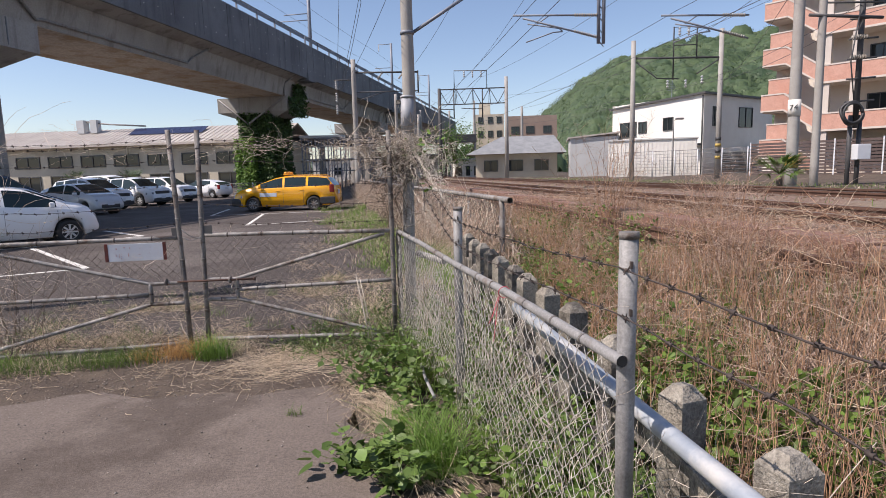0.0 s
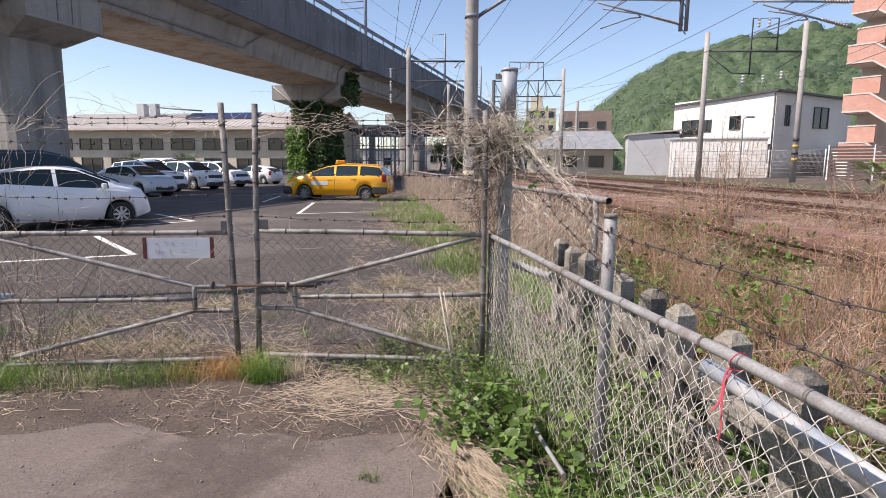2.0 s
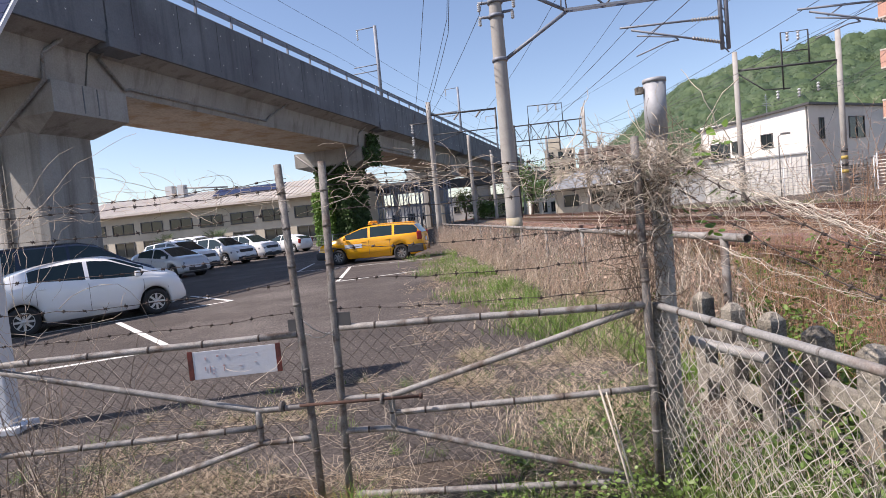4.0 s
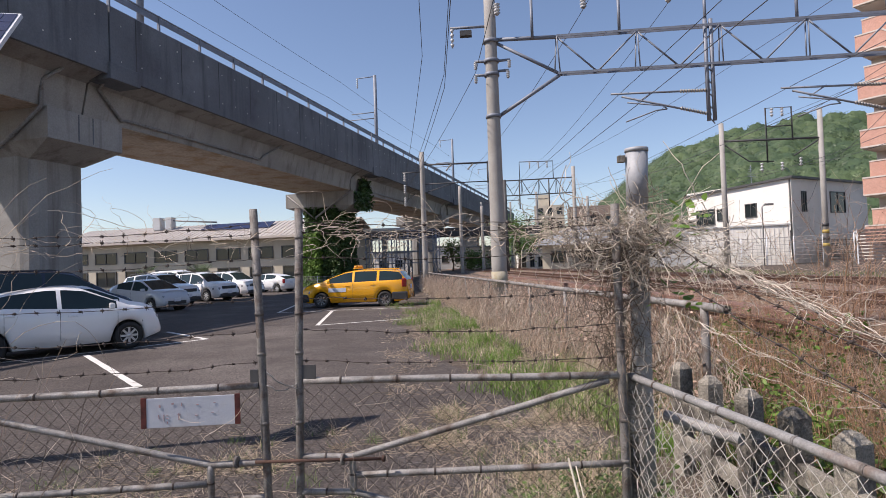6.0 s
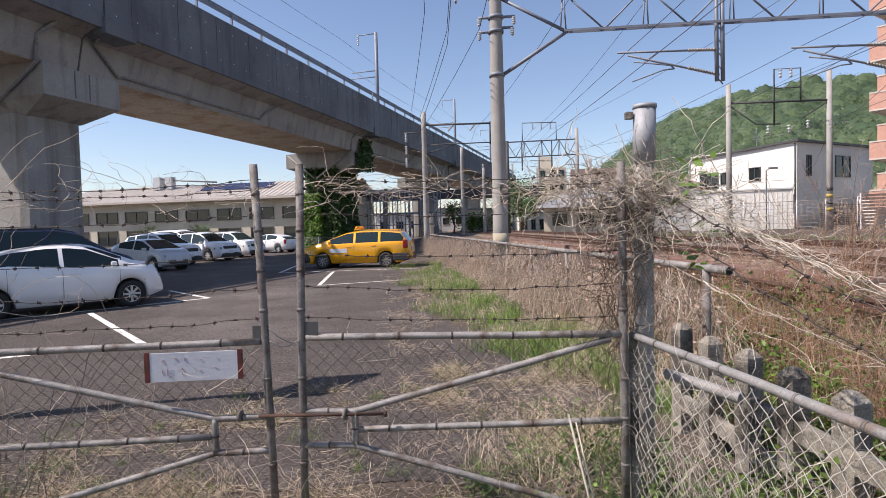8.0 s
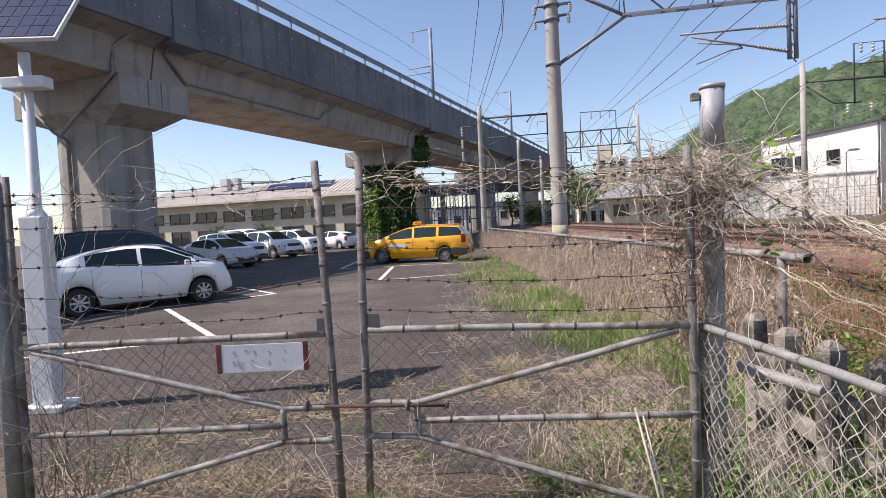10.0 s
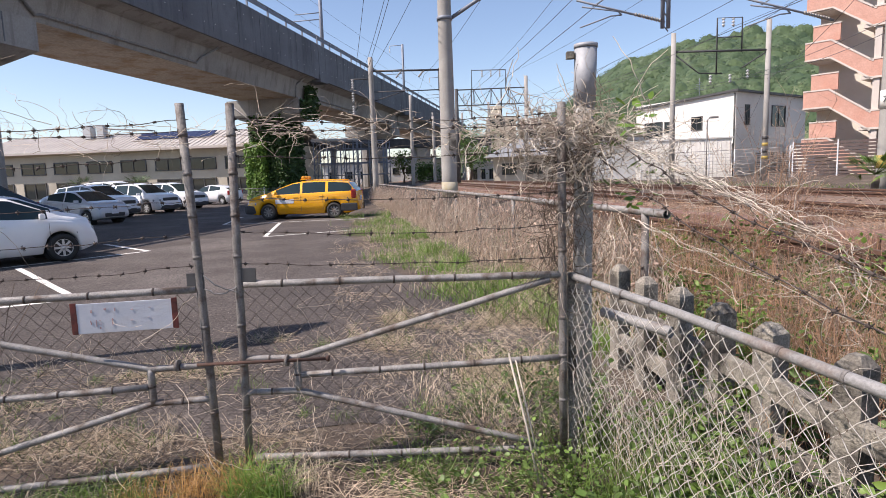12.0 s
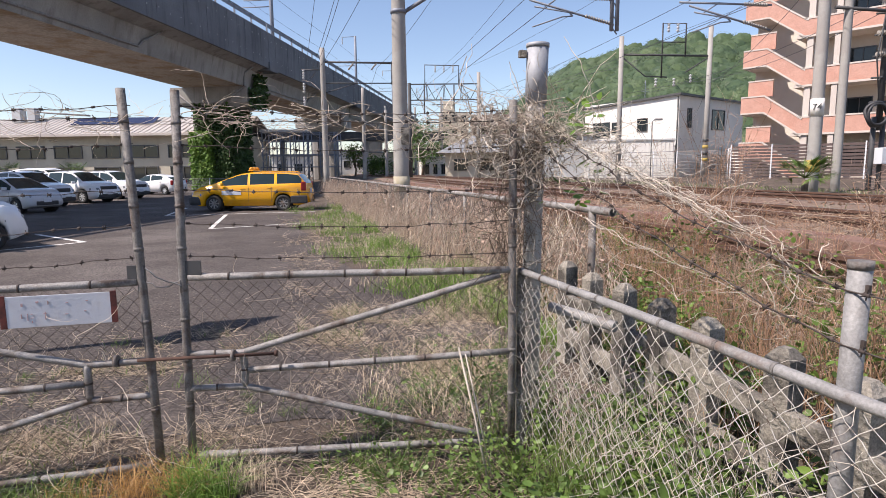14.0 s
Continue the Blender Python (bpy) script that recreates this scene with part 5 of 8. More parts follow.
# wires: sagging runs along the tracks
def run(name, pts, r, label, drop=0.25, m=None):
    bm = B()
    for p, q in zip(pts, pts[1:]):
        tube(bm, sag(p, q, drop, 14), r, 5, False)
    return solid(name, bm, m or M_wire, label, "wire", "overhead wires")


WL = "thin dark overhead wire along the tracks"
run("overhead_wire", [(6.0, -18, 5.7), (2.45, 18.9, 5.56), (-2.2, 56, 5.8), (-7, 95, 6)], 0.009, WL, 0.12)
run("overhead_wire", [(6.0, -18, 7.4), (2.75, 18.9, 6.5), (-1.9, 56, 7.4), (-7, 95, 7)], 0.009, WL, 0.5)
run("overhead_wire", [(10.6, -18, 5.6), (7.25, 18.9, 5.45), (2.4, 56, 5.7), (-2, 95, 6)], 0.009, WL, 0.12)
run("overhead_wire", [(10.6, -18, 7.2), (7.5, 18.9, 6.4), (2.6, 56, 7.3), (-2, 95, 7)], 0.009, WL, 0.5)
run("overhead_wire", [(12.5, -18, 9.3), (9.0, 19, 8.95), (3.8, 56, 10.3), (-1, 95, 10)], 0.009, WL, 0.5)
run("overhead_wire", [(8.5, -18, 9.3), (4.1, 19, 8.95), (2.2, 56, 10.3), (-3, 95, 10)], 0.009, WL, 0.5)
run("overhead_wire", [(5.0, -18, 9.4), (1.7, 19, 8.95), (-2.4, 39, 7.8), (-4.6, 60, 8.6)], 0.009, WL, 0.4)
for dx, z in ((-2.17, 7.95), (-1.5, 7.35), (-0.5, 7.35), (-1.5, 6.95)):
    run("overhead_wire", [(-1.02 + dx + 4.2, -18, z + 0.3), (-1.02 + dx * 0.95, 19.15, z), (-6.85, 39, z - 0.6), (-9.5, 62, z + 0.5), (-12, 95, z + 1)], 0.009, WL, 0.35)
run("overhead_wire", [(15.0, -18, 8.6), (13.7, 33, 8.65), (9.5, 70, 8.8)], 0.009, WL, 0.6)
run("overhead_wire", [(14.0, -10, 6.2), (13.0, 18.5, 6.0), (14.5, 33, 6.1), (9.5, 70, 7.0)], 0.009, WL, 0.4)
run("overhead_wire", [(13.0, 18.5, 6.35), (12.6, 33, 5.8), (4.4, 80, 8)], 0.009, WL, 0.4)
run("overhead_wire", [(11.15, 18.6, 7.6), (10.7, 33, 6.9), (6.15, 56, 8.6)], 0.009, WL, 0.3)
run("overhead_wire", [(11.15, 18.6, 7.2), (15.5, 33, 6.0), (24, 52, 5.2)], 0.009, WL, 0.4)
for u, z in ((3.0, 17.6), (3.0, 16.4), (8.0, 17.6), (8.0, 16.4), (1.9, 19.0)):
    run("overhead_wire", [vp(-40, u, z), vp(18, u, z), vp(49, u, z), vp(80, u, z), vp(140, u, z)], 0.014, "thin overhead wire above the viaduct", 0.2)

# ---- parked cars ----
def wheel_parts(host, x, y, r, side, w=0.2, rim=None):
    s = 1 if side > 0 else -1
    m = Matrix.LocRotScale((x, y, r), Euler((radians(-90 * s), 0, 0)), None)
    bm = B()
    lathe(bm, [(r * 0.62, -w / 2), (r * 0.93, -w / 2), (r, -w / 2 + 0.03), (r, w / 2 - 0.03), (r * 0.94, w / 2), (r * 0.64, w / 2), (r * 0.62, w / 2 - 0.03)], 28, m)
    wh = part("wheel", bm, M_black, host, "black rubber tyre", True)
    bm = B()
    lathe(bm, [(0.02, w / 2 - 0.045), (r * 0.63, w / 2 - 0.05), (r * 0.63, w / 2 - 0.12), (0.02, w / 2 - 0.12)], 24, m)
    part("rim_well", bm, M_plastic, wh, "", True)
    bm = B()
    lathe(bm, [(r * 0.56, w / 2 - 0.04), (r * 0.645, w / 2 - 0.012), (r * 0.66, w / 2 - 0.03), (r * 0.60, w / 2 - 0.06)], 28, m)
    lathe(bm, [(0.005, w / 2 - 0.012), (r * 0.15, w / 2 - 0.016), (r * 0.2, w / 2 - 0.04), (0.005, w / 2 - 0.05)], 14, m)
    for k in range(8):
        a = 2 * math.pi * k / 8
        c = Vector((math.cos(a) * r * 0.39, math.sin(a) * r * 0.39, w / 2 - 0.03))
        vs = box(bm, c, (r * 0.46, r * 0.15, 0.025), math.degrees(a))
        bmesh.ops.transform(bm, matrix=m, verts=vs)
    part("rim", bm, rim or M_alloy, wh, "grey steel rim" if rim else "silver wheel cover", True)


def car(name, m, label, L, W, H, wb, wr, top, belt, windows, shield, rear, colour, lamps=True, lower=None, front_shift=0.0):
    """A car by stations along its length: a shell with wheel arches cut by its lower edge, glass cut from the shell. Front is +x.
    top, belt: (x, z) outlines; windows: x ranges of side glass; shield, rear: x ranges of front and rear glass."""
    ob = thing(name, m, label, "car", "parked cars")
    hx = L / 2
    xf, xr = wb / 2 + front_shift, -wb / 2 + front_shift
    keep = [-hx, hx] + [v for w in windows for v in w] + list(shield) + list(rear)
    xs = np.unique(np.round(np.concatenate([np.linspace(-hx, hx, 76), keep]), 4))
    tx, tz = zip(*sorted(top))
    bx, bz = zip(*sorted(belt))
    R = wr * 1.16
    rings = []
    for x in xs:
        e = min(hx - x, x + hx)
        plan = 1 - 0.20 * max(0.0, 1 - e / (0.17 * L)) ** 2.2
        w = W / 2 * plan
        zt, zb_ = float(np.interp(x, tx, tz)), float(np.interp(x, bx, bz))
        zb_ = min(zb_, zt)
        lowz = 0.19 + 0.10 * max(0.0, 1 - e / 0.35)
        for xc in (xf, xr):
            dx = abs(x - xc)
            if dx < R:
                lowz = max(lowz, wr + math.sqrt(R * R - dx * dx))
        lowz = min(lowz, zb_ - 0.10)
        g = max(0.0, zt - zb_)
        k = min(1.0, g / 0.42)
        ys = w * (0.93 - 0.17 * k)
        half = [(0.0, lowz), (0.84 * w, lowz), (0.965 * w, lowz + 0.025), (w, lowz + 0.42 * (zb_ - lowz)), (0.995 * w, lowz + 0.76 * (zb_ - lowz)), (0.965 * w, zb_ - 0.035), (0.93 * w, zb_),
                (ys, zb_ + 0.86 * g), (ys - 0.07 * w - 0.05 * k * w, zb_ + 0.965 * g), (ys * 0.5, zb_ + 0.995 * g), (0.0, zt + 0.012)]
        rings.append(half)
    n = len(rings[0])
    bms = {}

    def face(key, pts):
        bm, cache = bms.setdefault(key, (B(), {}))
        vs = []
        for p in pts:
            q = tuple(round(c, 5) for c in p)
            if q not in cache:
                cache[q] = bm.verts.new(q)
            if cache[q] not in vs:
                vs.append(cache[q])
        if len(vs) > 2:
            try:
                bm.faces.new(vs).smooth = True
            except ValueError:
                pass

    for i in range(len(xs) - 1):
        xm = (xs[i] + xs[i + 1]) / 2
        for s in (-1, 1):
            for j in range(n - 1):
                key = "body"
                g = rings[i][7][1] - rings[i][6][1] + rings[i + 1][7][1] - rings[i + 1][6][1]
                if j == 6 and g > 0.3:
                    for wi, (a, b) in enumerate(windows):
                        if a < xm < b:
                            key = ("window", wi, s)
                if j >= 8:
                    if shield[0] < xm < shield[1]:
                        key = ("windscreen", 0, 0)
                    elif rear[0] < xm < rear[1]:
                        key = ("rear_window", 0, 0)
                if lower and j <= 2:
                    key = "lower"
                q = [(xs[i], s * rings[i][j][0], rings[i][j][1]), (xs[i + 1], s * rings[i + 1][j][0], rings[i + 1][j][1]), (xs[i + 1], s * rings[i + 1][j + 1][0], rings[i + 1][j + 1][1]), (xs[i], s * rings[i][j + 1][0], rings[i][j + 1][1])]
                face(key, q if s < 0 else q[::-1])
    for i in (0, len(xs) - 1):
        ring = [(xs[i], y, z) for y, z in rings[i]] + [(xs[i], -y, z) for y, z in rings[i][-2:0:-1]]
        face("body", ring if i else ring[::-1])
    for key, (bm, _) in bms.items():
        if key == "body":
            part("body", bm, colour, ob, "", True)
        elif key == "lower":
            part("lower_cladding", bm, M_plastic, ob, "black plastic lower cladding", True)
        else:
            part(key[0], bm, M_cglass, ob, "dark glass", True)
    for x in (xf, xr):
        for s in (-1, 1):
            wheel_parts(ob, x, s * (W / 2 - 0.115), wr, s, rim=M_galv if name == "station_wagon" else None)
            bm = B()
            lathe(bm, [(R * 0.2, -0.02), (R * 1.01, -0.02), (R * 1.01, 0.02), (R * 0.2, 0.02)], 24, Matrix.LocRotScale((x, s * (W / 2 - 0.26), wr), Euler((radians(90), 0, 0)), None))
            part("wheel_arch", bm, M_black, ob, "", True)
    hb = float(np.interp(hx - 0.15, bx, bz))
    rb = float(np.interp(-hx + 0.12, bx, bz))
    for s in (-1, 1):
        bm = B()
        bbox(bm, (hx - 0.30, s * (W / 2 - 0.24), hb - 0.10), (0.46, 0.30, 0.15), s * -24, 0.045)
        part("headlight", bm, M_lamp, ob, "clear headlight", True)
        bm = B()
        bbox(bm, (-hx + 0.14, s * (W / 2 - 0.17), rb - 0.12), (0.20, 0.20, 0.34), s * 18, 0.05)
        part("tail_light", bm, M_tail, ob, "red tail light", True)
        bm = B()
        ax = shield[0] + (shield[1] - shield[0]) * 0.62
        az = float(np.interp(ax, bx, bz)) + 0.06
        bbox(bm, (ax - 0.05, s * (W / 2 + 0.075), az), (0.11, 0.19, 0.13), s * 8, 0.035)
        part("door_mirror", bm, colour, ob, "", True)
        for a, b in windows[:2]:
            bm = B()
            bbox(bm, ((a + b) / 2 - 0.32 * (b - a), s * (W / 2 - 0.002), float(np.interp((a + b) / 2, bx, bz)) - 0.13), (0.19, 0.03, 0.03), 0, 0.01)
            part("door_handle", bm, colour, ob, "", True)
        for k, xx in enumerate((windows[0][1] - 0.02, windows[0][0] - 0.04, windows[1][0] + 0.1)):
            zz = float(np.interp(xx, bx, bz))
            bm = B()
            box(bm, (xx, s * (W / 2 - 0.0035), (0.30 + zz - 0.06) / 2), (0.007, 0.010, zz - 0.40))
            part("door_seam", bm, M_plastic, ob, "", True)
    bm = B()
    bbox(bm, (hx - 0.045, 0, 0.40), (0.12, W * 0.56, 0.17), 0, 0.03)
    part("grille", bm, M_plastic, ob, "dark lower grille", True)
    for x in (hx + 0.012, -hx - 0.012):
        bm = B()
        bbox(bm, (x, 0, 0.52 if x > 0 else 0.75), (0.02, 0.33, 0.165), 0, 0.004)
        part("number_plate", bm, M_post, ob, "", True)
    return ob


# hatchback outline, wagon outline, tall van outline, sport-utility outline
HATCH = dict(L=4.0, W=1.70, H=1.45, wb=2.55, wr=0.30, windows=[(-0.02, 1.06), (-1.12, -0.10)], shield=(0.42, 1.28), rear=(-1.93, -1.45),
             top=[(-2.0, 0.72), (-1.96, 1.0), (-1.8, 1.10), (-1.5, 1.23), (-0.9, 1.38), (-0.3, 1.455), (0.1, 1.455), (0.42, 1.41), (1.28, 1.0), (1.62, 0.93), (1.85, 0.82), (1.96, 0.68), (2.0, 0.52)],
             belt=[(-2.0, 0.72), (-1.9, 0.98), (-1.0, 1.07), (0.3, 0.97), (1.2, 0.93), (1.62, 0.86), (1.85, 0.75), (1.96, 0.62), (2.0, 0.49)])
WAGON = dict(L=4.4, W=1.70, H=1.5, wb=2.6, wr=0.30, windows=[(0.02, 0.98), (-0.98, -0.07), (-2.0, -1.08)], shield=(0.35, 1.38), rear=(-2.15, -1.88),
             top=[(-2.2, 0.75), (-2.17, 1.0), (-1.85, 1.40), (-1.4, 1.455), (-0.5, 1.48), (-0.1, 1.475), (0.35, 1.41), (1.38, 1.02), (1.8, 0.92), (2.08, 0.78), (2.17, 0.66), (2.2, 0.52)],
             belt=[(-2.2, 0.75), (-2.1, 1.04), (-1.0, 1.02), (0.3, 0.985), (1.3, 0.95), (1.8, 0.84), (2.08, 0.71), (2.17, 0.6), (2.2, 0.49)])
VAN = dict(L=4.9, W=1.85, H=1.9, wb=3.0, wr=0.34, windows=[(0.05, 1.25), (-1.15, -0.03), (-2.2, -1.25)], shield=(0.75, 1.7), rear=(-2.4, -2.2),
           top=[(-2.45, 0.9), (-2.4, 1.2), (-2.2, 1.82), (-1.0, 1.92), (0.3, 1.92), (0.75, 1.82), (1.7, 1.18), (2.15, 1.02), (2.38, 0.85), (2.45, 0.6)],
           belt=[(-2.45, 0.9), (-2.35, 1.18), (-1.0, 1.14), (0.5, 1.10), (1.6, 1.06), (2.15, 0.95), (2.38, 0.78), (2.45, 0.57)])
SUV = dict(L=4.65, W=1.82, H=1.72, wb=2.7, wr=0.35, windows=[(0.0, 1.0), (-1.0, -0.08), (-1.75, -1.1)], shield=(0.5, 1.3), rear=(-2.2, -1.85),
           top=[(-2.32, 0.9), (-2.25, 1.15), (-1.85, 1.60), (-0.9, 1.70), (0.0, 1.72), (0.5, 1.64), (1.3, 1.16), (1.95, 1.04), (2.2, 0.88), (2.32, 0.6)],
           belt=[(-2.32, 0.9), (-2.2, 1.12), (-1.0, 1.08), (0.3, 1.05), (1.25, 1.04), (1.95, 0.96), (2.2, 0.82), (2.32, 0.57)])

aqua = car("hatchback_car", pose(-10.9, 14.04, 0.006, 0, 0, 50.6), "white compact hatchback parked in a painted bay", colour=P_white, **HATCH)
car("hatchback_car", pose(-12.15, 15.95, 0.006, 0, 0, 50.6), "white hatchback parked beside a tall white van", colour=P_white, **HATCH)
car("van_car", pose(-14.45, 17.75, 0.006, 0, 0, 50.6), "dark navy tall van with tinted windows beside white hatchbacks", colour=P_navy, **VAN)
suv1 = car("suv_car", pose(-19.3, 31.8, 0.006, 0, 0, -22), "white sport utility car parked under the viaduct", colour=P_white, **SUV)
bm = B()
bbox(bm, (2.26, 0, 0.80), (0.10, 1.00, 0.17), 0, 0.03)
part("upper_grille", bm, M_plastic, suv1, "black upper grille", True)
bm = B()
bbox(bm, (2.24, 0, 0.36), (0.20, 1.45, 0.20), 0, 0.05)
part("bumper_lip", bm, M_plastic, suv1, "black lower bumper", True)
for y in (-0.62, 0.62):
    bm = B()
    tube(bm, [(-1.65, y, 1.62), (-1.5, y, 1.725), (0.0, y, 1.76), (0.25, y, 1.69)], 0.02, 6)
    part("roof_rail", bm, M_plastic, suv1, "black roof rail", True)
copy_thing(suv1, pose(-19.0, 35.7, 0.006, 0, 0, -21))
copy_thing(suv1, pose(-19.1, 39.8, 0.006, 0, 0, -22))
car("van_car", pose(-22.6, 39.2, 0.006, 0, 0, -22), "white tall van parked behind white cars", colour=P_white, **VAN)
car("hatchback_car", pose(-17.3, 27.6, 0.006, 0, 0, -22), "silver-white hatchback parked in viaduct shade", colour=P_silver, **HATCH)
car("hatchback_car", pose(-18.9, 46.3, 0.006, 0, 0, 160), "white hatchback parked at far end of yard", colour=P_white, **HATCH)
yc = car("station_wagon", pose(-7.15, 26.8, 0.006, 0, 0, 178) @ Matrix.Scale(1.06, 4), "yellow-orange works station wagon with roof beacon bar", colour=P_yellow, **WAGON)
bm = B()
bbox(bm, (-0.05, 0, 1.525), (0.2, 0.95, 0.04), 0, 0.012)
bar_ = part("beacon_bar", bm, P_yellow, yc, "", True)
for y in (-0.38, 0.0, 0.38):
    bm = B()
    lathe(bm, [(0.085, 1.54), (0.09, 1.60), (0.07, 1.645), (0.02, 1.655)], 14, Matrix.Translation((-0.05, y, 0)))
    part("beacon", bm, M_amber, bar_, "amber beacon", True)
for y in (-0.56, 0.56):
    bm = B()
    tube(bm, [(-1.7, y, 1.42), (-1.62, y, 1.475), (-0.5, y, 1.50), (-0.4, y, 1.46)], 0.016, 6)
    part("roof_rail", bm, P_yellow, yc, "", True)
for s in (-1, 1):
    bm = B()
    bbox(bm, (0.62, s * 0.852, 0.70), (0.72, 0.012, 0.16), 0, 0.003)
    part("door_panel_sign", bm, M_post, yc, "pale sign on the door", True)
    bm = B()
    bbox(bm, (-1.9, s * 0.79, 0.42), (0.62, 0.13, 0.30), s * 6, 0.04)
    part("bumper_corner", bm, M_plastic, yc, "black bumper", True)
bm = B()
bbox(bm, (2.00, 0, 0.40), (0.50, 1.64, 0.34), 0, 0.10)
part("front_bumper", bm, M_plastic, yc, "black bumper", True)

# ---- plants ----
G = np.random.default_rng(5)


def blades(name, P, h, w, lean, material, label, category, segs=3, kind="stuff", parent=None):
    """Tapering curved blades from the points P; h, w, lean: arrays or numbers."""
    n = len(P)
    h, w, lean = (np.broadcast_to(np.asarray(v, float), (n,)) for v in (h, w, lean))
    yaw = G.uniform(0, 2 * np.pi, n)
    ld = np.stack([np.cos(yaw), np.sin(yaw), np.zeros(n)], 1)
    f = yaw + np.pi / 2 + G.uniform(-0.6, 0.6, n)
    sd = np.stack([np.cos(f), np.sin(f), np.zeros(n)], 1)
    V, F = [], []
    for k in range(segs):
        t = k / segs
        c = P + ld * (lean * h * t ** 2)[:, None] + np.array([0, 0, 1.0]) * (h * t * (1 - 0.25 * lean * t))[:, None]
        ww = (w * (1 - 0.65 * t) / 2)[:, None]
        V += [c - sd * ww, c + sd * ww]
    tip = P + ld * (lean * h)[:, None] + np.array([0, 0, 1.0]) * (h * (1 - 0.25 * lean))[:, None]
    V.append(tip)
    m = 2 * segs + 1
    V = np.stack(V, 1).reshape(-1, 3)
    tri = []
    for k in range(segs - 1):
        a = 2 * k
        tri += [(a, a + 1, a + 3), (a, a + 3, a + 2)]
    tri.append((2 * segs - 2, 2 * segs - 1, 2 * segs))
    F = (np.arange(n)[:, None, None] * m + np.array(tri)[None]).reshape(-1, 3)
    ob = new(name, fast_mesh(name, V, F, material, True))
    if parent:
        ob.parent = parent
        return ob
    return tagged(ob, label, category, kind=kind)


def leaves(name, P, size, material, label, category, droop=0.3, kind="stuff", aspect=0.62, N=None):
    """Small folded leaves at the points P, turned at random (or about normals N)."""
    n = len(P)
    size = np.broadcast_to(np.asarray(size, float), (n,))[:, None]
    d = G.normal(size=(n, 3))
    if N is not None:
        d = d * 0.55 + N * 0.3
    d[:, 2] = d[:, 2] * 0.5 - droop
    d /= np.linalg.norm(d, axis=1)[:, None]
    up = np.array([0, 0, 1.0]) + G.normal(size=(n, 3)) * 0.45
    if N is not None:
        up = N + G.normal(size=(n, 3)) * 0.5
    s = np.cross(d, up)
    s /= np.linalg.norm(s, axis=1)[:, None] + 1e-9
    u = np.cross(s, d)
    a = aspect / 2
    rows = [P, P + d * size * 0.3 + s * size * a - u * size * 0.03, P + d * size * 0.38 + u * size * -0.08, P + d * size * 0.3 - s * size * a - u * size * 0.03,
            P + d * size * 0.68 + s * size * a * 0.75, P + d * size * 0.68 - s * size * a * 0.75, P + d * size]
    V = np.stack(rows, 1).reshape(-1, 3)
    tri = np.array([(0, 1, 2), (0, 2, 3), (1, 4, 2), (2, 5, 3), (2, 4, 6), (2, 6, 5)])
    F = (np.arange(n)[:, None, None] * 7 + tri[None]).reshape(-1, 3)
    return tagged(new(name, fast_mesh(name, V, F, material, True)), label, category, kind=kind)


def threads(name, lines, r, material, label, category, kind="stuff", taper=0.5):
    """Round-ish three-sided stems through polylines; lines (n, k, 3), r (n,)."""
    n, k, _ = lines.shape
    r = np.broadcast_to(np.asarray(r, float), (n,))
    d = np.gradient(lines, axis=1)
    d /= np.linalg.norm(d, axis=2)[..., None] + 1e-9
    ref = np.where(np.abs(d[..., 2:3]) > 0.9, np.array([1.0, 0, 0]), np.array([0, 0, 1.0]))
    s = np.cross(d, ref)
    s /= np.linalg.norm(s, axis=2)[..., None] + 1e-9
    u = np.cross(s, d)
    tp = 1 - (1 - taper) * np.linspace(0, 1, k)
    rr_ = (r[:, None] * tp[None])[..., None]
    V = np.stack([lines + (s * math.cos(a) + u * math.sin(a)) * rr_ for a in (0, 2.094, 4.189)], 2).reshape(-1, 3)
    q = []
    for i in range(k - 1):
        for j in range(3):
            q.append((i * 3 + j, i * 3 + (j + 1) % 3, (i + 1) * 3 + (j + 1) % 3, (i + 1) * 3 + j))
    F = (np.arange(n)[:, None, None] * (3 * k) + np.array(q)[None]).reshape(-1, 4)
    return tagged(new(name, fast_mesh(name, V, F, material, True)), label, category, kind=kind)


def wander(P, D, length, k=9, curl=0.35, pull=(0, 0, -0.06)):
    """Random-walk polylines from P in directions D."""
    n = len(P)
    D = D / (np.linalg.norm(D, axis=1)[:, None] + 1e-9)
    step = (np.broadcast_to(np.asarray(length, float), (n,)) / (k - 1))[:, None]
    out = [P]
    for _ in range(k - 1):
        D = D + G.normal(size=(n, 3)) * curl + np.array(pull)
        D /= np.linalg.norm(D, axis=1)[:, None]
        out.append(out[-1] + D * step)
    return np.stack(out, 1)


def on_bank(n, s0, s1, y0, y1, ypow=1.0):
    y = y0 + (y1 - y0) * G.uniform(0, 1, n) ** ypow
    x = L_of(y) + s0 + (s1 - s0) * G.uniform(0, 1, n)
    return np.stack([x, y, gz(x, y) - 0.01], 1)


def clumped(P, scale, keep, seed):
    """Thins the points to uneven clumps."""
    v = np.array([noise.noise(Vector((p[0] * scale, p[1] * scale, seed))) for p in P])
    return P[v > keep]


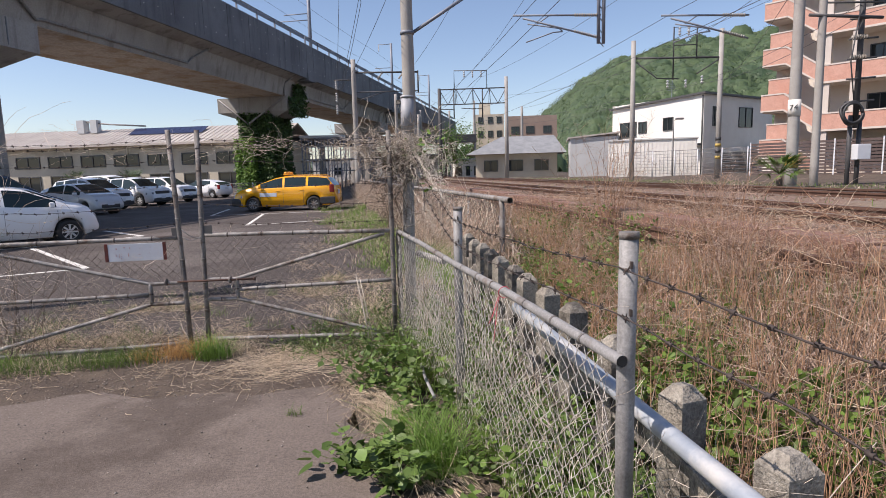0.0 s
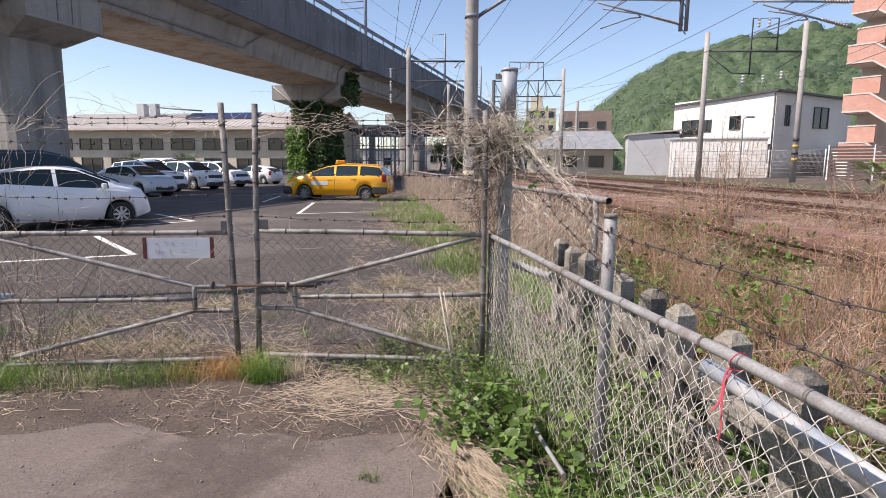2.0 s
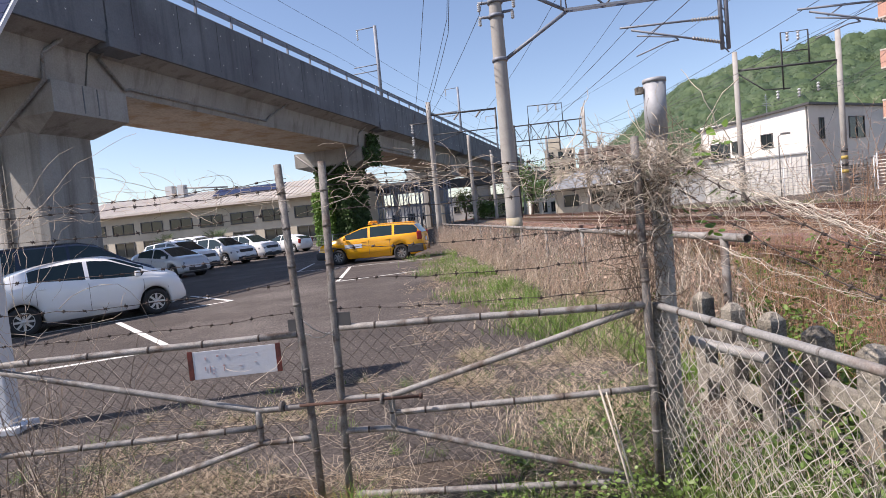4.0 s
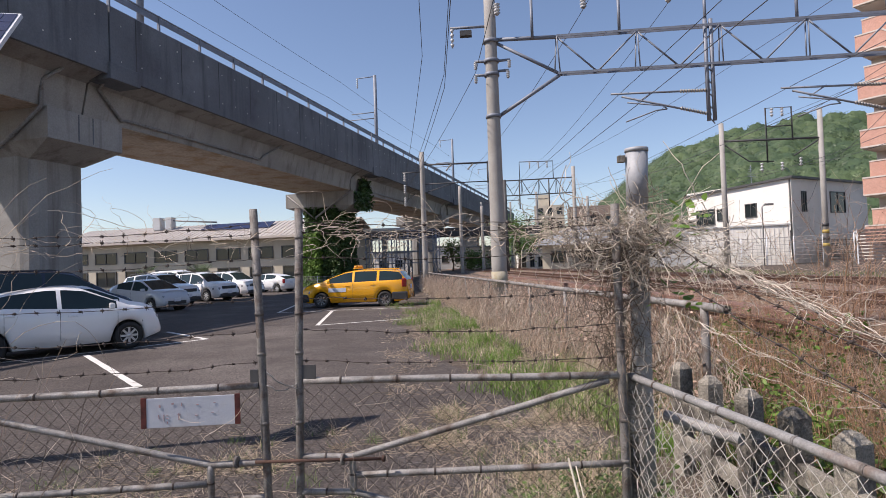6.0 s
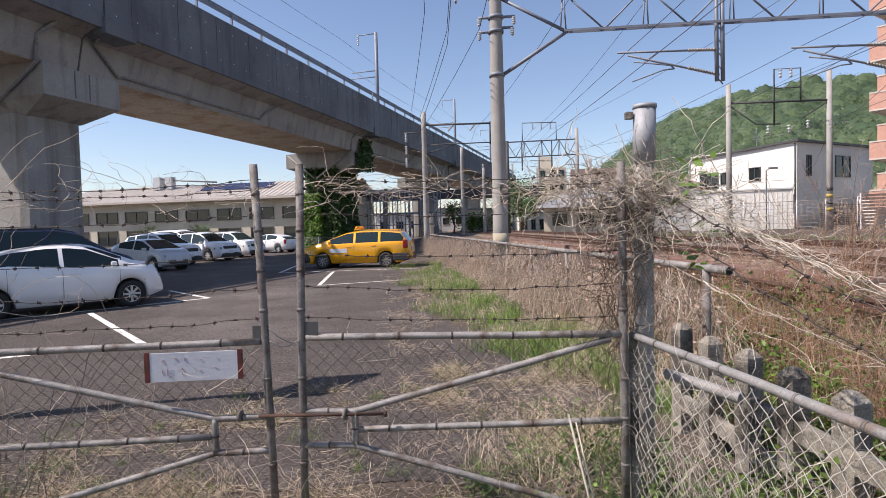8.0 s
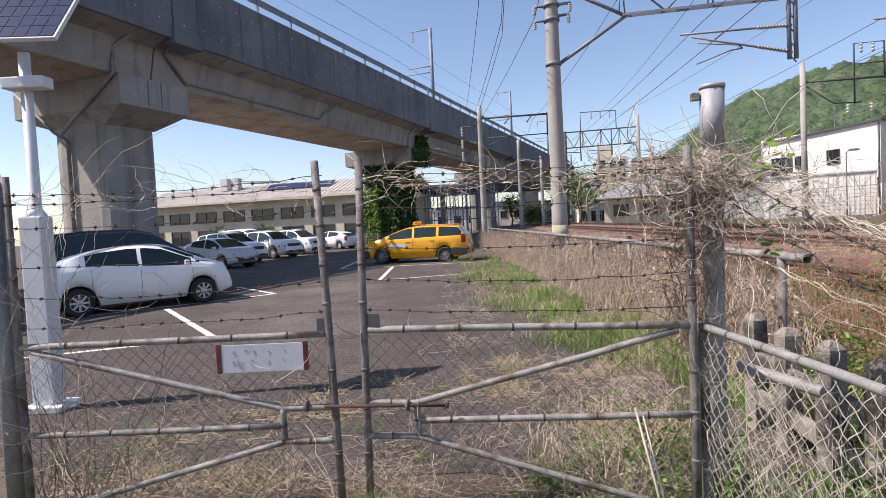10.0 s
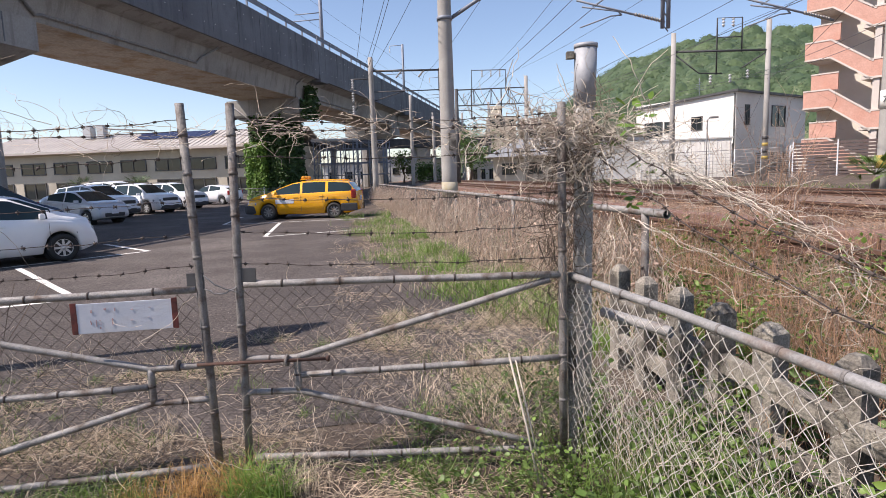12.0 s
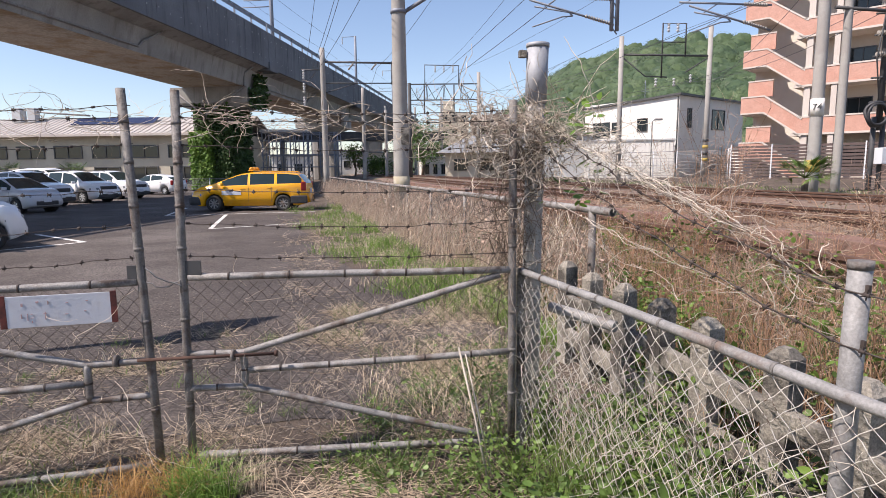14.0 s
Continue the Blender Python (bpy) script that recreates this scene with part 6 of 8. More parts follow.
# bank: pale brown seed-head grass, red-brown stalks, green undergrowth
P = clumped(on_bank(52000, 0.9, 3.4, 0.2, 14, 1.4), 1.1, -0.18, 2)
blades("dry_grass", P, G.uniform(0.06, 0.24, len(P)), G.uniform(0.003, 0.008, len(P)), G.uniform(0.5, 1.6, len(P)), M_deadpink, "pale brown dry grass covering the railway bank", "dry grass")
P = clumped(on_bank(14000, 1.2, 3.2, 6, 45, 1.3), 0.7, -0.2, 3)
blades("dry_grass", P, G.uniform(0.06, 0.22, len(P)), G.uniform(0.008, 0.016, len(P)), G.uniform(0.2, 1.0, len(P)), M_deadpink, "pale brown dry grass beside the tracks", "dry grass")
P = clumped(on_bank(6800, 0.3, 2.8, 1.2, 12, 1.2), 0.9, -0.12, 6)
H = G.uniform(0.18, 0.62, len(P)) * np.clip(1.35 - 0.33 * (P[:, 0] - L_of(P[:, 1])), 0.45, 1.2)
D = np.stack([G.normal(0, 0.16, len(P)), G.normal(0, 0.16, len(P)), np.ones(len(P))], 1)
stalk = wander(P, D, H, 6, 0.07, (0, 0, 0))
threads("dead_stalks", stalk, G.uniform(0.0018, 0.0042, len(P)), M_deadred, "red-brown dead weed stalks on the bank", "dead weeds")
pick = G.integers(0, len(stalk), 9000)
kk = G.integers(2, 6, 9000)
base = stalk[pick, kk]
D = np.stack([G.normal(0, 0.8, 9000), G.normal(0, 0.8, 9000), G.uniform(0.1, 0.9, 9000)], 1)
threads("dead_twigs", wander(base, D, G.uniform(0.04, 0.17, 9000), 4, 0.25, (0, 0, 0)), G.uniform(0.0009, 0.002, 9000), M_deadpink, "thin dry twigs on the dead weeds", "dead weeds")
P = clumped(on_bank(34000, 0.0, 1.9, 0.3, 9, 1.6), 1.4, -0.12, 9)
P = P[(P[:, 0] - L_of(P[:, 1])) < np.clip(2.1 - 0.24 * P[:, 1], 0.75, 1.9) * G.uniform(0.55, 1.05, len(P))]
P[:, 2] += G.uniform(0.0, 0.42, len(P)) * np.clip(1.6 - (P[:, 0] - L_of(P[:, 1])), 0.3, 1)
leaves("bank_weeds", P, G.uniform(0.025, 0.075, len(P)), M_weed, "green leafy weeds behind the concrete fence", "weeds")
P = clumped(on_bank(5500, 0.2, 2.0, 0.4, 12, 1.2), 1.3, -0.1, 12)
blades("bank_grass", P, G.uniform(0.12, 0.4, len(P)), G.uniform(0.004, 0.009, len(P)), G.uniform(0.2, 0.9, len(P)), M_weed, "green grass among the dry stalks", "grass")
P = on_bank(2600, 5.0, 12.0, 8, 60, 1.0)
P = P[np.abs((P[:, 0] - 8.4) + (P[:, 1] - 7) * 0.131) > 1.2]
blades("verge_grass", P, G.uniform(0.06, 0.24, len(P)), 0.016, 0.6, M_weed, "low green grass between the tracks", "grass")
y = G.uniform(10, 48, 7000)
x = 8.4 - 0.131 * (y - 7) + G.uniform(2.2, 6.5, 7000)
P = np.stack([x, y, gz(x, y)], 1)
blades("verge_grass", P[:4200], G.uniform(0.04, 0.16, 4200), 0.016, 0.8, M_weed, "low dull green grass beyond the far track", "grass")
blades("dry_grass", P[4200:], G.uniform(0.04, 0.15, 2800), 0.009, 0.9, M_straw, "dry grass mixed into the verge beyond the far track", "dry grass")
# tall dead shrub on the bank
for sx, sy, hh, nn in ((2.35, 8.2, 1.7, 46), (1.5, 5.9, 1.0, 30), (2.2, 4.2, 0.9, 26), (1.25, 3.6, 0.8, 18), (3.2, 6.6, 0.8, 22)):
    z0 = float(gz(sx, sy))
    P = np.tile([[sx, sy, z0]], (nn, 1)) + G.normal(0, 0.12, (nn, 3)) * [1, 1, 0]
    D = np.stack([G.normal(0, 0.28, nn), G.normal(0, 0.28, nn), np.ones(nn)], 1)
    tr = wander(P, D, G.uniform(0.5, 1.0, nn) * hh, 7, 0.10, (0, 0, 0))
    sh_ = threads("dead_shrub", tr, 0.004, M_deadred, "tall red-brown dead shrub on the bank", "shrub", kind="")
    i, k = G.integers(0, nn, nn * 14), G.integers(2, 7, nn * 14)
    D = np.stack([G.normal(0, 0.7, len(i)), G.normal(0, 0.7, len(i)), G.uniform(0.2, 1, len(i))], 1)
    tw = threads("twig_mass", wander(tr[i, k], D, G.uniform(0.08, 0.3, len(i)), 5, 0.2, (0, 0, 0)), 0.0016, M_deadpink, "", "", kind="stuff")
    tw.parent = sh_

# ballast stones
n = 9000
u = G.uniform(-2.2, 2.2, n)
a = -6 + 44 * G.uniform(0, 1, n) ** 1.5
P = np.array([T0 + TD * float(q) for q in a]) + np.array(TN)[None] * (u + np.where(G.uniform(0, 1, n) < 0.4, 3.9, 0.0))[:, None]
P[:, 2] = np.where(np.abs(u) < 1.4, 0.895, 0.80) + G.uniform(-0.01, 0.012, n)
sz = G.uniform(0.018, 0.04, n)[:, None]
oc = np.array([(1, 0, 0), (-1, 0, 0), (0, 1, 0), (0, -1, 0), (0, 0, 1), (0, 0, -1)], float)
V = (P[:, None, :] + oc[None] * sz[:, None] * G.uniform(0.5, 1.3, (n, 6, 1))).reshape(-1, 3)
tri = np.array([(0, 2, 4), (2, 1, 4), (1, 3, 4), (3, 0, 4), (2, 0, 5), (1, 2, 5), (3, 1, 5), (0, 3, 5)])
tagged(new("ballast_stones", fast_mesh("ballast_stones", V, (np.arange(n)[:, None, None] * 6 + tri[None]).reshape(-1, 3), M_stone)), "rust-brown ballast stones on the track bed", "ballast", kind="stuff")

# green strip and straw along the yard's edge
y = 7.0 + 20 * G.uniform(0, 1, 15000) ** 1.15
x = L_of(y) - 0.45 - G.uniform(0, 1, 15000) ** 1.3 * np.clip(0.9 + (y - 7) * 0.10, 0.9, 1.7) * (1 + 0.3 * np.sin(y * 2.1) + 0.2 * np.sin(y * 5.3))
P = clumped(np.stack([x, y, np.zeros(len(x))], 1), 0.8, -0.02, 20)
blades("grass_strip", P, G.uniform(0.08, 0.34, len(P)), G.uniform(0.005, 0.010, len(P)), G.uniform(0.3, 1.0, len(P)), M_grass, "green grass strip along the yard fence", "grass")
P2 = P[G.uniform(size=len(P)) < 0.5] + G.normal(0, 0.25, (1, 3)) * [1, 1, 0]
blades("dry_grass", P2, G.uniform(0.06, 0.3, len(P2)), 0.006, G.uniform(0.4, 1.3, len(P2)), M_straw, "dry straw grass mixed into the green strip", "dry grass")
y = 5.4 + 16 * G.uniform(0, 1, 7000) ** 1.6
x = L_of(y) - 0.3 - G.uniform(0, 2.6, 7000)
P = clumped(np.stack([x, y, np.full(len(x), 0.012)], 1), 0.9, 0.05, 24)
D = np.stack([G.normal(size=len(P)), G.normal(size=len(P)), G.uniform(0, 0.5, len(P))], 1)
threads("straw", wander(P, D, G.uniform(0.08, 0.35, len(P)), 5, 0.25, (0, 0, -0.1)), 0.0022, M_straw, "scattered dry straw on the yard edge", "straw")
# straw and dead grass at the gate's foot
n = 3600
P = np.stack([G.uniform(-4.6, -0.1, n), G.normal(4.78, 0.38, n), np.full(n, 0.012)], 1)
P = clumped(P, 1.6, -0.12, 30)
D = np.stack([G.normal(size=len(P)), G.normal(size=len(P)) * 0.6, G.uniform(0.0, 0.45, len(P))], 1)
L_ = wander(P, D, G.uniform(0.04, 0.20, len(P)), 5, 0.25, (0, 0, -0.08))
L_[..., 2] = np.maximum(L_[..., 2], 0.008)
threads("straw", L_, G.uniform(0.001, 0.0024, len(P)), M_straw, "dry straw litter at the foot of the gate", "straw")
n = 2200
P = np.stack([G.uniform(-5.0, -0.2, n), 5.2 + 2.6 * G.uniform(0, 1, n) ** 1.3, np.full(n, 0.012)], 1)
P = clumped(P, 1.6, 0.14, 33)
D = np.stack([G.normal(size=len(P)), G.normal(size=len(P)) * 0.6, G.uniform(0.0, 0.6, len(P))], 1)
L_ = wander(P, D, G.uniform(0.08, 0.34, len(P)), 5, 0.25, (0, 0, -0.08))
L_[..., 2] = np.maximum(L_[..., 2], 0.010)
threads("straw", L_, G.uniform(0.001, 0.0022, len(P)), M_straw, "dry straw litter inside the gate", "straw")
# pale flattened straw beside the grass tuft, then grit and small stones on the approach
n = 650
P = np.stack([G.normal(-1.35, 0.26, n), G.normal(4.55, 0.17, n), np.full(n, 0.012)], 1)
D = np.stack([1 + G.normal(0, 0.5, n), G.normal(0, 0.5, n), G.uniform(0, 0.3, n)], 1)
L_ = wander(P, D, G.uniform(0.08, 0.28, n), 5, 0.18, (0, 0, -0.08))
L_[..., 2] = np.maximum(L_[..., 2], 0.008)
threads("straw", L_, G.uniform(0.001, 0.002, n), M_straw, "pale flattened straw beside the gate tuft", "straw")
n = 800
P = np.stack([G.uniform(-4.4, 0.0, n), 4.9 - 2.9 * G.uniform(0, 1, n) ** 1.3, np.full(n, 0.008)], 1)
sz = 0.0025 + 0.007 * G.uniform(0, 1, n)[:, None] ** 2.5
oc = np.array([(1, 0, 0), (-1, 0, 0), (0, 1, 0), (0, -1, 0), (0, 0, 0.7), (0, 0, -0.7)], float)
V = (P[:, None, :] + oc[None] * sz[:, None] * G.uniform(0.5, 1.3, (n, 6, 1))).reshape(-1, 3)
tri = np.array([(0, 2, 4), (2, 1, 4), (1, 3, 4), (3, 0, 4), (2, 0, 5), (1, 2, 5), (3, 1, 5), (0, 3, 5)])
tagged(new("grit", fast_mesh("grit", V, (np.arange(n)[:, None, None] * 6 + tri[None]).reshape(-1, 3), M_grit)), "loose grit and small stones before the gate", "grit", kind="stuff")
# a swath of flattened straw along the fence foot
n = 1700
t = G.uniform(0, 1, n)
P = np.stack([-0.75 + 0.75 * t + G.normal(0, 0.09, n), 4.3 - 1.6 * t + G.normal(0, 0.1, n), np.full(n, 0.012)], 1)
D = np.stack([0.45 + G.normal(0, 0.4, n), -1 + G.normal(0, 0.4, n), G.uniform(0, 0.25, n)], 1)
L_ = wander(P, D, G.uniform(0.1, 0.36, n), 5, 0.12, (0, 0, -0.06))
L_[..., 2] = np.maximum(L_[..., 2], 0.008)
threads("straw", L_, G.uniform(0.001, 0.002, n), M_straw, "flattened pale straw beside the fence foot", "straw")

# weeds at the gate and fence foot
def tuft(x, y, r, n, h, w, m, label, category, name="grass_tuft"):
    rr_ = r * np.sqrt(G.uniform(0, 1, n))
    an = G.uniform(0, 6.28, n)
    P = np.stack([x + rr_ * np.cos(an), y + rr_ * np.sin(an) * 0.7, np.full(n, 0.0)], 1)
    return blades(name, P, G.uniform(0.3, 1.0, n) ** 1.2 * h, w * G.uniform(0.5, 1.1, n), G.uniform(0.2, 1.5, n), m, label, category, 4, kind="")


tuft(-2.02, 4.78, 0.16, 360, 0.24, 0.007, M_grass, "bright green grass tuft at the gate foot", "grass tuft")
tuft(-2.25, 4.86, 0.22, 420, 0.26, 0.004, M_orange, "orange-brown dry grass tuft at the gate foot", "grass tuft")
tuft(-1.85, 4.9, 0.2, 220, 0.24, 0.004, M_straw, "pale dry grass tuft at the gate foot", "grass tuft")
tuft(-0.02, 2.74, 0.15, 420, 0.42, 0.0065, M_grass, "tall bright green grass tuft by the fence", "grass tuft")
tuft(-0.98, 3.5, 0.05, 40, 0.10, 0.004, M_weed, "small green sprout in the asphalt", "grass tuft")
for x, y, n, h in ((-3.3, 4.6, 320, 0.2), (-3.75, 4.45, 320, 0.22), (-2.75, 4.75, 260, 0.2), (-4.2, 4.4, 300, 0.25), (-1.3, 5.0, 160, 0.2)):
    tuft(x, y, 0.3, n, h, 0.006, M_weed, "green weeds along the gate foot", "weeds", "weed_tuft")


def leafy(x, y, r, n, h, size, label, m=None, z=0.0):
    """A broad-leaved weed: stems from one root, leaves along them."""
    stems = 14
    P = np.tile([[x, y, z]], (stems, 1)) + G.normal(0, r * 0.18, (stems, 3)) * [1, 1, 0]
    an = G.uniform(0, 6.28, stems)
    D = np.stack([np.cos(an) * r, np.sin(an) * r, np.full(stems, h * 0.9)], 1)
    L_ = wander(P, D, np.hypot(r, h) * G.uniform(0.6, 1.1, stems), 6, 0.12, (0, 0, -0.02))
    ob = threads("leafy_weed", L_, 0.0026, M_weed, label, "weed plant", kind="stuff")
    n = int(n * 2.6)
    i, k = G.integers(0, stems, n), G.integers(0, 6, n)
    lv = leaves("leaves", L_[i, k] + G.normal(0, 0.3 * r, (n, 3)) * [0.6, 0.6, 0.45], G.uniform(0.35, 1.0, n) ** 1.3 * size, m or M_leafdark, "", "", 0.22, kind="", aspect=0.72)
    lv.parent = ob
    return ob


for x, y, r, n, h, s in ((-0.42, 2.80, 0.17, 80, 0.20, 0.105), (-0.27, 2.62, 0.16, 50, 0.2, 0.10), (-0.52, 4.02, 0.24, 110, 0.26, 0.08), (-0.30, 3.86, 0.22, 90, 0.30, 0.08), (-0.12, 3.35, 0.2, 80, 0.28, 0.075),
                        (-0.60, 4.55, 0.28, 130, 0.30, 0.038), (-0.85, 4.65, 0.24, 90, 0.24, 0.034), (-0.38, 4.5, 0.22, 110, 0.30, 0.046), (0.22, 2.2, 0.22, 60, 0.25, 0.085), (-0.12, 4.3, 0.2, 90, 0.35, 0.055), (0.18, 2.75, 0.15, 60, 0.22, 0.06),
                        (-1.15, 4.85, 0.25, 80, 0.22, 0.04), (0.36, 1.75, 0.2, 50, 0.2, 0.09), (0.0, 4.0, 0.16, 60, 0.5, 0.06)):
    leafy(x, y, r, n, h, s, "green broad-leaved weed by the fence foot")
for x, y, r, n, h, s in ((-0.72, 4.84, 0.22, 130, 0.26, 0.028), (-0.46, 4.80, 0.22, 140, 0.32, 0.032), (-0.95, 4.9, 0.22, 90, 0.2, 0.026), (-0.25, 4.2, 0.2, 110, 0.3, 0.075), (-0.55, 5.45, 0.26, 110, 0.3, 0.05), (-0.85, 5.75, 0.28, 100, 0.26, 0.045),
                        (-0.45, 6.1, 0.28, 110, 0.32, 0.05), (-0.2, 5.6, 0.22, 100, 0.42, 0.055), (-1.15, 5.5, 0.22, 60, 0.18, 0.04), (0.02, 4.55, 0.18, 90, 0.4, 0.06), (0.2, 3.6, 0.18, 80, 0.34, 0.07), (0.33, 3.0, 0.16, 80, 0.34, 0.07), (0.1, 4.15, 0.16, 80, 0.3, 0.08)):
    leafy(x, y, r, n, h, s, "green leafy weed round the gate corner")
for x, y, r, n, h, s in ((1.25, 4.3, 0.3, 130, 0.42, 0.06), (1.0, 5.2, 0.28, 120, 0.45, 0.055), (1.7, 5.1, 0.3, 120, 0.38, 0.06), (1.35, 6.3, 0.35, 130, 0.42, 0.06), (0.95, 3.5, 0.25, 110, 0.4, 0.06), (1.6, 3.6, 0.3, 120, 0.36, 0.065), (2.1, 6.6, 0.35, 110, 0.35, 0.06), (0.75, 6.1, 0.3, 120, 0.5, 0.055), (1.2, 2.6, 0.28, 110, 0.36, 0.06)):
    leafy(x, y, r, n, h, s, "green leafy weed among the dry stalks", M_weed, float(gz(x, y)))
n = 1300
P = np.stack([-0.1 - 1.2 * G.uniform(0, 1, n) ** 1.6, 4.7 + 2.3 * G.uniform(0, 1, n), np.zeros(n)], 1)
P = clumped(P, 2.0, -0.1, 61)
blades("weeds", P, G.uniform(0.06, 0.26, len(P)), 0.006, G.uniform(0.3, 1.2, len(P)), M_weed, "green grass growing through the gate end", "weeds")
# climbing leaves at the corner post
n = 45
P = np.stack([G.normal(-0.10, 0.10, n), G.normal(5.02, 0.09, n), G.uniform(1.35, 1.95, n)], 1)
leaves("vine_leaves", P, G.uniform(0.025, 0.08, n), M_ivyl, "young green vine leaves on the corner post", "vine leaves")

# dead vines: tangle at the corner, along the top of the gate, cascade down the wires
def tangle(name, A, Bp, n, spread_, length, r, label, m, k=10, curl=0.4, pull=(0, 0, -0.03), tpow=1.0, dirs=None, aim=0.55, flat=1.0):
    A, Bp = np.array(A), np.array(Bp)
    t = G.uniform(0, 1, n) ** tpow
    P = A + (Bp - A) * t[:, None] + G.normal(size=(n, 3)) * np.array(spread_)
    D = G.normal(size=(n, 3)) if dirs is None else np.array(dirs) * np.where(G.uniform(size=n) < 0.5, 1, -1)[:, None] + G.normal(size=(n, 3)) * aim
    W_ = wander(P, D, G.uniform(0.4, 1.0, n) * length, k, curl, pull)
    W_[..., 2] = W_[:, :1, 2] + (W_[..., 2] - W_[:, :1, 2]) * flat
    return threads(name, W_, G.uniform(0.5, 1.2, n) * r, m, label, "dead vine", kind="stuff")


tangle("dead_vine", (-0.34, 5.14, 1.42), (-0.30, 5.14, 1.9), 70, (0.05, 0.06, 0.05), 0.36, 0.0027, "dense tangle of dead vine round the corner post", M_vine)
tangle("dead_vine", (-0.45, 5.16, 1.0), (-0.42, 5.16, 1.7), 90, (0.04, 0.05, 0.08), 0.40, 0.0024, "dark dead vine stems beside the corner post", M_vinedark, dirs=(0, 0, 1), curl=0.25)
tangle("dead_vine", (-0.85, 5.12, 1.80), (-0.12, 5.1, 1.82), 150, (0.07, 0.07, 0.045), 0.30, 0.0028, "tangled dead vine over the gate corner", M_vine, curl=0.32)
# darker stem colour paints the shade beneath the tangle
tangle("dead_vine", (-0.60, 5.14, 1.70), (-0.15, 5.1, 1.70), 45, (0.07, 0.07, 0.06), 0.30, 0.0024, "dead vine under the gate corner tangle, shade in its colour", M_vinedark, curl=0.32)
tangle("dead_vine", (-0.33, 5.12, 0.2), (-0.30, 5.12, 1.2), 36, (0.04, 0.04, 0.1), 0.4, 0.0022, "dead vine stems climbing the corner post", M_vinegrey, dirs=(0, 0, 1))
tangle("dead_vine", (-2.1, 5.05, 1.85), (-0.6, 5.12, 1.80), 115, (0.06, 0.04, 0.034), 0.46, 0.0020, "dead vine trailing along the gate's top wire", M_vine, dirs=(1, 0, 0), curl=0.34, aim=0.5, flat=0.62)
tangle("dead_vine", (-4.1, 4.7, 1.83), (-2.2, 4.98, 1.83), 80, (0.08, 0.04, 0.034), 0.46, 0.0018, "dead vine trailing along the gate's top wire", M_vine, dirs=(1, 0.1, 0), curl=0.34, aim=0.5, flat=0.6)
tangle("dead_vine", (-0.2, 5.05, 1.80), (0.13, 3.45, 1.22), 90, (0.028, 0.07, 0.034), 0.19, 0.0018, "bleached dead vine hanging along the barbed wire", M_vinegrey, dirs=(0.2, -1, -0.33), k=7, curl=0.24, aim=0.30, tpow=1.5)
tangle("dead_vine", (-0.2, 5.0, 1.35), (0.1, 3.5, 1.1), 40, (0.06, 0.1, 0.12), 0.4, 0.0013, "bleached dead vine hanging behind the fence", M_vinegrey, dirs=(0.2, -1, -0.3), curl=0.25)
tangle("dead_vine", (-0.30, 5.0, 0.5), (0.05, 3.5, 0.5), 110, (0.02, 0.1, 0.22), 0.4, 0.0012, "dead stems woven through the chain-link", M_vinegrey, dirs=(0.1, -0.3, 1), curl=0.2)
tangle("dead_vine", (0.1, 3.4, 0.5), (0.45, 1.6, 0.5), 90, (0.02, 0.1, 0.22), 0.4, 0.0012, "dead stems woven through the chain-link", M_vinegrey, dirs=(0.1, -0.5, 1), curl=0.2)
tangle("dead_vine", (-2.0, 5.1, 0.4), (-0.5, 5.15, 0.5), 170, (0.1, 0.04, 0.25), 0.5, 0.0015, "thin dead stems woven in the gate mesh", M_vine, curl=0.3)
tangle("dead_vine", (-4.0, 4.75, 0.35), (-2.4, 5.0, 0.4), 150, (0.1, 0.05, 0.25), 0.7, 0.0016, "thin dead stems woven in the gate mesh", M_vine, curl=0.3)
tangle("dead_vine", (-3.9, 4.7, 0.2), (-3.75, 4.75, 1.6), 60, (0.1, 0.05, 0.2), 0.9, 0.002, "dark dead stems climbing the gate", M_vine, dirs=(0, 0, 1), curl=0.25)
# brushy dome of dead twigs over the corner, hanging thinner to the gate side
for n, r0, r1, m_ in ((140, 0.0018, 0.0034, M_vine), (120, 0.0018, 0.0032, M_vinegrey), (40, 0.0014, 0.0026, M_vinedark)):
    P = np.array([-0.36, 5.12, 1.72]) + G.normal(size=(n, 3)) * np.array([0.15, 0.07, 0.085])
    P[:, 2] = np.minimum(P[:, 2], 1.88 - 0.3 * np.abs(P[:, 0] + 0.25))
    threads("dead_vine", wander(P, G.normal(size=(n, 3)), G.uniform(0.12, 0.32, n), 9, 0.36, (0, 0, -0.03)), G.uniform(r0, r1, n), m_, "brushy dome of dead twigs over the corner", "dead vine")
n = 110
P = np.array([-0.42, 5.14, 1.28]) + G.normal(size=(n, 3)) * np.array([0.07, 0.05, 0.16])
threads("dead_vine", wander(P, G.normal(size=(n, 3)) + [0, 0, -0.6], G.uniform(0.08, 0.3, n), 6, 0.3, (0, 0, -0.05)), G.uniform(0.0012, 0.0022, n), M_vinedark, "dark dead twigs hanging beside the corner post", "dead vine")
n = 130
P = np.array([-0.04, 4.95, 1.64]) + G.normal(size=(n, 3)) * np.array([0.12, 0.12, 0.11])
threads("dead_vine", wander(P, G.normal(size=(n, 3)) + [0.3, -0.6, -0.3], G.uniform(0.08, 0.28, n), 7, 0.3, (0, 0, -0.04)), G.uniform(0.0014, 0.0026, n), M_vinegrey, "bleached dead twigs beside the corner post", "dead vine")
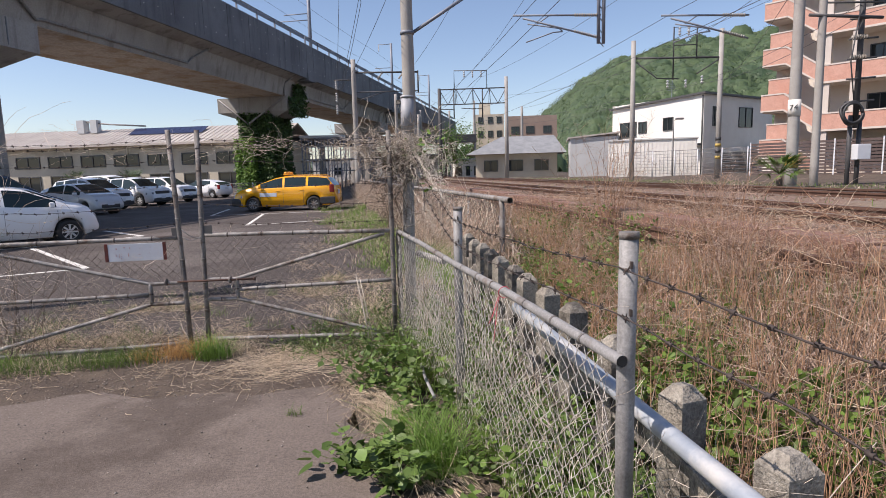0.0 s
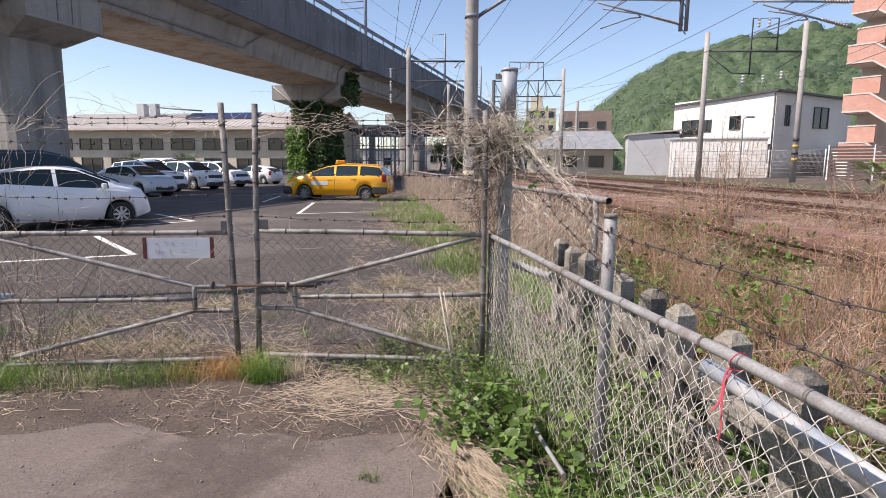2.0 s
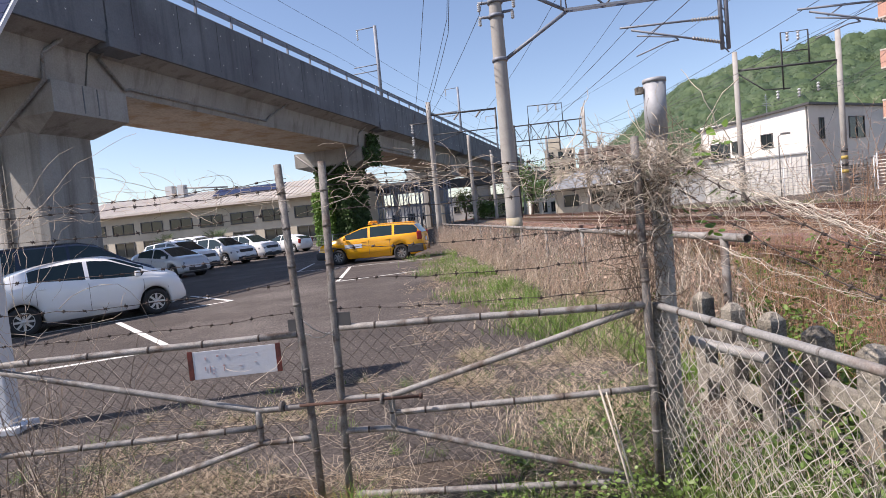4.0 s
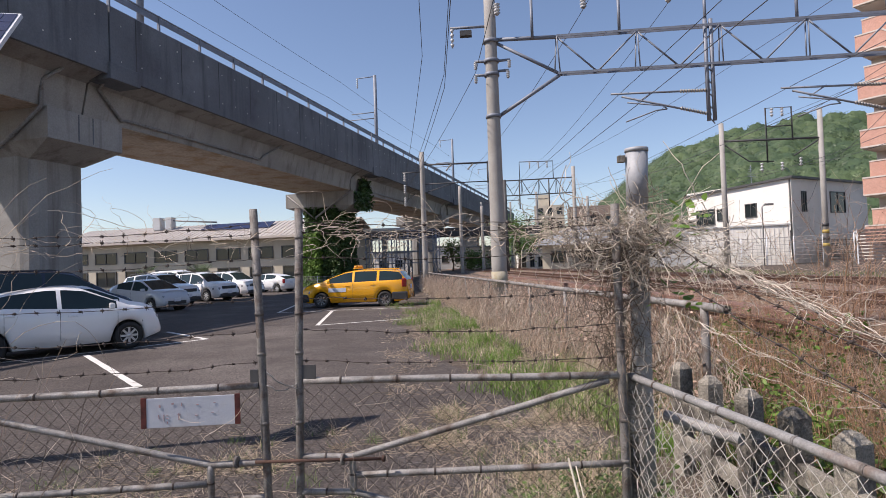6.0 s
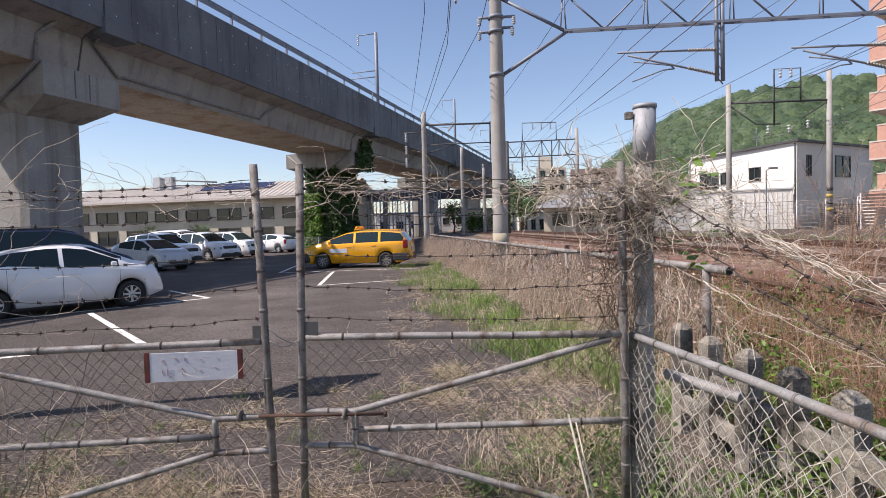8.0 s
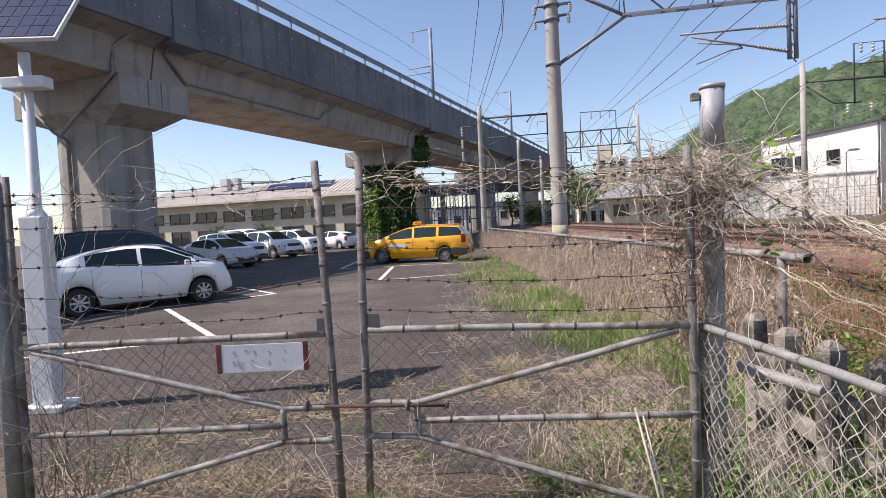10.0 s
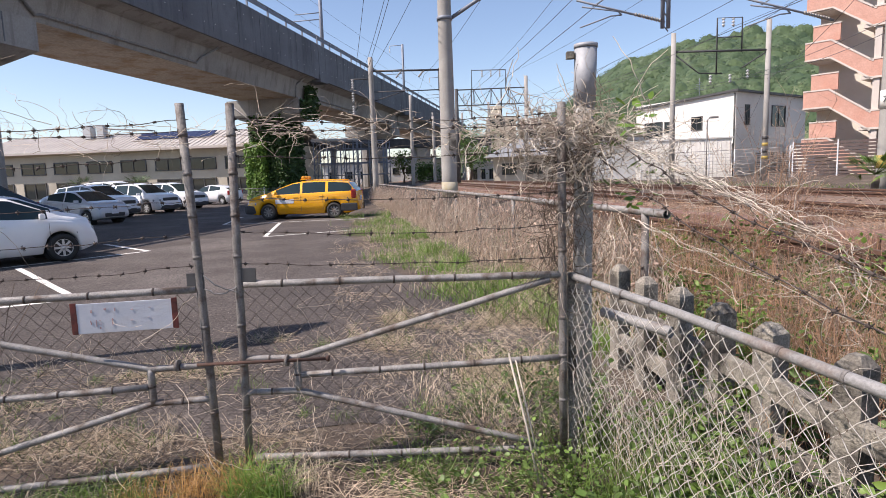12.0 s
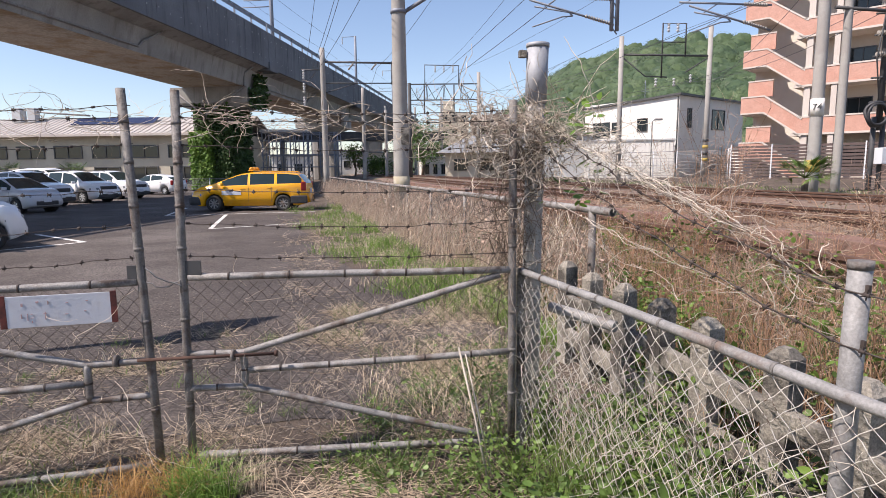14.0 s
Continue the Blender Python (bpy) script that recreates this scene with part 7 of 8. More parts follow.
# thin leafless creepers and green weeds behind the mesh
n = 700
y = G.uniform(4.6, 8.5, n)
x = L_of(y) + G.uniform(-0.15, 1.2, n)
P = np.stack([x, y, gz(x, y)], 1)
threads("dead_stalks", wander(P, np.stack([G.normal(0, 0.3, n), G.normal(0, 0.3, n), np.ones(n)], 1), G.uniform(0.25, 0.75, n), 7, 0.14, (0, 0, 0)), 0.0022, M_deadred, "red-brown dead stalks behind the corner", "dead weeds")
n = 5200
y = G.uniform(4.4, 9.5, n)
x = L_of(y) + G.uniform(-0.2, 1.6, n)
P = clumped(np.stack([x, y, gz(x, y) + G.uniform(0, 0.55, n)], 1), 1.3, -0.05, 40)
leaves("bank_weeds", P, G.uniform(0.025, 0.065, len(P)), M_weed, "green leafy weeds behind the corner post", "weeds")
# dry stems and greenery between the mesh and the concrete fence
n = 2600
y = 1.3 + 4.0 * G.uniform(0, 1, n) ** 0.8
lo_, hi_ = -0.355 + (5.09 - y) * 0.235, 1.0 - 0.104 * y
x = lo_ + 0.03 + (hi_ - lo_) * G.uniform(0, 1, n)
P = np.stack([x, y, np.zeros(n)], 1)
blades("dry_grass", P[:1000], G.uniform(0.12, 0.62, 1000), 0.004, G.uniform(0.1, 0.8, 1000), M_straw, "tangled dry stems behind the chain-link", "dry grass")
blades("bank_grass", P[1000:], G.uniform(0.1, 0.4, 1600), 0.006, G.uniform(0.2, 0.9, 1600), M_weed, "green grass behind the chain-link", "grass")
n = 4600
y = 1.2 + 4.0 * G.uniform(0, 1, n)
lo_, hi_ = -0.355 + (5.09 - y) * 0.235, 1.1 - 0.104 * y
P = clumped(np.stack([lo_ + (hi_ - lo_) * G.uniform(0, 1, n), y, G.uniform(0.02, 0.35, n)], 1), 2.0, -0.02, 51)
leaves("fence_weeds", P, G.uniform(0.025, 0.065, len(P)), M_weed, "green leafy weeds behind the chain-link", "weeds")
# straw bands inside the gate
for yc_, sp, nn, x0_, x1_ in ((8.35, 0.28, 4200, -2.1, 0.15), (7.45, 0.18, 1700, -3.6, -1.4), (6.75, 0.14, 1200, -4.6, -2.9), (5.9, 0.20, 800, -5.0, -2.8), (5.38, 0.12, 2200, -4.6, -0.4), (6.4, 0.35, 1500, -1.0, -0.1)):
    P = np.stack([G.uniform(x0_, x1_, nn), G.normal(yc_, sp, nn), np.full(nn, 0.012)], 1)
    P = clumped(P, 2.2, 0.08, yc_)
    D = np.stack([G.normal(size=len(P)), G.normal(size=len(P)) * 0.6, G.uniform(0.0, 0.7, len(P))], 1)
    L_ = wander(P, D, G.uniform(0.05, 0.24, len(P)), 5, 0.25, (0, 0, -0.08))
    L_[..., 2] = np.maximum(L_[..., 2], 0.010)
    threads("straw", L_, G.uniform(0.0012, 0.0028, len(P)), M_straw, "band of dry straw inside the gate", "straw")
    blades("weeds", P[::4], G.uniform(0.04, 0.14, len(P[::4])), 0.005, G.uniform(0.3, 1.2, len(P[::4])), M_weed, "low green weeds in the straw", "weeds")
# low weeds and dry tufts inside the gate
for k_ in range(46):
    x, y = G.uniform(-4.8, -0.5), 5.35 + 2.2 * G.uniform() ** 1.6
    tuft(x, y, G.uniform(0.05, 0.16), 46, G.uniform(0.06, 0.18), 0.004, (M_straw, M_weed, M_grass)[k_ % 3], ("pale dry", "small green", "bright green")[k_ % 3] + " weed tuft in the yard surface", "weeds", "weed_tuft")
# green grass against the near end of the yard fence
n = 2600
y = 6.6 + 4.5 * G.uniform(0, 1, n) ** 1.1
x = 0.93 - 0.21 * (y - 7.0) - np.where(y < 8.0, 0.9, 1.5) * G.uniform(0, 1, n) ** 1.2
P = clumped(np.stack([x, y, np.zeros(n)], 1), 1.3, -0.18, 71)
blades("grass_strip", P, G.uniform(0.08, 0.42, len(P)), G.uniform(0.004, 0.009, len(P)), G.uniform(0.3, 1.1, len(P)), M_grass, "green grass against the near end of the fence", "grass")
P = P[::3] + np.array([0.05, 0.03, 0.0])
blades("dry_grass", P, G.uniform(0.1, 0.4, len(P)), 0.005, G.uniform(0.4, 1.3, len(P)), M_straw, "pale dry grass in the green fence strip", "dry grass")
# curtain of dead vine on the yard fence
n = 7500
y = 7.2 + 35 * G.uniform(0, 1, n) ** 1.5
x = 0.93 - 0.21 * (y - 7.0) + G.normal(0, 0.10, n)
keep_ = np.array([noise.noise(Vector((0.0, q * 0.9, 5.0))) for q in y])
P = np.stack([x, y, G.uniform(0.35, 1.18, n) - np.clip(-keep_, 0, 0.4) * 1.2], 1)
D = np.stack([G.normal(0, 0.35, n), G.normal(0, 0.35, n), -np.ones(n)], 1)
L_ = wander(P, D, G.uniform(0.25, 0.75, n), 6, 0.22, (0, 0, 0.0))
L_[..., 2] = np.maximum(L_[..., 2], 0.0)
half = n // 2
threads("vine_curtain", L_[:half], G.uniform(0.002, 0.0045, half), M_deadpink, "brown dead vine curtain hanging on the yard fence", "dead vine")
threads("vine_curtain", L_[half:], G.uniform(0.002, 0.0045, n - half), M_vine, "pale dead vine curtain hanging on the yard fence", "dead vine")
P = P[:2500] + G.normal(0, 0.1, (2500, 3))
leaves("vine_leaves", P, G.uniform(0.03, 0.06, 2500), M_deadpink, "curled brown dead leaves on the yard fence", "dead leaves")
P = np.stack([x, y, np.zeros(n)], 1)[:3000] + G.normal(0, 0.15, (3000, 3)) * [1, 1, 0]
blades("dry_grass", P, G.uniform(0.2, 0.6, 3000), 0.006, 0.5, M_straw, "dry grass along the yard fence foot", "dry grass")
P = np.stack([x, y, np.zeros(n)], 1)[3000:5200] + np.array([0.35, 0, 0.1])
leaves("bank_weeds", P + G.uniform(0, 0.5, (2200, 1)) * [0, 0, 1], G.uniform(0.04, 0.09, 2200), M_weed, "green weeds behind the yard fence", "weeds")

n = 1500
P = clumped(np.stack([-0.25 - 1.1 * G.uniform(0, 1, n) ** 1.4, 5.2 + 1.9 * G.uniform(0, 1, n), np.zeros(n)], 1), 2.2, -0.05, 91)
blades("dry_grass", P, G.uniform(0.08, 0.36, len(P)), 0.005, G.uniform(0.4, 1.5, len(P)), M_straw, "pale dry grass inside the gate's hinge end", "dry grass")
# bare thin twigs standing before the gate's far leaf
n = 46
P = np.stack([G.normal(-3.75, 0.16, n), G.normal(4.74, 0.05, n), np.zeros(n)], 1)
threads("dead_stalks", wander(P, np.stack([G.normal(0, 0.2, n), G.normal(0, 0.1, n), np.ones(n)], 1), G.uniform(0.4, 1.4, n), 9, 0.13, (0, 0, 0)), G.uniform(0.0015, 0.0035, n), M_vinedark, "dark bare twigs standing at the gate", "dead weeds")
# vine ropes grown along the barbed wires between the corner and the fence post
def rope(a, b, n, rad, r, drop, m, label):
    a, b = np.array(a), np.array(b)
    k = 26
    t0 = G.uniform(0, 0.75, n)
    t1 = np.minimum(1.0, t0 + G.uniform(0.15, 0.6, n))
    T = t0[:, None] + (t1 - t0)[:, None] * np.linspace(0, 1, k)[None]
    C = a + (b - a) * T[..., None]
    C[..., 2] -= drop * 4 * T * (1 - T)
    ph, fr0 = G.uniform(0, 6.28, (n, 1)), G.uniform(18, 46, (n, 1))
    am = rad * G.uniform(0.3, 1.3, (n, 1))
    C[..., 0] += np.cos(ph + fr0 * T) * am
    C[..., 2] += np.sin(ph + fr0 * T) * am
    C += np.cumsum(G.normal(0, rad * 0.22, C.shape), 1)
    return threads("dead_vine", C, G.uniform(0.5, 1.2, n) * r, m, label, "dead vine")


rope((-0.27, 5.22, 1.84), (0.10, 3.40, 1.285), 13, 0.014, 0.0021, 0.02, M_vinegrey, "bleached vine rope wound along the upper barbed wire")
rope((-0.27, 5.22, 1.82), (0.10, 3.40, 1.285), 8, 0.014, 0.0016, 0.02, M_vinedark, "dark vine stems wound along the upper barbed wire")
rope((-0.30, 5.20, 1.46), (0.10, 3.40, 1.145), 5, 0.008, 0.0015, 0.02, M_vinegrey, "thin vine wound along the lower barbed wire")
# short side twigs standing off the rope
n = 130
t = G.uniform(0, 0.9, n) ** 1.2
P = np.array([-0.27, 5.22, 1.84]) + (np.array([0.10, 3.40, 1.285]) - np.array([-0.27, 5.22, 1.84])) * t[:, None] + G.normal(0, 0.02, (n, 3))
threads("dead_vine", wander(P, G.normal(size=(n, 3)) + [0.2, -0.4, -0.2], G.uniform(0.04, 0.18, n), 6, 0.4, (0, 0, -0.05)), G.uniform(0.0008, 0.0018, n), M_vinegrey, "bleached side twigs on the vine rope", "dead vine")
# heavier stems in the corner tangle; inner ones coloured dark for the shade inside
tangle("dead_vine", (-0.55, 5.16, 1.45), (-0.18, 5.16, 1.85), 150, (0.08, 0.06, 0.10), 0.34, 0.0026, "inner stems of the corner tangle, shade in their colour", M_vinedark, curl=0.35)
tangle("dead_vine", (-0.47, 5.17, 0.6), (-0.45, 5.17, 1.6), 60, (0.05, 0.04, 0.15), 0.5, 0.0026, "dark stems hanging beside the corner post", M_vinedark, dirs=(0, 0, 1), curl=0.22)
tangle("dead_vine", (-0.9, 5.12, 1.78), (-0.1, 5.12, 1.84), 60, (0.08, 0.06, 0.05), 0.5, 0.0036, "thick bleached stems over the corner", M_vinegrey, curl=0.28)
# stems fallen across one another on the bank
n = 5200
P = on_bank(n, 0.5, 3.6, 0.8, 13, 1.3)
P[:, 2] += G.uniform(0.02, 0.30, n)
D = np.stack([G.normal(size=n), G.normal(size=n), G.normal(0, 0.45, n)], 1)
L_ = wander(P, D, G.uniform(0.12, 0.55, n), 6, 0.14, (0, 0, -0.02))
L_[..., 2] = np.maximum(L_[..., 2], gz(L_[..., 0], L_[..., 1]))
threads("fallen_stems", L_[:3000], G.uniform(0.0010, 0.0028, 3000), M_straw, "pale dry stems fallen across the bank", "dead weeds")
threads("fallen_stems", L_[3000:], G.uniform(0.0012, 0.0032, n - 3000), M_deadred, "red-brown dry stems fallen across the bank", "dead weeds")
# dry wisps over the trough and the ballast shoulder
P = clumped(on_bank(46000, 2.2, 5.4, 1.0, 26, 1.5), 0.9, -0.14, 81)
blades("dry_grass", P, G.uniform(0.05, 0.24, len(P)), G.uniform(0.003, 0.008, len(P)), G.uniform(0.4, 1.6, len(P)), M_deadpink, "dry wisps of grass on the ballast shoulder", "dry grass")
# undergrowth between the wire mesh and the concrete fence
n = 9000
y = 1.2 + 4.2 * G.uniform(0, 1, n)
lo_, hi_ = -0.36 + (5.09 - y) * 0.255, 1.06 - 0.11 * y
P = clumped(np.stack([lo_ + 0.02 + (hi_ - lo_) * G.uniform(0, 1, n), y, 0.40 * G.uniform(0, 1, n) ** 1.6], 1), 2.3, -0.06, 87)
leaves("fence_weeds", P, G.uniform(0.02, 0.06, len(P)), M_leafdark, "dense dark green undergrowth behind the chain-link", "weeds")
n = 380
y = 1.3 + 3.9 * G.uniform(0, 1, n)
P = np.stack([-0.36 + (5.09 - y) * 0.255 + 0.03 + 0.25 * G.uniform(0, 1, n), y, 0.5 * G.uniform(0, 1, n)], 1)
D = np.stack([G.normal(0, 0.5, n), G.normal(0, 0.6, n), np.ones(n)], 1)
threads("dead_stalks", wander(P, D, G.uniform(0.15, 0.6, n), 7, 0.2, (0, 0, 0)), G.uniform(0.0010, 0.0026, n), M_vinegrey, "bleached dry stalks behind the chain-link", "dead weeds")
# green grass clumps at the mesh foot and along the gate foot
for x, y, r, nn, h, w, m_, t_ in ((-0.15, 3.05, 0.2, 300, 0.36, 0.006, M_grass, "bright green grass at the mesh foot"), (-0.05, 3.9, 0.16, 200, 0.4, 0.006, M_weed, "green grass at the mesh foot"), (-0.3, 4.55, 0.2, 260, 0.36, 0.005, M_weed, "green grass at the corner foot"),
                                 (-2.5, 4.80, 0.25, 320, 0.2, 0.004, M_orange, "orange-brown dry grass along the gate foot"), (-2.9, 4.70, 0.3, 360, 0.16, 0.005, M_weed, "green grass along the gate foot"), (-3.9, 4.55, 0.35, 420, 0.24, 0.005, M_grass, "bright green grass along the gate foot"),
                                 (-3.4, 4.65, 0.3, 300, 0.16, 0.004, M_straw, "dry grass along the gate foot"), (-2.08, 4.83, 0.12, 200, 0.3, 0.006, M_grass, "bright green tuft at the meeting stiles")):
    tuft(x, y, r, nn, h, w, m_, t_, "grass tuft")
# small loose stones on the soil band before the gate
n = 2600
P = np.stack([G.uniform(-4.6, -0.3, n), G.normal(4.25, 0.30, n), np.full(n, 0.006)], 1)
sz = 0.002 + 0.008 * G.uniform(0, 1, n)[:, None] ** 2.2
V = (P[:, None, :] + oc[None] * sz[:, None] * G.uniform(0.5, 1.3, (n, 6, 1))).reshape(-1, 3)
tri = np.array([(0, 2, 4), (2, 1, 4), (1, 3, 4), (3, 0, 4), (2, 0, 5), (1, 2, 5), (3, 1, 5), (0, 3, 5)])
tagged(new("grit", fast_mesh("grit", V, (np.arange(n)[:, None, None] * 6 + tri[None]).reshape(-1, 3), M_grit)), "loose grit on the soil before the gate", "grit", kind="stuff")

n = 3600
P = np.stack([G.uniform(-5.2, -0.4, n), 5.3 + 4.5 * G.uniform(0, 1, n) ** 1.4, np.full(n, 0.008)], 1)
sz = 0.003 + 0.010 * G.uniform(0, 1, n)[:, None] ** 2.5
V = (P[:, None, :] + oc[None] * sz[:, None] * G.uniform(0.5, 1.3, (n, 6, 1))).reshape(-1, 3)
tagged(new("grit", fast_mesh("grit", V, (np.arange(n)[:, None, None] * 6 + tri[None]).reshape(-1, 3), M_grit)), "loose grit on the worn yard asphalt", "grit", kind="stuff")

# ivy on the second pier
host = thing("ivy", pose(*vp(51.45, 5.0, 0)), "thick dark green ivy covering the viaduct pier", "ivy")


def ivy_patch(n, a0, a1, u, z0, z1, m, along=True, jitter=0.15):
    P, N_ = [], []
    for _ in range(n):
        q = G.uniform(a0, a1)
        z = z0 + (z1 - z0) * G.uniform()
        o = abs(G.normal(0, jitter))
        P.append(vp(51.45 + q, u - o, z) if along else vp(51.45 + u - o, q, z))
        N_.append(-VN if along else -VD)
    return leaves("ivy_leaves", np.array(P), G.uniform(0.16, 0.34, n), m, "", "", 0.5, kind="", N=np.array(N_))


# the M_ivyl patch low on the pier paints sunlit ivy by leaf colour
for args in ((9500, -1.6, 1.6, 2.85, 0.1, 7.6, M_ivy, True, 0.16), (9500, 2.9, 6.3, -1.55, 0.1, 7.6, M_ivy, False, 0.16), (700, -1.9, 1.9, 1.15, 7.2, 8.9, M_ivy, True, 0.2),
             (5200, 4.6, 6.6, -1.75, 0.1, 5.2, M_ivyl, False, 0.3), (700, -0.6, 1.6, 1.15, 8.6, 10.2, M_ivy, True, 0.2)):
    ob = ivy_patch(*args)
    ob.parent = host
    ob.matrix_parent_inverse = host.matrix_basis.inverted()

# wooded hill
az = np.radians(np.linspace(-14, 48, 420))
el = np.interp(np.degrees(az), [-14, 0, 6, 8.5, 10.5, 14.5, 16.1, 20.7, 25.5, 30.5, 40, 55, 75], [1.2, 1.9, 3.1, 4.6, 5.6, 9.0, 10.0, 11.1, 11.5, 10.9, 10.0, 8.5, 6.0])
rad = np.linspace(150, 420, 150)
fr = np.clip((rad - 150) / 190, 0, 1)
fr = np.where(rad > 340, 1 - (rad - 340) / 160 * 0.3, fr)
RIDGE = 340 * np.tan(np.radians(el)) + 1.6 - 4.5
HX = -1 + np.sin(az)[:, None] * rad[None]
HY = 2 + np.cos(az)[:, None] * rad[None]
HZ = RIDGE[:, None] * (fr ** 0.9)[None]
bumpz = np.array([[noise.noise(Vector((px / 45, py / 45, 7))) + 0.5 * noise.noise(Vector((px / 18, py / 18, 3))) for px, py in zip(a_, b_)] for a_, b_ in zip(HX, HY)])
HZ = HZ * (1 + 0.05 * bumpz) + bumpz * 2.2 * np.clip(fr, 0.1, 1)[None] - 0.3
na, nr = HX.shape
# tree crowns as domes that run into one another, of uneven size and height
nt_ = 5200
ia, ir = G.integers(0, na, nt_), np.clip(nr * 0.86 * G.uniform(0, 1, nt_) ** 0.8, 0, nr - 1).astype(int)
C = np.stack([HX[ia, ir], HY[ia, ir], HZ[ia, ir]], 1)
cr = 1.8 + 4.2 * G.uniform(0, 1, nt_) ** 2.0
tall = G.uniform(0.4, 1.0, nt_)
flat_ = np.stack([HX.ravel(), HY.ravel()], 1)
dome = np.zeros(len(flat_))
for i0 in range(0, len(flat_), 1500):
    q = flat_[i0:i0 + 1500]
    d2 = ((q[:, None, :] - C[None, :, :2]) ** 2).sum(2)
    dome[i0:i0 + 1500] = (np.sqrt(np.maximum(cr[None] ** 2 - d2, 0.0)) * tall[None]).max(1)
rough_ = np.array([noise.noise(Vector((px * 0.45, py * 0.45, 2.0))) + 0.6 * noise.noise(Vector((px * 1.3, py * 1.3, 6.0))) for px, py in flat_])
HW = HZ + (dome + 1.1 * rough_).reshape(na, nr)
ix = np.arange(na * nr).reshape(na, nr)
quads = np.stack([ix[:-1, :-1], ix[:-1, 1:], ix[1:, 1:], ix[1:, :-1]], -1).reshape(-1, 4)[:, ::-1]
tagged(new("hill", fast_mesh("hill", np.stack([HX, HY, HW], -1).reshape(-1, 3), quads, M_hill, True)), "steep green wooded hill behind the houses", "hill", kind="structure")
per = 170
d = G.normal(size=(nt_, per, 3))
d /= np.linalg.norm(d, axis=2)[..., None]
d[..., 2] = np.abs(d[..., 2])
Q = C[:, None, :] + d * cr[:, None, None] * G.uniform(0.9, 1.25, (nt_, per, 1)) * np.stack([np.ones(nt_), np.ones(nt_), tall], 1)[:, None, :]
e1 = np.cross(d, G.normal(size=d.shape))
e1 /= np.linalg.norm(e1, axis=2)[..., None]
e2 = np.cross(d, e1)
k = (cr[:, None, None] ** 0.5 * 0.15)
hv = np.stack([Q + e1 * k, Q - e1 * k * 0.5 + e2 * k * 0.85, Q - e1 * k * 0.5 - e2 * k * 0.85], 2).reshape(-1, 3)
tagged(new("hill_woods", fast_mesh("hill_woods", hv, np.arange(len(hv)).reshape(-1, 3), M_hill)), "dense green tree crowns on the hill", "woods", kind="stuff")


def tree(x, y, z0, h, r, n, label, m=None, lp=0.34):
    """Trunk, limbs and a crown of many leaves in uneven clumps."""
    t = thing("tree", pose(x, y, z0), label, "tree")
    bm = B()
    tube(bm, [(x, y, z0 - 0.1), (x + 0.05 * h, y, z0 + h * 0.3), (x, y, z0 + h * 0.62)], 0.035 * h, 8, True, 0.015 * h)
    part("trunk", bm, M_bark, t)
    C = []
    for k_ in range(9):
        an, rr_ = G.uniform(0, 6.28), r * G.uniform(0.2, 0.85)
        c = np.array([x + rr_ * math.cos(an), y + rr_ * math.sin(an), z0 + h * G.uniform(0.42, 0.92)])
        C.append(c)
        bm = B()
        tube(bm, [(x, y, z0 + h * 0.35), tuple((np.array([x, y, z0 + h * 0.5]) + c) / 2), tuple(c)], 0.012 * h, 6, True, 0.004 * h)
        part("limb", bm, M_bark, t)
    C = np.array(C)
    i = G.integers(0, len(C), n)
    P = C[i] + G.normal(size=(n, 3)) * r * 0.27
    ob = leaves("crown", P, G.uniform(0.5, 1.0, n) * lp, m or M_tree, "", "", 0.2, kind="")
    ob.parent = t
    ob.matrix_parent_inverse = t.matrix_basis.inverted()
    return t


for x, y, h, r in ((1.5, 74, 6.5, 2.6), (4.4, 86, 7.5, 3.2), (0.3, 100, 9, 4), (9.6, 88, 6, 2.6), (6.6, 66, 3.0, 1.6), (-7.5, 84, 4.5, 2.2), (-3.2, 72, 3.0, 1.5)):
    tree(x, y, 0.4, h, r, 1500, "leafy green tree beyond the tracks")


def palm(x, y, z0, h, label, n=26, size=0.9, m=None):
    t = thing("palm_shrub", pose(x, y, z0), label, "shrub")
    bm = B()
    tube(bm, [(x, y, z0 - 0.1), (x + 0.03, y, z0 + h * 0.4)], 0.09, 8)
    part("trunk", bm, M_bark, t)
    for k_ in range(n):
        an, up = G.uniform(0, 6.28), G.uniform(-0.1, 1.2)
        d = Vector((math.cos(an), math.sin(an), up)).normalized()
        s = Vector((-math.sin(an), math.cos(an), 0))
        c = Vector((x, y, z0 + h * 0.45))
        tip = c + d * size * 0.55
        bm = B()
        tube(bm, [c, tip], 0.008, 4)
        for q in range(13):
            f = (q - 6) / 6.0
            dd = (d + s * f * 0.95).normalized()
            e = tip + dd * size * 0.62 - Vector((0, 0, 0.18 * abs(f) + 0.06))
            w_ = dd.cross(Vector((0, 0, 1))).normalized() * 0.018
            mpt = tip.lerp(e, 0.5) + Vector((0, 0, 0.03))
            v = [bm.verts.new(tip), bm.verts.new(mpt - w_), bm.verts.new(e), bm.verts.new(mpt + w_)]
            bm.faces.new(v)
        part("frond", bm, m or M_leafdark, t)
    return t


palm(10.2, 17.6, 0.75, 1.1, "bushy green fan palm beside the tracks", 30, 0.85)
palm(-42.5, 67.5, 0, 3.2, "dark green fan palm before the workshop", 26, 1.9, M_ivy)
palm(-35.6, 66.6, 0, 3.2, "dark green fan palm before the workshop", 26, 1.9, M_ivy)

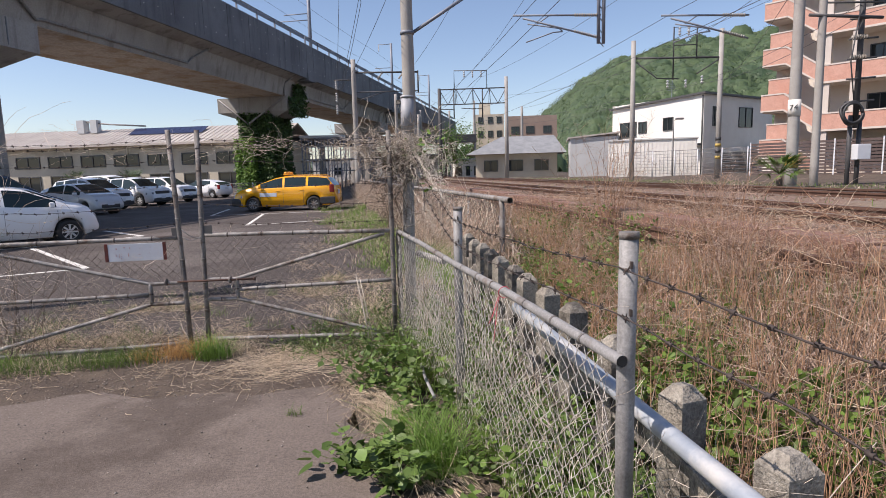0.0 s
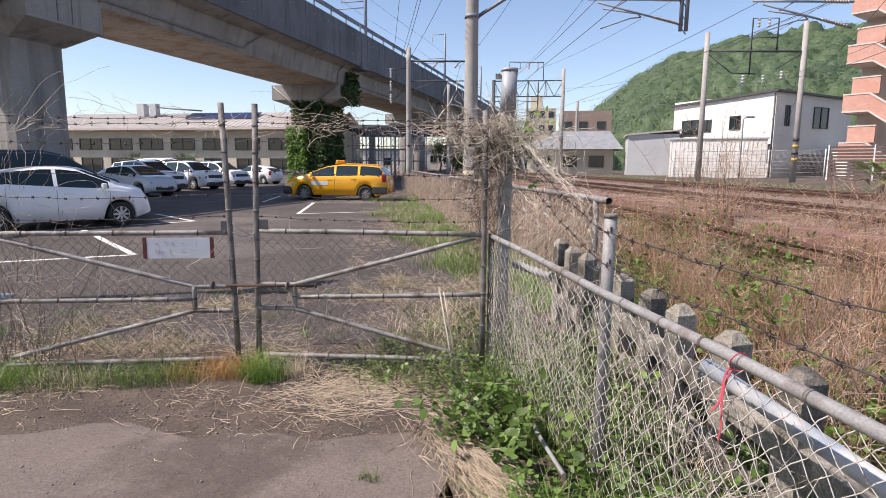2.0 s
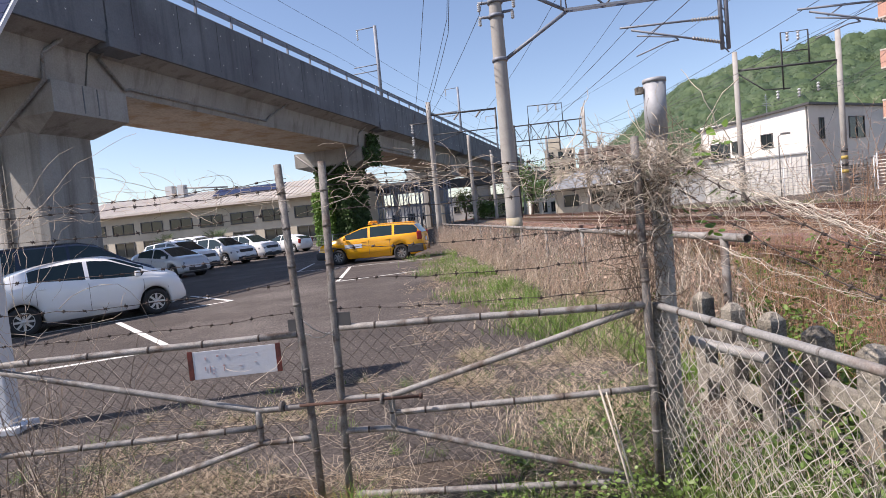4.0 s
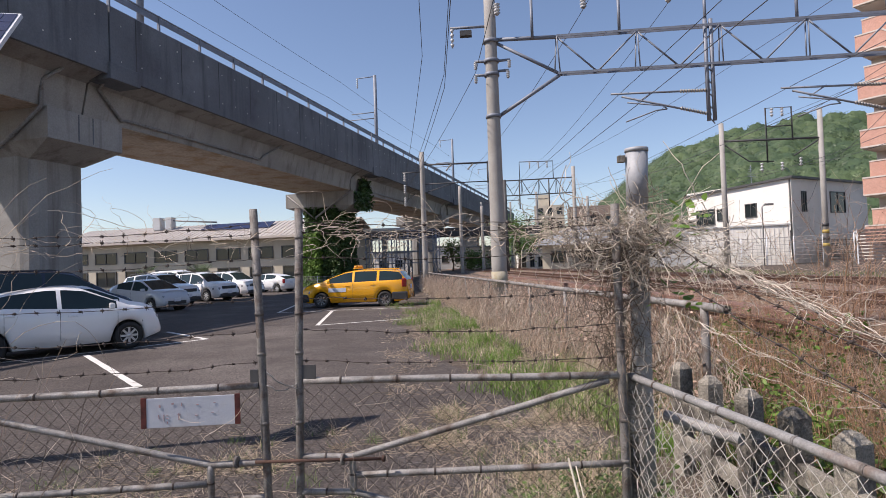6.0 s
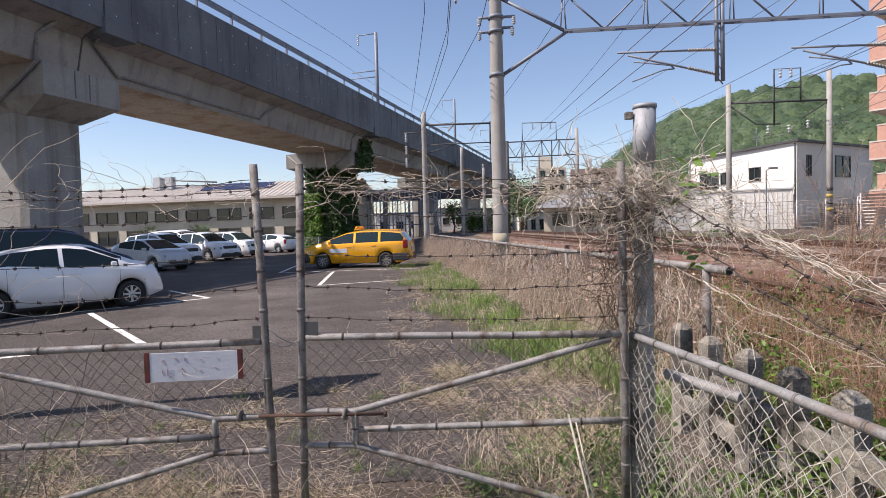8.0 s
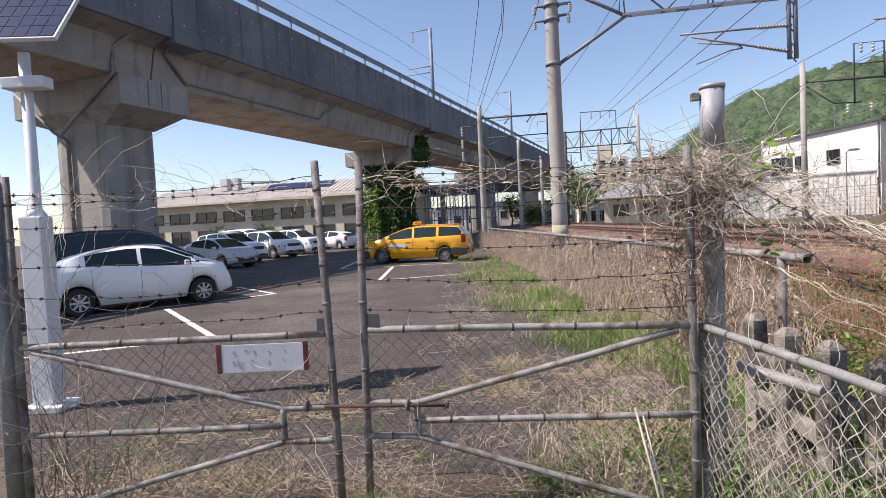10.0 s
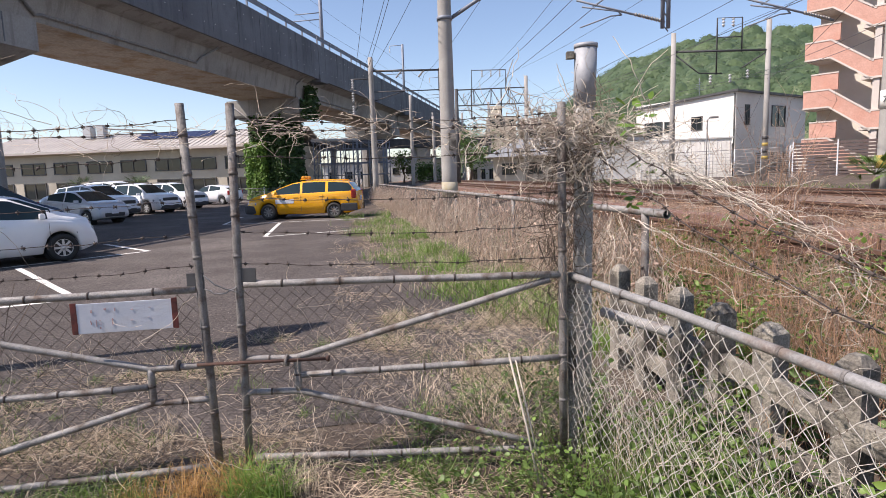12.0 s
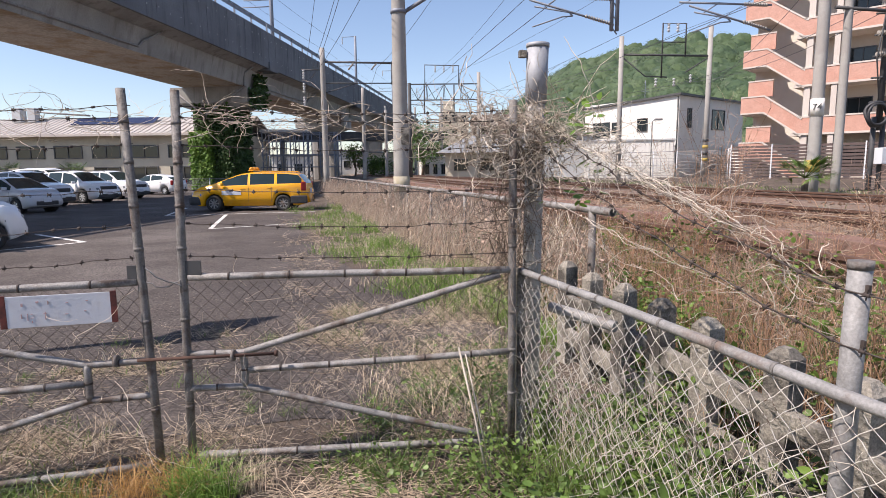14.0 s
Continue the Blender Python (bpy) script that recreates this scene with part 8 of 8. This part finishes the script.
# steel frames and a low bridge beyond the viaduct pier
low = thing("footbridge", pose(-10, 76, 0), "dark low bridge beneath the viaduct", "bridge")
bm = B()
bbox(bm, (-8.5, 78, 5.9), (26, 2.4, 1.1), 6, 0.05)
part("deck", bm, M_dark, low)
bm = B()
bbox(bm, (-12.6, 62, 5.55), (4.6, 1.8, 0.25), 6, 0.03)
part("roof", bm, M_graywall, low)
for x in (-16, -11, -5.5, 1.5):
    bm = B()
    tube(bm, [(x, 78, 0), (x, 78, 5.5)], 0.35, 10)
    part("pier", bm, M_pole, low)
fr_ = thing("steel_frame", pose(-9.5, 62, 0), "dark steel lattice frames of a substation", "steel frame")
for x in (-14.6, -13.2, -11.9, -10.6, -9.0, -7.6):
    for y in (61, 64):
        bm = B()
        tube(bm, [(x, y, 0), (x, y, 5.4)], 0.07, 6)
        for k_ in range(9):
            tube(bm, [(x, y, 0.5 * k_ + 0.4), (x + 0.35, y, 0.5 * k_ + 0.9)], 0.025, 4)
        tube(bm, [(x + 0.35, y, 0), (x + 0.35, y, 5.4)], 0.05, 6)
        part("mast", bm, M_steel, fr_)
for z in (2.0, 3.2, 4.6, 5.3):
    bm = B()
    tube(bm, [(-14.8, 61, z), (-7.2, 61, z)], 0.05, 5)
    tube(bm, [(-14.8, 64, z), (-7.2, 64, z)], 0.05, 5)
    part("crossbeam", bm, M_steel, fr_)
for x, y, w_, h_, m in ((-4.0, 105, 6, 4.5, M_cream), (-11, 112, 8, 5, M_graywall), (-19, 108, 9, 4, M_wwall), (-27, 95, 10, 5, M_cream), (3.0, 78, 3.4, 3.0, M_wwall)):
    f = thing("low_building", pose(x, y, 0, 0, 0, 4), "low pale building beyond the yard", "building")
    hbox(f, "wall", (0, 0, h_ / 2), (w_, 6, h_), m)
    hbox(f, "roof", (0, 0, h_ + 0.1), (w_ + 0.6, 6.6, 0.2), M_tileroof)
    for q in range(3):
        wall_window(f, -1, -w_ * 0.3 + q * w_ * 0.3, h_ * 0.55, w_ * 0.14, 1.2, "y", -3.0)
mesh_fence((-26.0, 49.5), (-9.5, 47.0), 1.1, 8, "low grey fence at the end of the yard", 0.0, 5)
